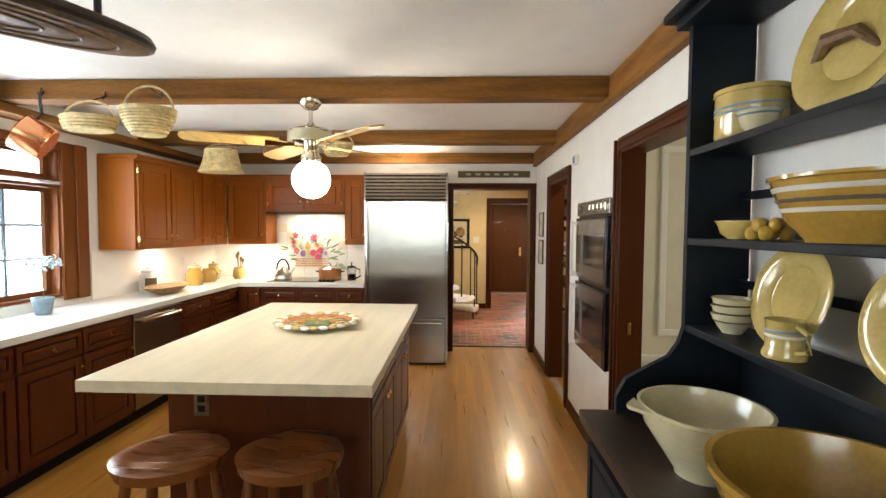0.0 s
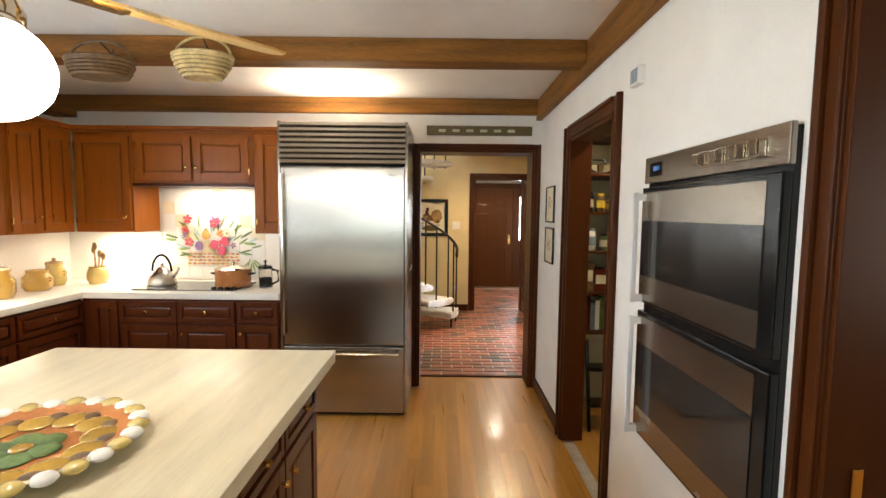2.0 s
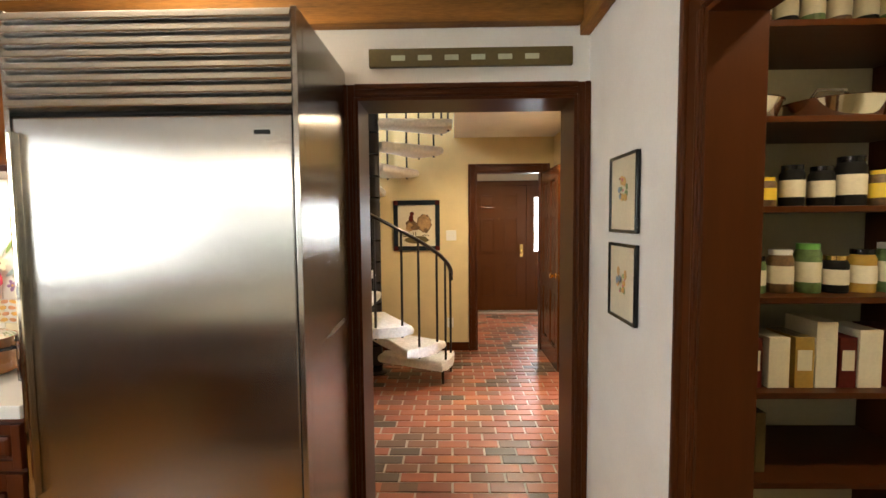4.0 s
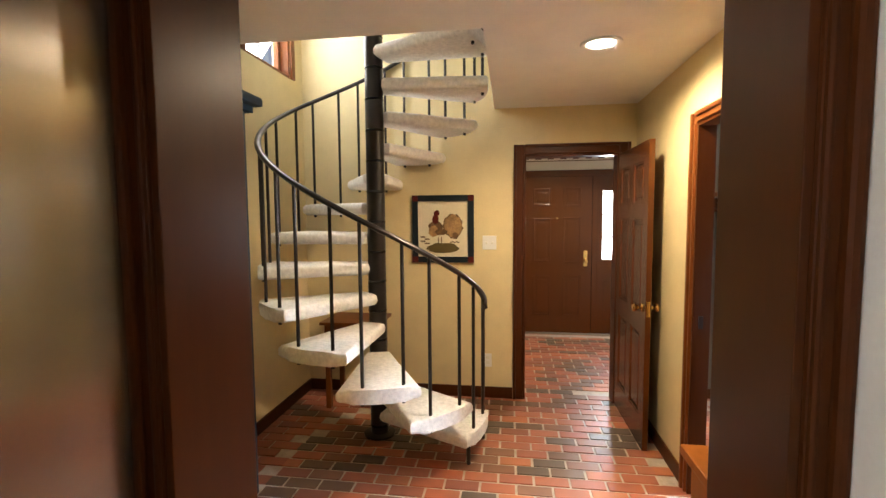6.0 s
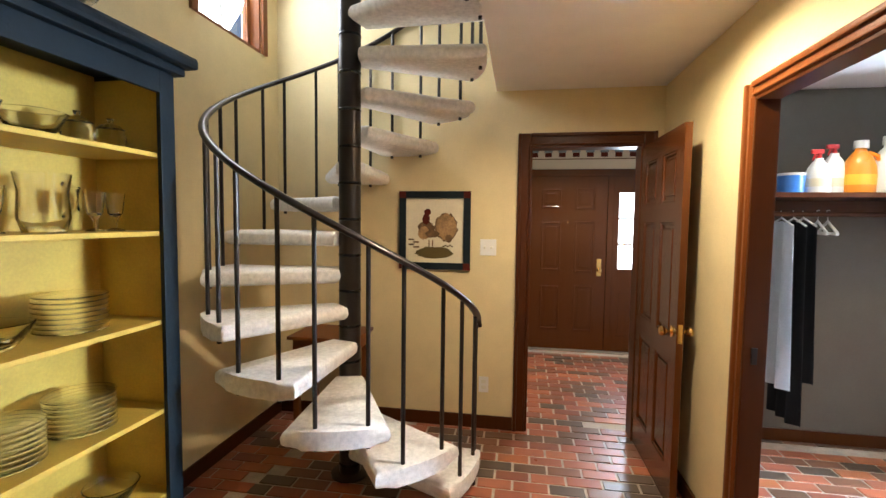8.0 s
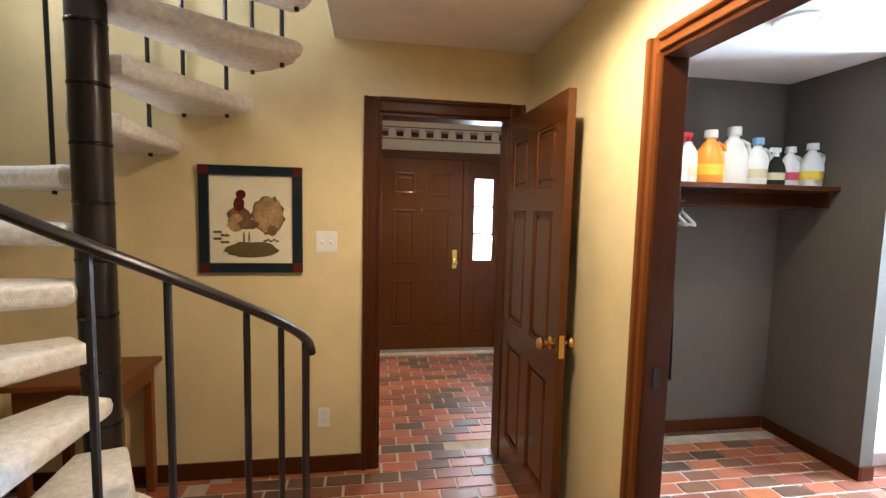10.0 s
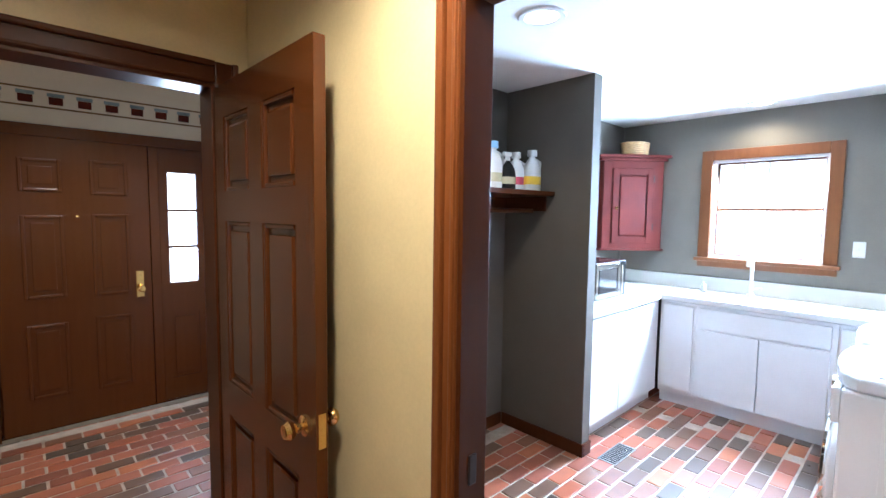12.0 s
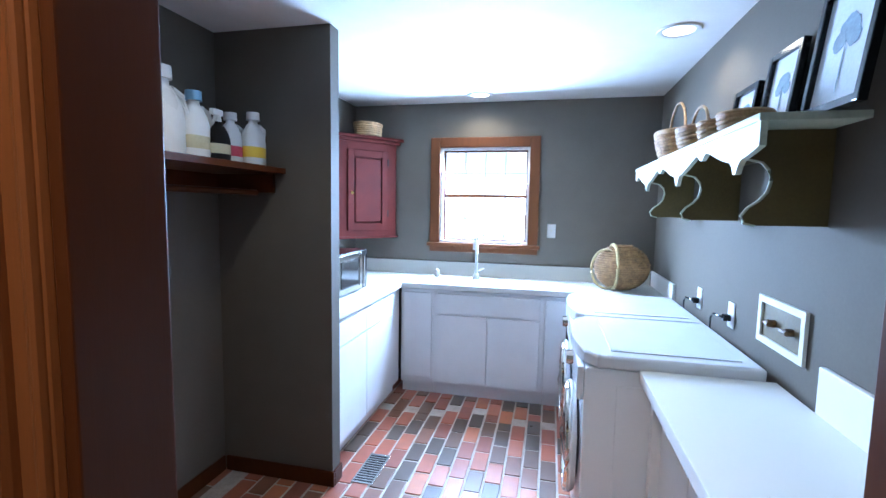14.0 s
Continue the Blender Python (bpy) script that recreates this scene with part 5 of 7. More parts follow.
# ---- double wall oven ----
ov = thing("wall_oven", (KX1, 3.73, 0.65), "black and steel double wall oven with a white bar handle", "oven")
OX = KX1 - 0.028
part("body", B(OX + 0.012, KX1 + 0.10, 3.365, 4.10, 0.66, 1.72), "black", ov)
pn = part("control_panel", B(OX - 0.004, OX + 0.012, 3.36, 4.105, 1.63, 1.728, bevel=0.004), "oven_steel", ov, "steel control panel with knobs")
for y in (3.445, 3.525, 3.615, 3.70):
    kb = part("knob", Geo().box(OX - 0.010, OX - 0.004, y - 0.024, y + 0.024, 1.653, 1.703, bevel=0.003).box(OX - 0.034, OX - 0.010, y - 0.017, y + 0.017, 1.660, 1.696, bevel=0.005), "chrome", pn, "square steel knob")
dp = part("display", B(OX - 0.006, OX - 0.004, 3.97, 4.06, 1.655, 1.705), "black", pn)
part("digits", B(OX - 0.0068, OX - 0.006, 3.985, 4.03, 1.675, 1.69), "blue_plastic", dp)
for z0, z1 in ((1.175, 1.615), (0.655, 1.14)):
    d = part("oven_door", B(OX - 0.012, OX + 0.012, 3.365, 4.10, z0, z1, bevel=0.004), "black", ov, "black framed oven door")
    part("band", B(OX - 0.014, OX - 0.012, 3.415, 4.085, z1 - 0.125, z1 - 0.018), "oven_steel", d, "brushed steel band")
    part("window", B(OX - 0.0145, OX - 0.012, 3.415, 4.06, z0 + 0.107, z1 - 0.127), "dark_glass", d, "dark glass window")
    part("band", B(OX - 0.014, OX - 0.012, 3.415, 4.085, z0 + 0.012, z0 + 0.105), "oven_steel", d, "brushed steel band")
    part("handle", Geo().box(OX - 0.062, OX - 0.040, 4.060, 4.082, z0 - 0.0, z1 - 0.02, bevel=0.005).box(OX - 0.042, OX - 0.012, 4.06, 4.082, z1 - 0.05, z1 - 0.025).box(OX - 0.042, OX - 0.012, 4.06, 4.082, z0 + 0.004, z0 + 0.03), "white_plastic", d, "white bar handle")

vt = thing("door_chime", (KX1, 4.25, 2.05), "small white ribbed chime box on the wall", "door chime")
part("case", B(KX1 - 0.03, KX1, 4.215, 4.30, 2.045, 2.12, bevel=0.004), "white_plastic", vt)
for k in range(5):
    part("slot", B(KX1 - 0.032, KX1 - 0.03, 4.225 + k * 0.014, 4.231 + k * 0.014, 2.055, 2.11), "bluegrey", vt)
sgn = thing("wall_sign", (0.7, KY1, 2.16), "long narrow mossy green wooden sign", "sign")
part("board", B(0.262, 1.14, KY1 - 0.028, KY1 - 0.002, 2.158, 2.235, bevel=0.005), "olive_paint", sgn)
for k in range(6):
    part("mark", B(0.36 + k * 0.115, 0.36 + k * 0.115 + 0.06, KY1 - 0.030, KY1 - 0.028, 2.183, 2.205), "green_paint", sgn)


def framed(name, m, w, h, frame, mat, paper, label, motifs, category="picture", corner=None, deep=0.024):
    """A framed picture in local (along, out, up), hung flat."""
    t = thing(name, m @ Vector((w / 2, 0, 0)), label, category)
    fr = Geo()
    fr.box(0, frame, 0, deep, 0, h, bevel=0.003, m=m).box(w - frame, w, 0, deep, 0, h, bevel=0.003, m=m)
    fr.box(frame, w - frame, 0, deep - 0.001, 0, frame, m=m).box(frame, w - frame, 0, deep - 0.001, h - frame, h, m=m)
    f = part("frame", fr, mat, t)
    part("paper", Geo().box(frame, w - frame, 0.002, 0.008, frame, h - frame, m=m), paper, t)
    if corner:
        for x in (0, w - frame):
            for z in (0, h - frame):
                part("corner_block", Geo().box(x, x + frame, 0.0, 0.0265, z, z + frame, bevel=0.002, m=m), corner, f)
    q = random.Random(len(motifs) * 7 + int(w * 100))
    for k, (mat2, cx, cz, rx, rz, n) in enumerate(motifs):
        n = n * 2
        pts = [(cx * w + rx * w * (1 + q.uniform(-0.12, 0.12)) * math.cos(2 * math.pi * i / n), cz * h + rz * h * (1 + q.uniform(-0.12, 0.12)) * math.sin(2 * math.pi * i / n)) for i in range(n)]
        g = Geo().slab(pts, 0, 0.0008)
        g.turn(m @ Matrix.Translation((0, 0.0085 + 0.0004 * k, 0)) @ Matrix(((1, 0, 0, 0), (0, 0, 1, 0), (0, 1, 0, 0), (0, 0, 0, 1))))
        part("painted_shape", g, mat2, t)
    return t


qw = random.Random(3)
for z, cx, cz in ((1.447, 0.46, 0.56), (1.140, 0.50, 0.50)):
    mots = []
    for mat2, n, r in (("wash_green", 4, 0.045), ("wash_gold", 5, 0.055), ("bluegrey", 2, 0.05), ("wash_rose", 3, 0.022), ("umber", 2, 0.016)):
        mots += [(mat2, cx + qw.uniform(-0.16, 0.16), cz + qw.uniform(-0.12, 0.14), r * qw.uniform(0.7, 1.2), r * qw.uniform(0.6, 1.1), 8) for _ in range(n)]
    framed("picture", frame_at((KX1 - 0.002, 5.645, z), (0, 1, 0), (-1, 0, 0)), 0.252, 0.270, 0.011, "black", "paper", "thin black-framed watercolour still life in soft washes", mots, deep=0.015)


# ---- pantry shelves ----
ps = thing("pantry_shelves", (1.8, 5.8, 0), "dark wooden pantry shelving stacked with groceries", "shelves")
for z in (0.95, 1.25, 1.53, 1.80, 2.08):
    part("shelf", B(1.37, 2.24, 5.58, 5.99, z - 0.02, z, bevel=0.003), "trim", ps)
for x in (1.352, 2.23):
    part("upright", B(x, x + 0.018, 5.58, 5.99, 0, 2.3), "trim", ps)
q = random.Random(11)


def pantry_bottle(x, z, h, mat):
    t = thing("bottle", (x, 5.68, z), "dark glass bottle standing on the pantry shelf", "bottle", "pantry bottles")
    r = 0.034
    part("body", Geo().lathe([(0, 0), (r, 0), (r, h * 0.58), (r * 0.8, h * 0.68), (0.012, h * 0.78), (0.012, h * 0.95), (0, h * 0.95)], (x, 5.68, z + 0.001), 16), mat, t)
    part("cap", Geo().lathe([(0, 0), (0.0145, 0), (0.0145, h * 0.07), (0, h * 0.07)], (x, 5.68, z + h * 0.93), 12), "red_paint" if q.random() < 0.5 else "black", t)
    part("label", Geo().lathe([(r * 1.01, h * 0.18), (r * 1.02, h * 0.19), (r * 1.02, h * 0.45), (r * 1.01, h * 0.46)], (x, 5.68, z + 0.001), 16), "paper", t)


def pantry_jar(x, z, r, h, mat, lid, label, band="paper"):
    t = thing("grocery_jar", (x, 5.68, z), label, "jar", "pantry jars")
    part("body", Geo().lathe([(0, 0), (r * 0.95, 0), (r, 0.008), (r, h * 0.78), (r * 0.82, h * 0.88), (0, h * 0.88)], (x, 5.68, z + 0.001), 18), mat, t)
    part("lid", Geo().lathe([(0, 0), (r * 0.86, 0), (r * 0.86, h * 0.12), (0, h * 0.12)], (x, 5.68, z + 0.001 + h * 0.88), 18), lid, t)
    part("label", Geo().lathe([(r * 1.01, h * 0.22), (r * 1.015, h * 0.23), (r * 1.015, h * 0.62), (r * 1.01, h * 0.63)], (x, 5.68, z + 0.001), 18), band, t)


for k in range(8):
    pantry_bottle(1.43 + k * 0.082, 2.08, q.uniform(0.2, 0.27), ("near_black", "leaf", "umber")[k % 3])
for x, w in ((1.54, 0.14), (1.86, 0.15)):
    t = thing("roasting_pan", (x, 5.72, 1.80), "shallow shiny metal pan on the pantry shelf", "pan", "pantry pans")
    part("pan", Geo().lathe([(0, 0), (w * 0.85, 0), (w, 0.06), (w * 1.03, 0.062), (w * 0.97, 0.062), (w * 0.82, 0.008), (0, 0.008)], (x, 5.72, 1.801), 28), "chrome", t)
    part("handle", Geo().tube([(x - w * 0.5, 5.72, 1.862), (x - w * 0.3, 5.72, 1.91), (x + w * 0.3, 5.72, 1.91), (x + w * 0.5, 5.72, 1.862)], 0.006, 8), "steel", t)
x = 1.42
while x < 2.12:
    r = q.uniform(0.03, 0.042)
    amber = q.random() < 0.5
    pantry_jar(x + r, 1.53, r, q.uniform(0.09, 0.17), "umber" if amber else "near_black", "yellow_plastic" if amber else "black", "dark preserve jar with a paper label", "yellow_plastic" if amber else "paper")
    x += 2 * r + q.uniform(0.008, 0.03)
pantry_jar(1.47, 1.25, 0.06, 0.16, "white_plastic", "bluegrey", "white canister with a blue-grey printed label", "bluegrey")
for k, (mat, lid) in enumerate((("leaf", "black"), ("umber", "white_plastic"), ("leaf", "green_plastic"), ("near_black", "brass"), ("ochre_ware", "black"), ("leaf", "white_plastic"))):
    pantry_jar(1.60 + k * 0.088, 1.25, 0.038, 0.12 + 0.02 * (k % 3), mat, lid, "green and brown condiment jar on the pantry shelf")
x = 1.42
while x < 2.1:
    w = q.uniform(0.05, 0.09)
    t = thing("grocery_box", (x + w / 2, 5.69, 0.95), "upright cardboard grocery box on the pantry shelf", "box", "pantry boxes")
    h = q.uniform(0.16, 0.22)
    part("box", B(x, x + w, 5.62, 5.76, 0.951, 0.95 + h, bevel=0.002), q.choice(["umber", "paper", "ochre_ware", "red_paint", "bluegrey"]), t)
    part("label", B(x + 0.008, x + w - 0.008, 5.619, 5.62, 0.95 + h * 0.35, 0.95 + h * 0.75), "paper", t)
    x += w + q.uniform(0.004, 0.02)
for k in range(7):
    bk = part("book", B(1.40 + k * 0.034, 1.431 + k * 0.034, 5.64, 5.82, 0.661, 0.661 + 0.2 + 0.02 * (k % 3), bevel=0.002), ("umber", "paper", "red_paint", "bluegrey", "white_plastic", "leaf", "olive_paint")[k], None, "upright cookbook on the low pantry shelf", category="book", group="cookbooks")
part("shelf", B(1.37, 2.23, 5.58, 5.99, 0.64, 0.66, bevel=0.003), "trim", ps)
st = thing("step_stool", (1.62, 5.2, 0), "dark folding step stool leaning in the pantry", "step stool")
for x in (1.44, 1.72):
    part("rail", Geo().tube([(x, 5.40, 0.0), (x, 5.52, 0.62)], 0.014), "black", st)
for z, y in ((0.18, 5.435), (0.42, 5.48)):
    part("step", B(1.44, 1.72, y - 0.06, y + 0.06, z, z + 0.025, bevel=0.004), "black", st)

# ---- hutch with yellow ware ----
HBX, HFX, HEY, HSY = 1.205, 1.01, 2.06, 0.3
hu = thing("hutch", (1.0, 1.3, 0), "tall blue-black painted hutch full of yellow ware", "hutch")
part("base_cabinet", Geo().box(0.72, HBX, HSY, HEY, 0.0, 0.895, bevel=0.004), "hutch", hu)
for i in range(2):
    m = frame_at((0.72, HEY - 0.06 - i * 0.87, 0), (0, -1, 0), (-1, 0, 0))
    raised_door(hu, m, 0, 0.80, 0.66, 0.86, 0.001, "hutch", 0.4, 0.76, "drawer_front")
    raised_door(hu, m, 0, 0.80, 0.10, 0.63, 0.001, "hutch", 0.06, 0.5)
part("counter", B(0.69, HBX, HSY - 0.02, HEY + 0.02, 0.895, 0.932, bevel=0.006), "hutch_top", hu, "worn dark wooden ledge")
# end board with the curved shoulder
prof = [(HBX, 0.933), (0.80, 0.933), (0.80, 0.99), (0.83, 1.05), (0.90, 1.09), (0.965, 1.125), (0.995, 1.17), (HFX, 1.22), (HFX, 2.17), (HBX, 2.17)]
for y in (HEY - 0.022, HSY):
    g = Geo().slab([(x, z) for x, z in prof], 0, 0.022)
    g.turn(Matrix.Translation((0, y + 0.022, 0)) @ pose(0, 0, 0, 90))
    part("end_board", g, "hutch", hu)
for z in (1.23, 1.507, 1.785):
    sh = part("shelf", B(HFX, HBX - 0.012, HSY + 0.024, HEY - 0.024, z - 0.022, z, bevel=0.003), "hutch", hu)
    part("plate_rail", B(HBX - 0.03, HBX - 0.014, HSY + 0.024, HEY - 0.024, z + 0.12, z + 0.145), "hutch", sh)
part("back_board", B(HBX - 0.012, HBX - 0.002, HSY + 0.024, HEY - 0.024, 0.934, 1.205), "hutch", hu)
part("crown", Geo().box(HFX - 0.03, HBX, HSY - 0.03, HEY + 0.03, 2.17, 2.20, bevel=0.006).box(HFX - 0.06, HBX, HSY - 0.06, HEY + 0.06, 2.20, 2.23, bevel=0.01), "hutch", hu)


def bowl(name, x, y, z, r, h, mat, label, bands=(), inside=None, foot=0.5, lip=0.0):
    t = thing(name, (x, y, z), label, "bowl", "yellow ware")
    part("bowl", Geo().lathe([(0, 0), (r * foot, 0), (r * foot * 1.02, h * 0.06), (r * (foot + 0.2), h * 0.3), (r * 0.93, h * 0.72), (r * 0.985, h * 0.93), (r * 1.03, h * 0.95), (r * 1.03, h), (r * 0.97, h), (r * 0.9, h * 0.72), (r * (foot + 0.14), h * 0.3), (r * foot * 0.8, h * 0.12), (0, h * 0.1)], (x, y, z + 0.001), 40), mat, t)
    for f0, f1, bm_ in bands:
        r0 = r * (0.93 + (f0 - 0.72) * 0.26 if f0 > 0.72 else (foot + 0.2) + (0.93 - foot - 0.2) * (f0 - 0.3) / 0.42)
        r1 = r * (0.93 + (f1 - 0.72) * 0.26 if f1 > 0.72 else (foot + 0.2) + (0.93 - foot - 0.2) * (f1 - 0.3) / 0.42)
        part("slip_band", Geo().lathe([(r0 + 0.0005, h * f0), (r0 + 0.002, h * f0 + 0.001), (r1 + 0.002, h * f1 - 0.001), (r1 + 0.0005, h * f1)], (x, y, z + 0.001), 40), bm_, t)
    if lip:
        part("pouring_lip", Geo().slab([(x - r * 1.02, y + 0.05), (x - r * 1.02, y - 0.05), (x - r * 1.25, y - 0.008), (x - r * 1.25, y + 0.008)], z + h * 0.95, z + h), mat, t)
    return t


def plate(x, y, z, r, mat, label, lean=14, deep=0.02):
    t = thing("plate", (x, y, z), label, "plate", "yellow ware")
    g = Geo().lathe([(0, 0), (r * 0.6, 0), (r * 0.66, deep * 0.5), (r * 0.98, deep), (r, deep + 0.006), (r * 0.97, deep + 0.008), (r * 0.64, deep * 0.5 + 0.008), (r * 0.58, 0.009), (0, 0.008)], (0, 0, 0), 44)
    g.turn(Matrix.Translation((x, y, z + r * math.cos(radians(lean)))) @ pose(0, 0, 0, 0, -90 + lean, 0))
    part("dish", g, mat, t)
    return t


bowl("mixing_bowl", 0.885, 1.68, 0.932, 0.145, 0.17, "cream_ware", "large cream glazed mixing bowl with a pouring lip", (), None, 0.42, 1)
bowl("mixing_bowl", 0.915, 1.29, 0.932, 0.20, 0.20, "ochre_ware", "very large mustard glazed bowl with a white band", ((0.32, 0.62, "white_band"),), None, 0.5)
for k in range(3):
    bowl("small_bowl", 1.09, 1.92, 1.23 + 0.024 * k + (0.0 if k == 0 else 0.0), 0.055 - 0.0 * k, 0.055, "cream_ware", "small stacked cream bowl with brown bands", ((0.6, 0.7, "band"),), None, 0.5)
plate(1.15, 1.75, 1.23, 0.135, "yellow_ware", "round yellow plate leaning against the hutch back")
plate(1.15, 1.40, 1.23, 0.135, "yellow_ware", "round yellow plate leaning against the hutch back")
plate(1.15, 1.58, 1.785, 0.175, "yellow_ware", "large yellow platter with a brown painted motif")
part("painted_motif", Geo().tube([(1.135, 1.52, 1.90), (1.13, 1.58, 1.96), (1.13, 1.66, 1.97), (1.135, 1.70, 1.93)], [0.006, 0.014, 0.02, 0.012], 8), "umber", None, "dark brown curved twig hung on the platter", category="twig")
mug = thing("mug", (1.06, 1.66, 1.23), "squat yellow mug with slip bands", "mug", "yellow ware")
part("body", Geo().lathe([(0, 0), (0.045, 0), (0.047, 0.012), (0.04, 0.025), (0.04, 0.085), (0.044, 0.09), (0.038, 0.09), (0.036, 0.01), (0, 0.008)], (1.06, 1.66, 1.231), 26), "yellow_ware", mug)
for z in (0.05, 0.062):
    part("slip_band", Geo().lathe([(0.0402, z), (0.0412, z + 0.001), (0.0412, z + 0.006), (0.0402, z + 0.007)], (1.06, 1.66, 1.231), 26), "bluegrey" if z > 0.055 else "white_band", mug)
part("handle", Geo().tube([(1.06, 1.62, 1.31), (1.06, 1.585, 1.30), (1.06, 1.585, 1.26), (1.06, 1.62, 1.25)], 0.007), "yellow_ware", mug)
bowl("pie_dish", 1.10, 1.87, 1.507, 0.085, 0.05, "yellow_ware", "shallow yellow pie dish", (), None, 0.65)
bowl("large_bowl", 1.10, 1.50, 1.507, 0.165, 0.135, "ochre_ware", "broad ochre bowl ringed with pale and brown bands", ((0.45, 0.52, "white_band"), (0.6, 0.66, "band"), (0.76, 0.84, "white_band")), None, 0.6)
fg = thing("gourd_cluster", (1.08, 1.74, 1.507), "cluster of small golden gourds", "gourds")
for k in range(9):
    part("gourd", Geo().ball((1.06 + 0.024 * (k % 3) - 0.02, 1.71 + 0.026 * (k // 3), 1.524 + (0.022 if k % 2 else 0.0)), 0.017, 12, 1.1), "fruit", fg)
cs = thing("crock", (1.11, 1.90, 1.785), "straight-sided yellow crock with blue slip bands", "crock", "yellow ware")
part("body", Geo().lathe([(0, 0), (0.085, 0), (0.09, 0.01), (0.09, 0.125), (0.094, 0.128), (0.094, 0.14), (0.084, 0.14), (0.08, 0.012), (0, 0.01)], (1.11, 1.90, 1.786), 32), "yellow_ware", cs)
for z in (0.07, 0.085):
    part("slip_band", Geo().lathe([(0.0902, z), (0.0914, z + 0.001), (0.0914, z + 0.006), (0.0902, z + 0.007)], (1.11, 1.90, 1.786), 32), "bluegrey", cs)
part("interior", Geo().lathe([(0.079, 0), (0.08, 0.05)], (1.11, 1.90, 1.845), 24), "white_band", cs)
bowl("custard_cup", 1.05, 1.77, 1.785, 0.05, 0.05, "cream_ware", "small cream custard cup with a blue band", ((0.74, 0.86, "bluegrey"),), None, 0.6)

HALL = Vector((0, 0.1, 0))
# ---- spiral stair ----
SX, SY, RISE, SR = -0.14, 8.49, 0.205, 0.755
sp = thing("spiral_staircase", (SX, SY, 0), "spiral staircase with cream shag-carpeted treads and dark iron rails", "staircase")
part("pole", Geo().lathe([(0, 0), (0.11, 0), (0.11, 0.012), (0.062, 0.02), (0.062, 3.1), (0.066, 3.1), (0.05, 3.13), (0, 3.13)], (SX, SY, 0), 28), "iron", sp, "dark steel centre pole")
for i in range(1, 15):
    part("collar", Geo().lathe([(0.0622, 0), (0.0645, 0.004), (0.0645, 0.012), (0.0622, 0.016)], (SX, SY, i * RISE - 0.14), 28), "black", sp)


def tread(i):
    a1 = -radians(30 * (i - 1)) + radians(4)
    a0 = a1 - radians(35)
    g = Geo()
    pts = []
    c, s = math.cos((a0 + a1) / 2), math.sin((a0 + a1) / 2)
    wi = 0.085
    pts.append((SX - s * -wi + c * 0.05, SY + c * -wi + s * 0.05))
    for k in range(6):
        a = a0 + (a1 - a0) * k / 5
        pts.append((SX + SR * 1.02 * math.cos(a), SY + SR * 1.02 * math.sin(a)))
    pts.append((SX - s * wi + c * 0.05, SY + c * wi + s * 0.05))
    z = i * RISE
    g.slab(pts, z - 0.082, z, bevel=0.032)
    bmesh.ops.subdivide_edges(g.bm, edges=g.bm.edges[:], cuts=2, use_grid_fill=True)
    for v in g.bm.verts:
        d = noise.noise(v.co * 60) * 0.004
        v.co += Vector((d, noise.noise(v.co * 30 + Vector((5, 0, 0))) * 0.003, d * 0.9))
    t = part("tread", g, "carpet", sp, "cream shag carpet tread", smooth=True)
    for j, f in enumerate((0.20, 0.70)):
        a = a1 + (a0 - a1) * f
        x, y = SX + 0.735 * math.cos(a), SY + 0.735 * math.sin(a)
        zr = rail_z(a)
        part("baluster", Geo().tube([(x, y, z - 0.10), (x, y, zr - 0.012)], 0.0105, 8), "iron", t)


def rail_z(a):
    return 0.945 + (radians(5) - a) / radians(30) * RISE


for i in range(1, 15):
    tread(i)
part("newel_post", Geo().tube([(SX + 0.735, SY + 0.02, 0), (SX + 0.735, SY + 0.02, 0.93)], 0.0105, 8).tube([(SX + 0.735 * math.cos(-0.45), SY + 0.735 * math.sin(-0.45), 0.0), (SX + 0.735 * math.cos(-0.45), SY + 0.735 * math.sin(-0.45), 0.16)], 0.013, 8), "iron", sp)
pts = []
for k in range(0, 90):
    a = radians(6) - radians(5) * k
    pts.append((SX + 0.742 * math.cos(a), SY + 0.742 * math.sin(a), rail_z(a)))
pts = [(pts[0][0] + 0.004, pts[0][1] + 0.02, pts[0][2] - 0.035)] + pts
part("handrail", Geo().tube(pts, 0.021, 10, flat=0.75), "iron", sp, "smooth dark curved handrail")

# ---- hall things ----
SHAPES = [("umber", 0.34, 0.545, 0.165, 0.175, 16), ("wicker", 0.34, 0.55, 0.150, 0.160, 15), ("umber", 0.30, 0.40, 0.05, 0.05, 9), ("olive_paint", 0.50, 0.215, 0.27, 0.075, 14),
          ("umber", 0.62, 0.53, 0.115, 0.085, 12), ("wicker", 0.65, 0.465, 0.085, 0.085, 11), ("umber", 0.53, 0.455, 0.10, 0.05, 10), ("red_paint", 0.62, 0.64, 0.055, 0.07, 9), ("red_paint", 0.60, 0.735, 0.05, 0.045, 9),
          ("umber", 0.575, 0.33, 0.009, 0.055, 6), ("umber", 0.525, 0.33, 0.009, 0.055, 6)]
SHAPES += [("umber", 0.74 + 0.035 * (k % 4), 0.285 + 0.032 * (k // 2), 0.028, 0.012, 6) for k in range(8)]
SHAPES += [("umber", 0.25 + 0.03 * k, 0.30 + 0.012 * (k % 2), 0.018, 0.010, 6) for k in range(5)]
framed("picture", frame_at((0.478, HY1 - 0.002, 1.152), (-1, 0, 0), (0, -1, 0)), 0.522, 0.565, 0.05, "cabinet_blue", "paper", "dark-framed folk painting of plain shapes with red corner blocks", SHAPES, corner="red_paint")
sw = thing("light_switch", (0.605, HY1, 1.28), "white double light switch plate", "light switch")
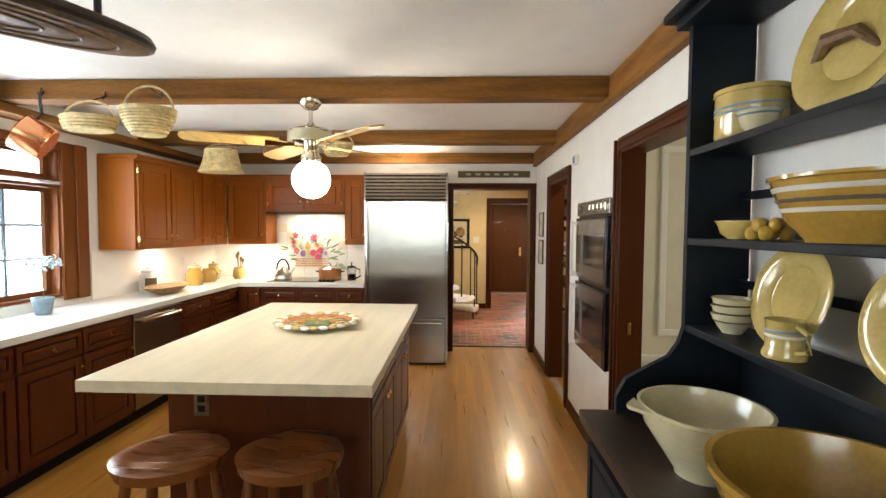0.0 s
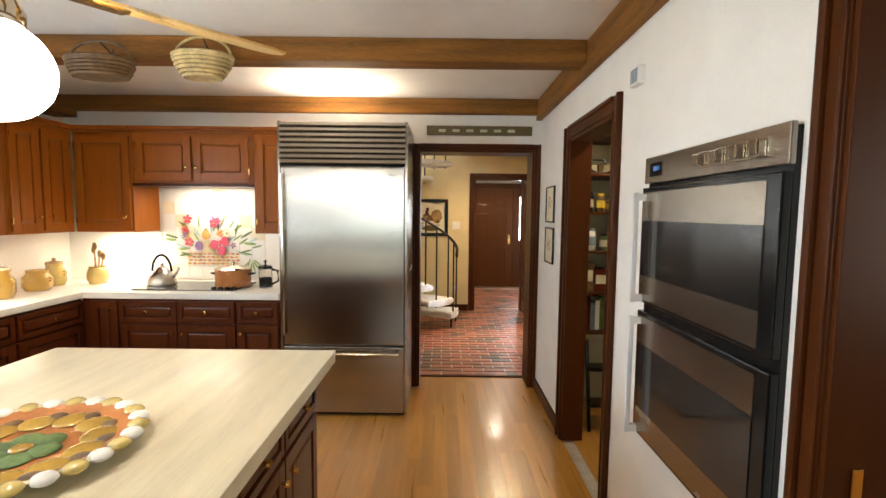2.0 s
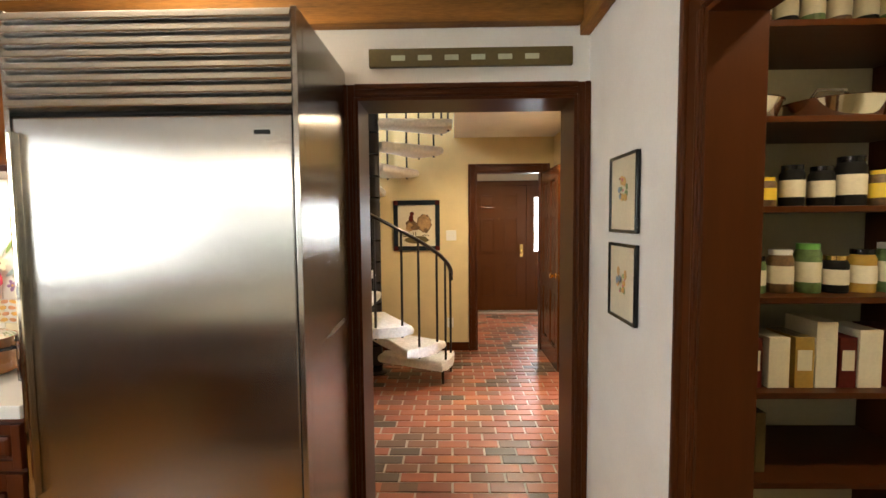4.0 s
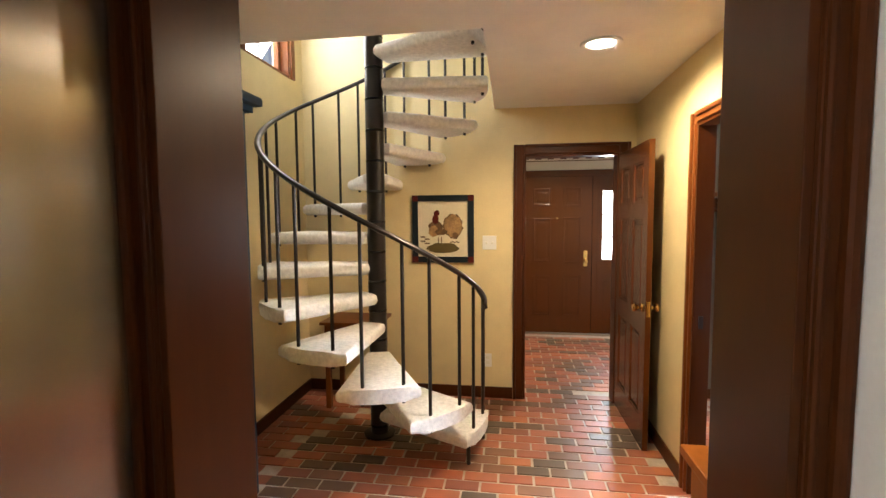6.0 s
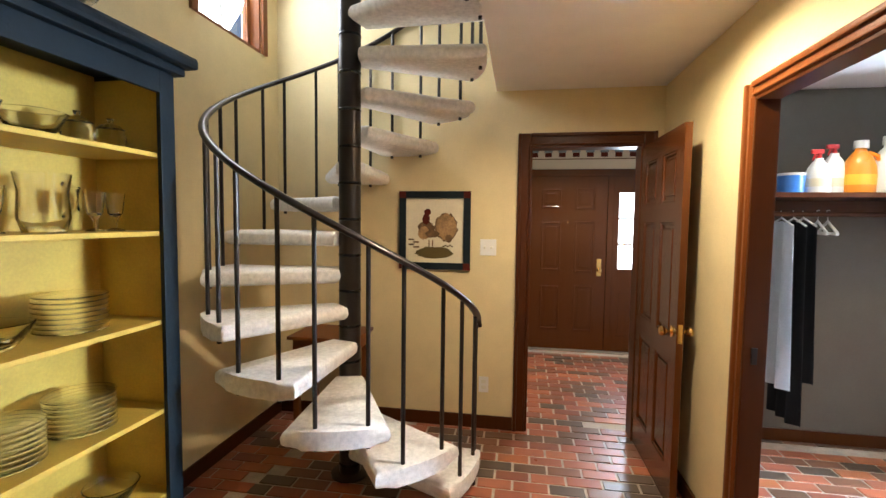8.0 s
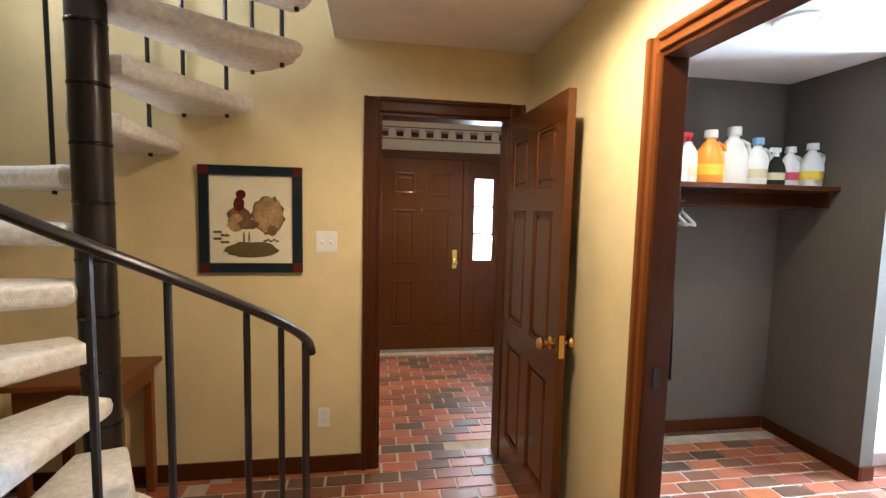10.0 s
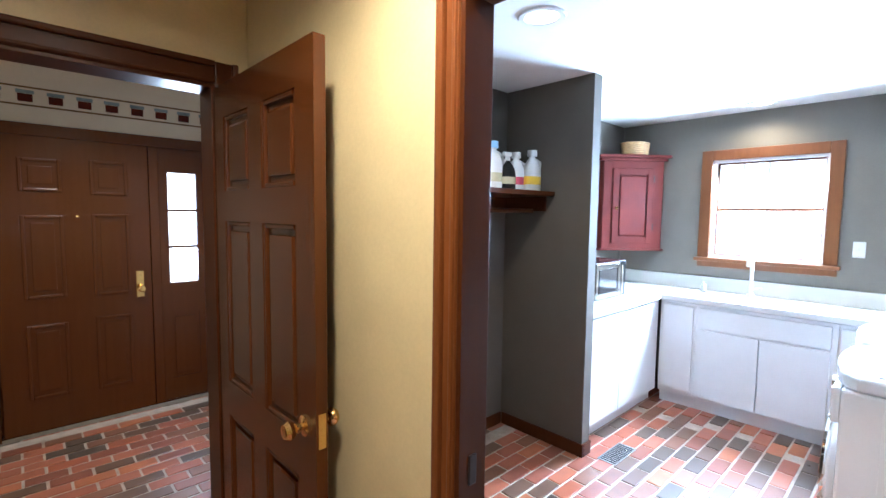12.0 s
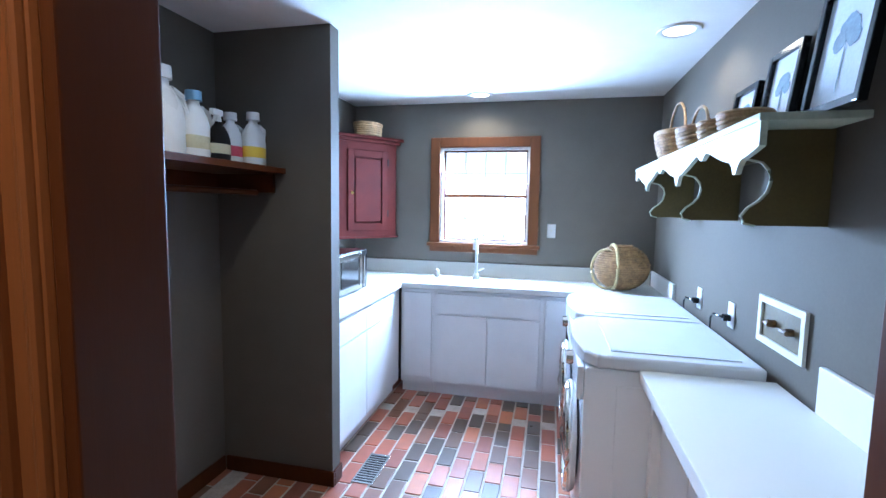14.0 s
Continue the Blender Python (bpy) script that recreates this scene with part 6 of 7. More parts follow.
part("plate", B(0.548, 0.663, HY1 - 0.007, HY1 - 0.001, 1.262, 1.378, bevel=0.003), "white_plastic", sw)
for x in (0.582, 0.629):
    part("toggle", Geo().box(-0.006, 0.006, -0.014, 0.0, -0.008, 0.008, bevel=0.002, m=Matrix.Translation((x, HY1 - 0.007, 1.322)) @ pose(0, 0, 0, 20)), "cream_trim", sw)
ot = thing("outlet", (0.59, HY1, 0.33), "white electric outlet low on the yellow wall", "outlet")
part("plate", B(0.555, 0.625, HY1 - 0.007, HY1 - 0.001, 0.265, 0.38, bevel=0.003), "white_plastic", ot)
for z in (0.29, 0.332):
    part("socket", B(0.573, 0.607, HY1 - 0.0085, HY1 - 0.007, z, z + 0.025), "cream_trim", ot)


def downlight(x, y, z):
    t = thing("downlight", (x, y, z), "round recessed ceiling downlight, lit", "ceiling light", "recessed downlights")
    part("trim_ring", Geo().lathe([(0.07, -0.001), (0.078, -0.008), (0.10, -0.008), (0.105, -0.002), (0.105, -0.0005)], (x, y, z), 32), "white_plastic", t)
    part("lens", Geo().lathe([(0, -0.003), (0.072, -0.003), (0.072, -0.001), (0, -0.001)], (x, y, z), 28), "lamp_lens", t)


downlight(1.225, 7.9, HC)
dk = thing("writing_table", (-0.45, 9.0, 0), "small brown wooden side table under the stairs", "table")
part("tabletop", B(-0.72, -0.235, 8.82, 9.22, 0.685, 0.71, bevel=0.005), "trim_light", dk)
part("apron", B(-0.69, -0.265, 8.85, 9.19, 0.60, 0.685), "trim_light", dk)
for x in (-0.69, -0.305):
    for y in (8.85, 9.15):
        part("leg", B(x, x + 0.04, y, y + 0.04, 0, 0.60, bevel=0.004), "trim_light", dk)
ctb = thing("console_table", (1.55, 6.8, 0), "low reddish wooden console beside the doorway", "table")
part("tabletop", B(1.37, 1.715, 6.56, 7.10, 0.70, 0.735, bevel=0.006), "cherry", ctb)
part("apron", B(1.40, 1.70, 6.59, 7.07, 0.58, 0.70), "cherry", ctb)
for x in (1.40, 1.66):
    for y in (6.59, 7.03):
        part("leg", B(x, x + 0.04, y, y + 0.04, 0, 0.58, bevel=0.004), "cherry", ctb)

# glassware cabinet: front faces east
CX, CY0, CY1, CT = -0.64, 6.42, 7.72, 2.10
gc = thing("china_cabinet", (-0.82, 7.07, 0), "slate-blue open cabinet with mustard shelves of glassware", "cabinet")
part("end_panel", B(HX0 + 0.004, CX, CY1 - 0.022, CY1, 0, CT), "cabinet_blue", gc)
part("end_panel", B(HX0 + 0.004, CX, CY0, CY0 + 0.022, 0, CT), "cabinet_blue", gc)
part("back_panel", B(HX0 + 0.004, HX0 + 0.018, CY0 + 0.022, CY1 - 0.022, 0.05, CT), "mustard", gc)
part("lining", B(HX0 + 0.02, CX - 0.02, CY1 - 0.026, CY1 - 0.0225, 0.1, CT - 0.02), "mustard", gc)
part("stile", B(CX, CX + 0.02, CY1 - 0.075, CY1 + 0.002, 0, CT, bevel=0.003), "cabinet_blue", gc)
part("stile", B(CX, CX + 0.02, CY0, CY0 + 0.075, 0, CT, bevel=0.003), "cabinet_blue", gc)
part("top_rail", B(CX, CX + 0.02, CY0 + 0.075, CY1 - 0.075, CT - 0.09, CT, bevel=0.003), "cabinet_blue", gc)
part("cornice", Geo().box(HX0 + 0.004, CX + 0.05, CY0 - 0.01, CY1 + 0.035, CT, CT + 0.035, bevel=0.006).box(HX0 + 0.004, CX + 0.09, CY0 - 0.02, CY1 + 0.07, CT + 0.035, CT + 0.085, bevel=0.016), "cabinet_blue", gc)
SHZ = (0.33, 0.70, 1.08, 1.45, 1.77)
for z in SHZ:
    part("shelf", B(HX0 + 0.02, CX - 0.003, CY0 + 0.024, CY1 - 0.027, z - 0.02, z, bevel=0.003), "mustard", gc)


def glassware(kind, x, y, z):
    t = thing(kind, (x, y, z), {"goblet": "clear footed glass goblet on a shelf", "glass_pitcher": "clear pressed-glass pitcher on a shelf", "glass_bowl": "clear cut-glass bowl on a mustard shelf", "glass_plates": "stack of clear glass plates", "sugar_bowl": "clear glass sugar bowl with lid"}[kind], "glassware", "cabinet glassware")
    if kind == "goblet":
        g = Geo().lathe([(0, 0), (0.032, 0), (0.03, 0.005), (0.006, 0.012), (0.006, 0.04), (0.026, 0.07), (0.036, 0.15), (0.033, 0.15), (0.022, 0.07), (0, 0.055)], (x, y, z + 0.001), 18)
    elif kind == "glass_pitcher":
        g = Geo().lathe([(0, 0), (0.06, 0), (0.075, 0.05), (0.07, 0.14), (0.08, 0.2), (0.076, 0.2), (0.064, 0.14), (0.068, 0.05), (0.05, 0.012), (0, 0.012)], (x, y, z + 0.001), 22)
        part("handle", Geo().tube([(x, y + 0.07, z + 0.17), (x, y + 0.125, z + 0.16), (x, y + 0.12, z + 0.08), (x, y + 0.072, z + 0.05)], 0.009), "glass", t)
    elif kind == "glass_bowl":
        g = Geo().lathe([(0, 0), (0.04, 0), (0.07, 0.03), (0.10, 0.085), (0.096, 0.087), (0.064, 0.034), (0, 0.01)], (x, y, z + 0.001), 16)
    elif kind == "glass_plates":
        for k in range(8):
            part("plate", Geo().lathe([(0, 0), (0.07, 0), (0.115, 0.012), (0.115, 0.015), (0.068, 0.005), (0, 0.005)], (x, y, z + 0.001 + k * 0.018), 26), "glass", t)
        return
    else:
        g = Geo().lathe([(0, 0), (0.035, 0), (0.055, 0.04), (0.045, 0.08), (0.05, 0.085), (0.03, 0.10), (0.008, 0.11), (0.014, 0.125), (0, 0.13)], (x, y, z + 0.001), 18)
    part("glass", g, "glass", t)


for y, k in ((7.08, "glass_bowl"), (7.29, "glass_bowl"), (7.45, "sugar_bowl"), (7.59, "sugar_bowl")):
    glassware(k, -0.80, y, 1.77)
for y, k in ((7.14, "goblet"), (7.30, "glass_pitcher"), (7.49, "goblet"), (7.58, "goblet")):
    glassware(k, -0.78, y, 1.45)
for y, k in ((7.15, "glass_bowl"), (7.40, "glass_plates")):
    glassware(k, -0.8, y, 1.08)
for y, k in ((7.15, "glass_plates"), (7.42, "glass_plates")):
    glassware(k, -0.8, y, 0.70)
for y, k in ((7.15, "glass_bowl"), (7.37, "glass_bowl"), (7.54, "glass_bowl")):
    glassware(k, -0.8, y, 0.33)
ck = thing("cake_stand", (-0.80, 7.35, CT + 0.086), "clear pressed-glass cake stand on top of the cabinet", "cake stand")
part("stand", Geo().lathe([(0, 0), (0.07, 0), (0.06, 0.01), (0.02, 0.03), (0.02, 0.08), (0.05, 0.10), (0.15, 0.105), (0.155, 0.125), (0.15, 0.125), (0.145, 0.112), (0, 0.11)], (-0.80, 7.35, CT + 0.087), 32), "glass", ck)

# foyer wallpaper border
bd = thing("wallpaper_border", (1.4, FY1, 2.22), "narrow wallpaper border with a row of small house shapes", "wallpaper border")
part("strip", B(-0.38, 3.18, FY1 - 0.004, FY1 - 0.001, 2.225, 2.345), "foyer_wall", bd)
for z in (2.222, 2.338):
    part("stripe", B(-0.38, 3.18, FY1 - 0.006, FY1 - 0.004, z, z + 0.011), "umber", bd)
for k in range(22):
    x = -0.3 + k * 0.155
    part("motif", B(x, x + 0.075, FY1 - 0.0055, FY1 - 0.004, 2.25, 2.30), "red_paint", bd)
    part("motif", B(x - 0.008, x + 0.083, FY1 - 0.0055, FY1 - 0.004, 2.302, 2.325), "bluegrey", bd)


# ---- laundry ----
def flat_unit(name, origin, u, n, w, fronts, label, depth=0.55):
    m = frame_at(origin, u, n)
    t = thing(name, m @ Vector((w / 2, 0, 0)), label, "cabinet", "laundry cabinets")
    part("body", Geo().box(0.001, w - 0.001, -depth, 0, 0.10, 0.86, m=m), "white_paint", t)
    part("toe_kick", Geo().box(0.001, w - 0.001, -depth, -0.05, 0, 0.10, m=m), "white_paint", t)
    for x0, x1, z0, z1 in fronts:
        part("door" if z1 - z0 > 0.3 else "drawer_front", Geo().box(x0 + 0.004, x1 - 0.004, 0.001, 0.019, z0 + 0.004, z1 - 0.004, bevel=0.003, m=m), "white_paint", t)
    return t


EXF, NYF = 4.95, 8.85
flat_unit("base_cabinet", (3.74, NYF, 0), (1, 0, 0), (0, -1, 0), 0.50, [(0, 0.5, 0.70, 0.85), (0, 0.5, 0.12, 0.70)], "white flat-front laundry base cabinet")
flat_unit("base_cabinet", (4.24, NYF, 0), (1, 0, 0), (0, -1, 0), 0.708, [(0, 0.5, 0.70, 0.85), (0, 0.5, 0.12, 0.70)], "white flat-front laundry base cabinet")
flat_unit("base_cabinet", (EXF, 8.83, 0), (0, -1, 0), (-1, 0, 0), 0.27, [(0.02, 0.26, 0.14, 0.84)], "narrow white laundry corner cabinet", 0.49)
flat_unit("base_cabinet", (EXF, 8.56, 0), (0, -1, 0), (-1, 0, 0), 0.86, [(0.03, 0.83, 0.68, 0.84), (0.03, 0.43, 0.12, 0.67), (0.43, 0.83, 0.12, 0.67)], "white laundry sink cabinet with two doors", 0.49)
flat_unit("base_cabinet", (EXF, 7.70, 0), (0, -1, 0), (-1, 0, 0), 0.16, [(0.01, 0.15, 0.12, 0.84)], "narrow white laundry cabinet beside the washer", 0.49)
part("countertop", Geo().box(3.737, EXF - 0.03, NYF - 0.03, LY1 - 0.002, 0.868, 0.912, bevel=0.006).box(EXF - 0.03, LX1 - 0.002, 6.87, LY1 - 0.002, 0.868, 0.912, bevel=0.006), "counter", None, "white laminate laundry countertop", category="countertop")
structure("backsplash", Geo().box(LX1 - 0.022, LX1 - 0.002, 6.885, LY1 - 0.003, 0.914, 1.03, bevel=0.004).box(4.75, LX1 - 0.024, LY0 + 0.002, LY0 + 0.022, 0.914, 1.03, bevel=0.004), "counter", "low white laminate backsplash", "backsplash")
fa = thing("laundry_faucet", (5.28, 8.28, 0.912), "tall white gooseneck laundry faucet", "faucet")
part("neck", Geo().tube([(5.28, 8.28, 0.914), (5.28, 8.28, 1.22), (5.265, 8.28, 1.265), (5.225, 8.28, 1.285), (5.18, 8.28, 1.26), (5.165, 8.28, 1.17)], 0.014), "white_plastic", fa)
part("base", Geo().lathe([(0, 0), (0.032, 0), (0.026, 0.03), (0.015, 0.05), (0, 0.05)], (5.28, 8.28, 0.914), 16), "white_plastic", fa)
part("lever", Geo().tube([(5.28, 8.26, 0.98), (5.28, 8.21, 1.0)], 0.008), "white_plastic", fa)
sd = thing("soap_dispenser", (5.28, 8.62, 0.912), "small white soap dispenser by the sink", "soap dispenser")
part("bottle", Geo().lathe([(0, 0), (0.022, 0), (0.022, 0.06), (0.008, 0.075), (0.008, 0.09), (0, 0.09)], (5.28, 8.62, 0.914), 14), "white_plastic", sd)
part("nozzle", Geo().tube([(5.28, 8.62, 1.0), (5.24, 8.62, 1.0)], 0.006), "white_plastic", sd)
snk = thing("laundry_sink", (5.05, 8.25, 0.912), "white drop-in laundry sink", "sink")
part("rim", Geo().box(4.98, 5.2, 7.98, 8.0, 0.913, 0.920, bevel=0.003).box(4.98, 5.2, 8.5, 8.52, 0.913, 0.920, bevel=0.003).box(4.96, 4.98, 7.98, 8.52, 0.913, 0.920, bevel=0.003).box(5.2, 5.22, 7.98, 8.52, 0.913, 0.920, bevel=0.003), "appliance", snk)
sw2 = thing("light_switch", (LX1, 7.68, 1.3), "white light switch plate on the grey wall", "light switch")
part("plate", B(LX1 - 0.007, LX1 - 0.001, 7.64, 7.71, 1.27, 1.385, bevel=0.003), "white_plastic", sw2)
part("toggle", B(LX1 - 0.018, LX1 - 0.007, 7.669, 7.681, 1.318, 1.338, bevel=0.002), "cream_trim", sw2)

wc = thing("wall_cupboard", (5.25, 9.28, 1.24), "barn-red painted corner wall cupboard with a panel door", "cupboard")
WL, WR = Vector((4.99, 9.41, 0)), Vector((5.415, 9.055, 0))


def corner_plan(d):
    """Plan of the corner cupboard, its front pushed out by d."""
    u = (WR - WL).normalized()
    n = Vector((u.y, -u.x, 0))
    l, r = WL + n * d - u * d, WR + n * d + u * d
    return [(l.x, l.y), (min(r.x, LX1 - 0.003), r.y), (LX1 - 0.003, r.y), (LX1 - 0.003, LY1 - 0.004), (l.x, LY1 - 0.004)]


part("body", Geo().slab(corner_plan(0), 1.25, 2.05), "red_paint", wc)
u = (WR - WL).normalized()
wide = (WR - WL).length
m = frame_at(WL, u, (u.y, -u.x, 0))
for x0, x1, z0, z1 in ((0.0, 0.085, 1.25, 2.05), (wide - 0.085, wide, 1.25, 2.05), (0.085, wide - 0.085, 1.25, 1.30), (0.085, wide - 0.085, 1.985, 2.05)):
    part("face_frame", Geo().box(x0, x1, 0.001, 0.012, z0, z1, bevel=0.001, m=m), "red_paint", wc)
d = raised_door(wc, m, 0.088, wide - 0.088, 1.304, 1.981, 0.003, "red_paint", 0.115, 1.62)
for z in (1.42, 1.86):
    part("hinge", Geo().box(wide - 0.092, wide - 0.078, 0.012, 0.026, z, z + 0.06, bevel=0.002, m=m), "iron", wc)
part("cornice", Geo().slab(corner_plan(0.025), 2.051, 2.078, bevel=0.006).slab(corner_plan(0.05), 2.0785, 2.105, bevel=0.008), "red_paint", wc)
part("bottom_board", Geo().slab(corner_plan(0.018), 1.232, 1.249, bevel=0.004), "red_paint", wc)
basket(5.24, 9.24, 2.106, 0.15, 0.11, 0.10, "wicker", "brown woven basket on top of the red cupboard", 0, 1.0, 0.9)
mw = thing("microwave", (4.35, 9.18, 0.912), "black and steel microwave on the counter", "microwave")
part("body", B(4.12, 4.62, 8.99, 9.40, 0.92, 1.20, bevel=0.008), "black", mw)
dd = part("door", B(4.125, 4.50, 8.975, 8.99, 0.93, 1.19, bevel=0.004), "steel", mw)
part("window", B(4.16, 4.45, 8.972, 8.975, 0.97, 1.15), "dark_glass", dd)
part("handle", Geo().tube([(4.48, 8.955, 0.95), (4.48, 8.955, 1.17)], 0.008), "chrome", dd)
part("side_grille", B(4.621, 4.624, 9.05, 9.35, 0.98, 1.15), "steel", mw)
part("side_grille", B(4.116, 4.119, 9.05, 9.35, 0.98, 1.15), "steel", mw)
lb = thing("basket", (5.12, 7.16, 0.913), "large egg-shaped wicker basket with a pale hoop on the counter", "basket", "baskets")
g = Geo()
for k in range(20):
    f = (k + 0.5) / 20 * 2 - 1
    w = math.sqrt(max(0.05, 1 - 0.96 * f * f))
    g.tube([(5.12 + 0.135 * w * (1 + (0.018 if (i + k) % 2 else -0.018)) * math.cos(2 * math.pi * i / 30), 7.15 + 0.19 * w * (1 + (0.018 if (i + k) % 2 else -0.018)) * math.sin(2 * math.pi * i / 30), 1.087 + 0.164 * f) for i in range(30)], 0.0105, 5, True)
part("weave", g, "wicker", lb)
part("core", Geo().ball((0, 0, 0), 1.0, 20).turn(Matrix.Translation((5.12, 7.15, 1.087)) @ Matrix.Diagonal((0.128, 0.182, 0.158, 1))), "wicker", lb)
part("hoop", Geo().tube([(5.12 + 0.142 * math.cos(a), 7.215 + 0.02 * math.cos(a), 1.087 + 0.168 * math.sin(a)) for a in [2 * math.pi * k / 28 for k in range(28)]], 0.012, 8, True), "wicker_pale", lb)
part("handle", Geo().tube([(5.06 + 0.02 * math.cos(a), 7.27 + 0.10 * math.cos(a), 1.075 + 0.145 * math.sin(a)) for a in [2 * math.pi * k / 28 for k in range(28)]], 0.010, 8, True), "wicker_pale", lb)


def washer(x0, x1, label, side):
    yf, yb, zt = 7.53, 6.91, 0.955
    t = thing("washing_machine" if side else "tumble_dryer", ((x0 + x1) / 2, 7.2, 0), label, "washing machine" if side else "dryer")
    part("body", B(x0, x1, yb, yf, 0.03, 0.90, bevel=0.012), "appliance", t)
    rim = [(x0 - 0.004, yb - 0.005), (x1 + 0.004, yb - 0.005)]
    for k in range(13):
        f = k / 12
        rim.append((x1 + 0.004 - (x1 - x0 + 0.008) * f, yf - 0.045 + 0.085 * math.sin(math.pi * f) ** 0.45))
    part("top", Geo().slab(rim, 0.902, zt, bevel=0.012), "appliance", t)
    part("top_inset", B(x0 + 0.06, x1 - 0.06, yb + 0.05, yf - 0.10, zt - 0.001, zt + 0.004, bevel=0.002), "appliance", t)
    part("control_panel", B(x0 + 0.01, x1 - 0.01, yf, yf + 0.028, 0.76, 0.90, bevel=0.010), "appliance", t)
    part("dial", Geo().lathe([(0, 0), (0.035, 0), (0.03, 0.03), (0, 0.032)], (0, 0, 0), 20).turn(Matrix.Translation(((x0 + x1) / 2, yf + 0.028, 0.83)) @ pose(0, 0, 0, -90)), "chrome", t)
    dr = Geo().lathe([(0, 0), (0.15, 0.0), (0.19, 0.006), (0.235, 0.01), (0.25, 0.03), (0.235, 0.052), (0.18, 0.05), (0.15, 0.028), (0, 0.04)], (0, 0, 0), 36).turn(Matrix.Translation(((x0 + x1) / 2, yf, 0.46)) @ pose(0, 0, 0, -90))
    d = part("door", dr, "appliance", t)
    part("door_ring", Geo().tube([((x0 + x1) / 2 + 0.235 * math.cos(2 * math.pi * k / 32), yf + 0.045, 0.46 + 0.235 * math.sin(2 * math.pi * k / 32)) for k in range(32)], 0.014, 8, True), "chrome", d)
    part("door_glass", Geo().lathe([(0, 0), (0.15, 0), (0.14, 0.02), (0, 0.045)], (0, 0, 0), 30).turn(Matrix.Translation(((x0 + x1) / 2, yf + 0.03, 0.46)) @ pose(0, 0, 0, -90)), "dark_glass", d)
    for y0, y1 in ((yb + 0.08, yb + 0.27), (yb + 0.30, yf - 0.12)):
        part("side_panel", Geo().box(x0 - 0.006, x0 + 0.001, y0, y1, 0.08, 0.84, bevel=0.003), "appliance", t)
    for x in (x0 + 0.06, x1 - 0.06):
        for y in (yb + 0.06, yf - 0.06):
            part("foot", Geo().lathe([(0, 0), (0.02, 0), (0.02, 0.03), (0, 0.03)], (x, y, 0), 12), "black", t)


washer(3.315, 3.985, "white front-loading washing machine with a chrome-ringed door", True)
washer(4.01, 4.68, "white front-loading tumble dryer beside the washer", False)
ft = thing("folding_counter", (2.75, 7.05, 0), "white laminate folding counter on white panels", "counter")
part("top", B(1.90, 3.29, LY0 + 0.022, 7.335, 0.872, 0.918, bevel=0.004), "counter", ft)
part("side_panel", B(3.24, 3.285, LY0 + 0.03, 7.29, 0, 0.872), "white_paint", ft)
part("support_panel", B(2.2, 2.24, LY0 + 0.03, 7.29, 0, 0.872), "white_paint", ft)
part("carcass", B(2.24, 3.24, LY0 + 0.03, 7.238, 0.06, 0.871), "white_paint", ft)
for k in range(3):
    part("door", B(2.245 + k * 0.333, 2.572 + k * 0.333, 7.240, 7.258, 0.09, 0.862, bevel=0.003), "white_paint", ft)
part("back_strip", B(1.90, 3.05, LY0 + 0.002, LY0 + 0.021, 0.872, 1.06, bevel=0.004), "counter", ft)
vb = thing("utility_box", (3.32, LY0, 1.03), "cream recessed washer connection box in the wall", "utility box")
m = frame_at((3.50, LY0 + 0.002, 1.02), (-1, 0, 0), (0, 1, 0))
g = Geo().box(0, 0.34, 0, 0.012, 0, 0.025, m=m).box(0, 0.34, 0, 0.012, 0.155, 0.18, m=m).box(0, 0.025, 0, 0.012, 0.025, 0.155, m=m).box(0.315, 0.34, 0, 0.012, 0.025, 0.155, m=m)
part("frame", g, "cream_trim", vb)
part("recess", Geo().box(0.025, 0.315, -0.001, 0.003, 0.025, 0.155, m=m), "olive_paint", vb)
for x in (0.12, 0.25):
    part("valve", Geo().tube([m @ Vector((x, 0.003, 0.09)), m @ Vector((x, 0.03, 0.09))], 0.014, 8).tube([m @ Vector((x - 0.02, 0.03, 0.09)), m @ Vector((x + 0.02, 0.03, 0.09))], 0.008, 8), "umber", vb)
for x, z in ((3.79, 0.99), (4.25, 0.98)):
    t = thing("outlet", (x, LY0, z), "white outlet with a dark appliance plug", "outlet", "laundry outlets")
    part("plate", B(x - 0.036, x + 0.036, LY0 + 0.001, LY0 + 0.007, z, z + 0.115, bevel=0.003), "white_plastic", t)
    part("plug", B(x - 0.014, x + 0.014, LY0 + 0.007, LY0 + 0.04, z + 0.03, z + 0.06, bevel=0.004), "black", t)
    part("cord", Geo().tube([(x, LY0 + 0.04, z + 0.045), (x + 0.05, LY0 + 0.06, z + 0.05), (x + 0.12, LY0 + 0.05, z + 0.02), (x + 0.16, LY0 + 0.04, z - 0.06)], 0.005, 6), "black", t)

# scalloped wall shelf with baskets and framed leaves
ws = thing("wall_shelf", (4.0, LY0, 1.5), "pale green scalloped wooden wall shelf with cut-out brackets", "wall shelf")
SX0, SX1, SZ, SD = 2.95, 4.88, 1.795, 0.27
part("board", B(SX0, SX1, LY0 + 0.002, LY0 + SD, SZ - 0.022, SZ, bevel=0.004), "green_paint", ws)
out = [(SX0, SZ - 0.023), (SX1, SZ - 0.023), (SX1, SZ - 0.05)]
n = 108
for k in range(n + 1):
    x = SX1 + (SX0 - SX1) * k / n
    f = ((x - 3.12) / 0.69) % 1.0
    z = SZ - 0.050 - 0.070 * abs(math.cos(math.pi * f)) ** 1.6 - 0.034 * math.exp(-((f - 0.5) / 0.055) ** 2)
    z -= 0.045 * math.exp(-(min(f, 1 - f) / 0.035) ** 2)
    out.append((x, z))
g = Geo().slab(out, 0, 0.018)
g.turn(Matrix.Translation((0, LY0 + SD - 0.004, 0)) @ pose(0, 0, 0, 90))
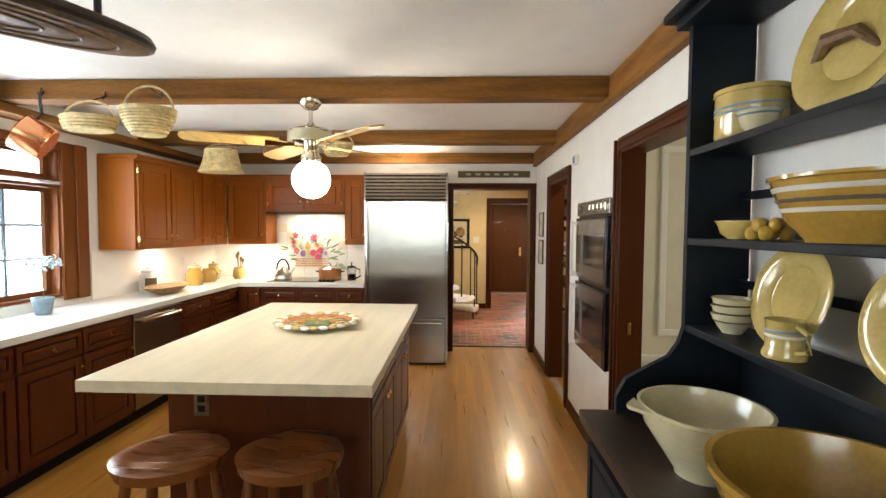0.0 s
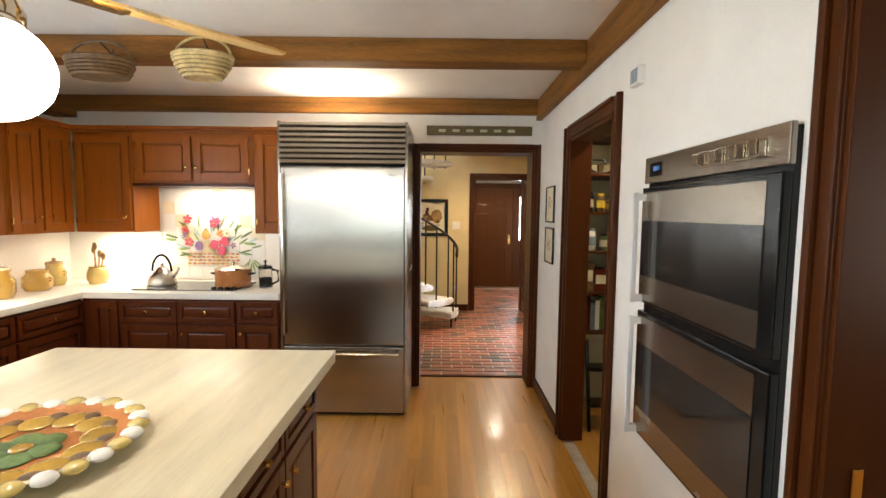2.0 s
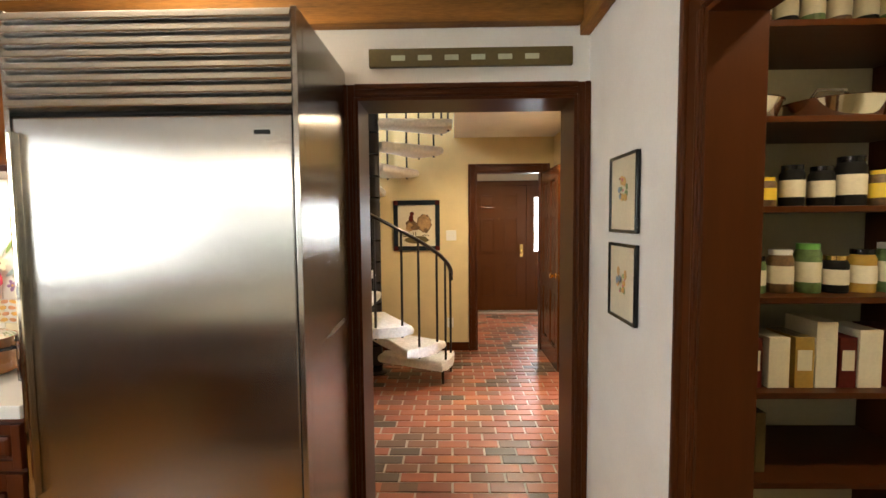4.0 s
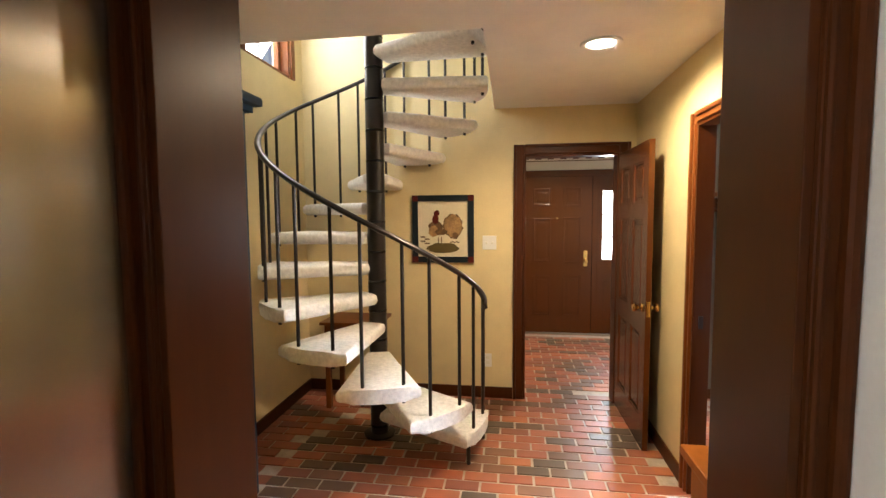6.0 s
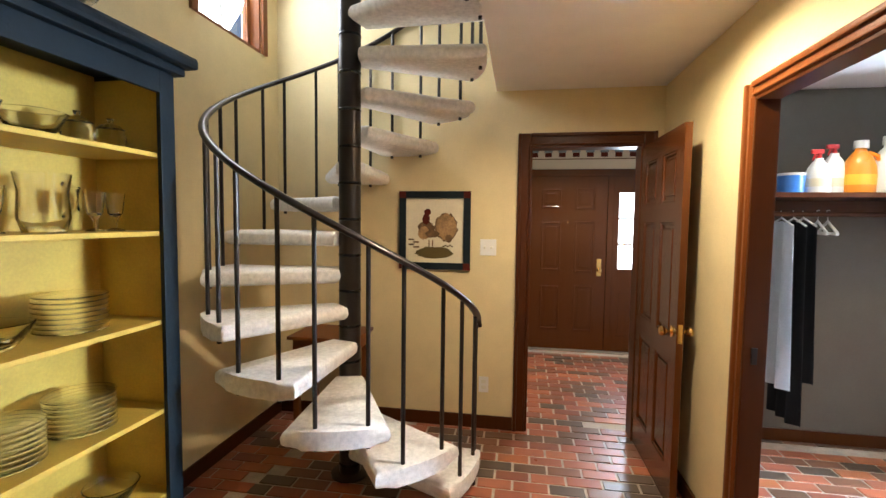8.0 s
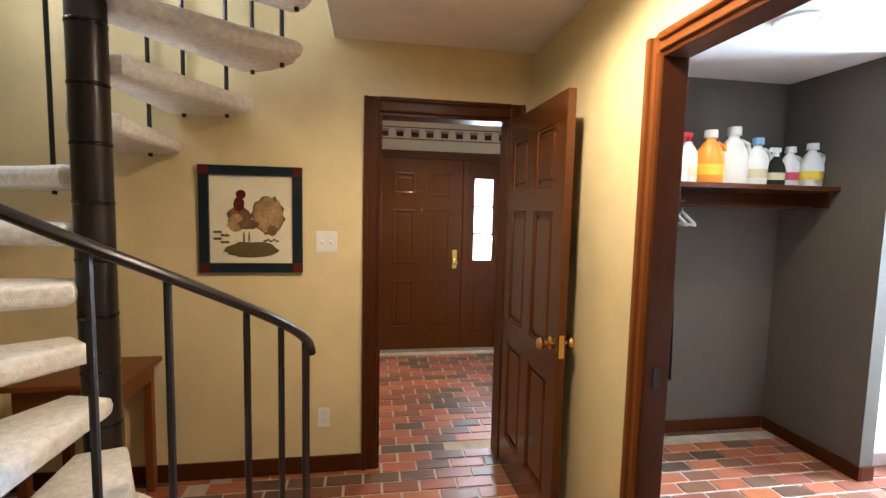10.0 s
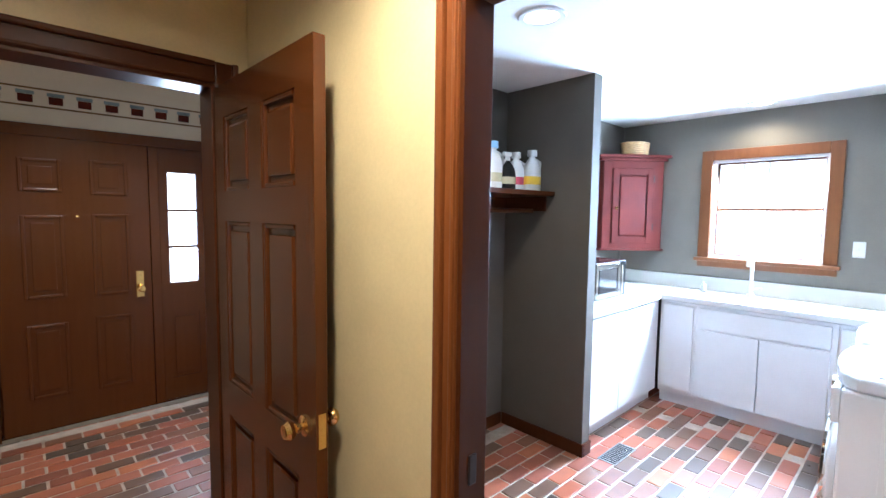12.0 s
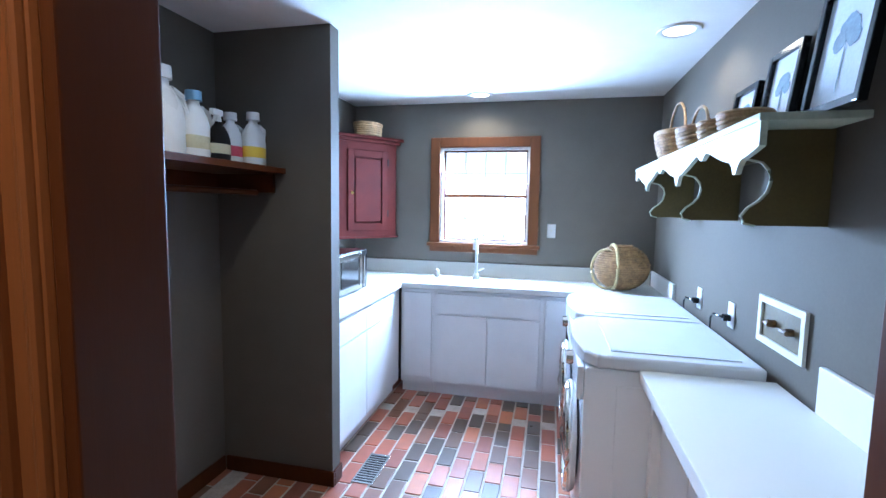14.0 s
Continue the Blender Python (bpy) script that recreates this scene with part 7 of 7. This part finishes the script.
part("scalloped_apron", g, "green_paint", ws)
for x in (3.12, 3.81, 4.50):
    edge = [(0.19, 1.477), (0.225, 1.485), (0.232, 1.505), (0.215, 1.53), (0.185, 1.552), (0.163, 1.58), (0.155, 1.615), (0.163, 1.65), (0.185, 1.675), (0.215, 1.682), (0.245, 1.69)]
    g = Geo().slab([(0.0, 1.477)] + edge + [(0.245, SZ - 0.024), (0.0, SZ - 0.024)], -0.009, 0.009)
    g.turn(Matrix(((0, 0, 1, x), (1, 0, 0, LY0 + 0.002), (0, 1, 0, 0), (0, 0, 0, 1))))
    bk = part("bracket", g, "olive_paint", ws, "scrolled bracket with a pale painted edge")
    part("bracket_edge", Geo().tube([(x, LY0 + 0.005 + a, b) for a, b in edge], 0.006, 6), "green_paint", bk)
part("wall_cleat", B(3.14, 4.48, LY0 + 0.002, LY0 + 0.02, SZ - 0.075, SZ - 0.024), "olive_paint", ws)
basket(4.30, LY0 + 0.16, SZ + 0.001, 0.16, 0.105, 0.15, "wicker", "honey woven basket with a tall handle", 0.16, 1.0, 0.7)
basket(3.86, LY0 + 0.17, SZ + 0.001, 0.12, 0.09, 0.10, "wicker", "small honey woven basket with a handle", 0.10, 1.0, 0.75)
basket(3.57, LY0 + 0.17, SZ + 0.001, 0.085, 0.08, 0.075, "wicker", "small round woven basket", 0, 1.0, 0.85)
basket(3.34, LY0 + 0.17, SZ + 0.001, 0.085, 0.08, 0.065, "wicker", "small round woven basket", 0, 1.0, 0.85)
for x, w, h in ((4.56, 0.15, 0.13), (4.24, 0.20, 0.18), (3.70, 0.24, 0.24), (3.39, 0.24, 0.30), (2.99, 0.28, 0.36)):
    mm = frame_at((x + w / 2, LY0 + 0.075 if h > 0.3 else LY0 + 0.05, SZ + 0.003), (-1, 0, 0), (0, 1, 0)) @ pose(0, 0, 0, 7)
    framed("picture", mm, w, h, 0.022, "black", "cloth_white", "black-framed print of a pressed leaf leaning on the shelf", [("bluegrey", 0.5, 0.62, 0.16, 0.10, 13), ("bluegrey", 0.38, 0.54, 0.10, 0.08, 11), ("bluegrey", 0.62, 0.53, 0.10, 0.07, 11), ("bluegrey", 0.5, 0.33, 0.012, 0.18, 6)])
downlight(2.76, 8.55, HC)
downlight(4.05, 7.1, HC)
downlight(5.2, 8.27, HC)

# closet shelf, rod and what is on it
csf = thing("closet_shelf", (2.75, 9.2, 1.69), "dark stained closet shelf with a hanging rod", "closet shelf")
part("board", B(LX0 + 0.014, 3.643, 9.035, LY1 - 0.002, 1.672, 1.702, bevel=0.003), "trim", csf)
part("cleat", B(LX0 + 0.014, 3.643, LY1 - 0.022, LY1 - 0.003, 1.575, 1.671), "trim", csf)
part("cleat", B(3.622, 3.643, 9.10, LY1 - 0.023, 1.575, 1.671), "trim", csf)
part("rod", Geo().tube([(LX0 + 0.014, 9.20, 1.575), (3.622, 9.20, 1.575)], 0.016), "trim", csf)



def jug(x, y, s, body, cap, label, stripe=None, spray=False, tall=1.0):
    z = 1.702
    t = thing("spray_bottle" if spray else "detergent_jug", (x, y, z), label, "bottle", "laundry bottles")
    w, d, h = 0.078 * s, 0.052 * s, 0.24 * s * tall
    g = Geo().lathe([(0, 0), (0.95, 0), (1.0, 0.02), (1.0, 0.11 * s * tall), (0.95, 0.145 * s * tall), (0.80, 0.18 * s * tall), (0.55, 0.21 * s * tall), (0.36, 0.225 * s * tall), (0.34, h), (0, h)], (0, 0, 0), 24, None, w, d)
    g.turn(Matrix.Translation((x, y, z + 0.001)))
    part("body", g, body, t, smooth=True)
    if stripe:
        g = Geo().lathe([(1.012, 0.045 * s), (1.018, 0.05 * s), (1.018, 0.095 * s), (1.012, 0.10 * s)], (0, 0, 0), 20, None, w, d)
        g.turn(Matrix.Translation((x, y, z + 0.001)))
        part("label", g, stripe, t)
    if spray:
        part("nozzle", Geo().lathe([(0, 0), (0.014, 0), (0.012, 0.03), (0, 0.03)], (x, y, z + h), 12).box(x - 0.045, x + 0.022, y - 0.012, y + 0.012, z + h + 0.028, z + h + 0.056, bevel=0.006), cap, t)
        part("trigger", Geo().tube([(x - 0.02, y, z + h + 0.03), (x - 0.035, y, z + h - 0.01)], 0.006, 6), cap, t)
    else:
        part("cap", Geo().lathe([(0, 0), (0.36 * w + 0.006, 0), (0.36 * w + 0.004, 0.04 * s), (0, 0.042 * s)], (x, y, z + h), 16), cap, t)
        part("handle", Geo().tube([(x + w * 0.40, y - 0.01, z + 0.215 * s * tall), (x + w * 0.95, y - 0.01, z + 0.20 * s * tall), (x + w * 1.15, y - 0.01, z + 0.15 * s * tall), (x + w * 0.95, y - 0.01, z + 0.08 * s * tall)], 0.012 * s, 8), body, t)


tb = thing("storage_tub", (2.50, 9.2, 1.702), "blue plastic tub with a white lid", "tub")
part("tub", Geo().lathe([(0, 0), (0.068, 0), (0.074, 0.11), (0, 0.11)], (2.50, 9.2, 1.703), 24), "blue_plastic", tb)
part("lid", Geo().lathe([(0, 0), (0.078, 0), (0.078, 0.015), (0, 0.017)], (2.50, 9.2, 1.813), 24), "white_plastic", tb)
jug(2.64, 9.18, 0.9, "white_plastic", "red_plastic", "white spray bottle with a red trigger", "paper", True)
jug(2.745, 9.22, 0.95, "white_plastic", "red_plastic", "tall white spray bottle with a red trigger", "paper", True, 1.1)
jug(2.87, 9.19, 1.15, "orange_plastic", "white_plastic", "orange detergent jug with a white cap", "yellow_plastic")
jug(3.035, 9.20, 1.25, "white_plastic", "white_plastic", "large white bleach jug")
jug(3.205, 9.20, 1.0, "white_plastic", "sky_plastic", "white detergent bottle with a pale blue cap", "cream_ware", False, 1.05)
jug(3.305, 9.16, 0.78, "near_black", "white_plastic", "dark bottle with a cream label and a pale trigger", "cream_ware", True, 0.95)
jug(3.385, 9.28, 0.68, "green_plastic", "white_plastic", "green spray bottle on the shelf", "leaf", True, 0.85)
jug(3.462, 9.22, 0.9, "white_plastic", "white_plastic", "white bleach bottle with a rose label", "rose")
jug(3.568, 9.17, 0.97, "white_plastic", "white_plastic", "white bottle with a yellow and red label", "yellow_plastic")


def garment(x, mat, h, label):
    t = thing("hanging_garment", (x, 9.2, 1.57 - h), label, "clothing", "hanging clothes")
    g = Geo()
    rows = []
    for j in range(9):
        f = j / 8
        row = []
        for i in range(25):
            a = i / 24
            yy = 9.06 + 0.29 * a
            fold = 0.022 * math.sin(a * 17 + f * 1.5) * (0.4 + f)
            drop = 0.05 * abs(a - 0.5) * (1 - f)
            row.append(g.bm.verts.new((x + fold, yy, 1.53 - drop - h * f)))
        rows.append(row)
    for a, b in zip(rows, rows[1:]):
        for i in range(24):
            g.bm.faces.new((a[i], a[i + 1], b[i + 1], b[i]))
    bmesh.ops.solidify(g.bm, geom=g.bm.faces[:], thickness=0.03)
    part("cloth", g, mat, t, smooth=True)
    part("hanger", Geo().tube([(x, 9.07, 1.50), (x, 9.2, 1.55), (x, 9.34, 1.50)], 0.006, 6).tube([(x, 9.2, 1.55), (x, 9.2, 1.575), (x, 9.215, 1.595)], 0.003, 6), "white_plastic", t)


garment(2.46, "cloth_white", 1.05, "white trousers hanging on the closet rod")
garment(2.53, "cloth_black", 1.27, "long black clothes hanging on the closet rod")
garment(2.585, "cloth_black", 1.0, "black clothes hanging on the closet rod")
for x in (2.665, 2.72):
    t = thing("coat_hanger", (x, 9.2, 1.45), "empty white plastic coat hanger", "hanger", "empty hangers")
    part("arms", Geo().tube([(x - 0.05, 9.02, 1.46), (x, 9.2, 1.53), (x + 0.05, 9.38, 1.46), (x - 0.05, 9.02, 1.455)], 0.009, 6), "white_plastic", t)
    part("hook", Geo().tube([(x, 9.2, 1.53), (x, 9.2, 1.575), (x, 9.215, 1.598), (x, 9.19, 1.60)], 0.004, 6), "white_plastic", t)
fv = thing("floor_vent", (3.85, 8.63, 0), "grey metal floor vent set in the bricks", "floor vent")
part("frame", B(3.70, 4.0, 8.575, 8.70, 0.001, 0.006, bevel=0.002), "steel", fv)
for k in range(12):
    part("slot", B(3.715 + k * 0.023, 3.725 + k * 0.023, 8.585, 8.69, 0.006, 0.0075), "black", fv)
bf = thing("bifold_door", (1.98, 7.26, 0), "dark stained folded door just inside the laundry", "door")
for k in range(2):
    part("leaf", B(1.875, 2.13, 7.235 + k * 0.032, 7.262 + k * 0.032, 0.015, 1.98, bevel=0.003), "trim", bf)


# ---- floors, piece by piece ----
def wood_floor():
    t = structure("floor_kitchen", B(KX0, KX1, KY0, KY1 + 0.225, -0.0155, -0.006), "trim", "golden oak strip floor with a satin gloss", "floor")
    q = random.Random(3)
    w = 0.083
    cache = {}
    rest = Geo()
    x = KX0
    count = 0
    while x < KX1 - 0.01:
        w1 = min(w, KX1 - x)
        y = KY0
        first = True
        while y < KY1 + 0.224:
            ln = q.choice((0.9, 1.2, 1.5, 1.8, 2.1)) * (q.choice((0.35, 0.6, 1.0)) if first else 1)
            first = False
            ln = min(ln, KY1 + 0.225 - y)
            near = -0.25 < x < KX1 and y > -0.5 and count < 300
            if near or (x < -1.0 and y + ln > 1.8 and count < 300):
                key = (round(w1, 4), round(ln, 4))
                if key not in cache:
                    g = Geo().box(0.0002, w1 - 0.0002, 0.0002, ln - 0.0002, -0.006, 0.0)
                    me = bpy.data.meshes.new("plank")
                    g.bm.to_mesh(me)
                    g.bm.free()
                    me.materials.append(M["plank"])
                    cache[key] = me
                ob = new("plank", cache[key])
                ob.parent = t
                ob.location = Vector((x, y, 0)) - t.location
                count += 1
            else:
                rest.box(x + 0.0002, x + w1 - 0.0002, y + 0.0002, y + ln - 0.0002, -0.006, 0.0)
            y += ln
        x += w1
    part("planks", rest, "plank", t, kind="stuff")


def brick_floor(name, x0, x1, y0, y1, cx, cy, label):
    t = structure(name, B(x0, x1, y0, y1, -0.0155, -0.005), "mortar", label, "floor")
    L, W, J = 0.205, 0.1, 0.013
    g = Geo().box(0, L - J, 0, W - J, -0.02, 0.0, bevel=0.0035)
    me = bpy.data.meshes.new("brick")
    g.bm.to_mesh(me)
    g.bm.free()
    me.materials.append(M["brick"])
    spots = []
    j0 = int(y0 / W) - 1
    for j in range(j0, int(y1 / W) + 2):
        off = (j % 2) * L / 2
        for i in range(int(x0 / L) - 2, int(x1 / L) + 2):
            x, y = i * L + off, j * W
            if x0 - 0.005 <= x and x + L - J <= x1 + 0.005 and y0 - 0.005 <= y and y + W - J <= y1 + 0.005:
                spots.append((x, y, 1))
            elif x < x1 and x + L > x0 and y < y1 and y + W > y0:
                spots.append((x, y, 0))
    spots.sort(key=lambda s: (s[0] - cx) ** 2 + (s[1] - cy) ** 2)
    q = random.Random(9)
    rest = Geo()
    n = 0
    for x, y, whole in spots:
        dz = q.uniform(-0.0015, 0.0015)
        if whole and n < 300:
            ob = new("brick", me)
            ob.parent = t
            ob.location = Vector((x + q.uniform(-0.0015, 0.0015), y + q.uniform(-0.0015, 0.0015), dz)) - t.location
            n += 1
        else:
            rest.box(max(x, x0), min(x + L - J, x1), max(y, y0), min(y + W - J, y1), -0.005, dz)
    part("bricks", rest, "brick", t, kind="stuff")


HALL = Vector((0, 0, 0))
wood_floor()
HALL = Vector((0, 0.1, 0))
brick_floor("floor_hall", HX0, HX1 + 0.06, 6.345, 9.599, 0.8, 8.0, "worn red and brown brick paving in running bond")
brick_floor("floor_foyer", -0.4, 3.2, 9.6005, FY1, 1.3, 10.3, "worn red and brown brick paving in the foyer")
brick_floor("floor_laundry", HX1 + 0.06, LX1, LY0, LY1, 3.2, 8.2, "worn red and brown brick paving in the laundry")
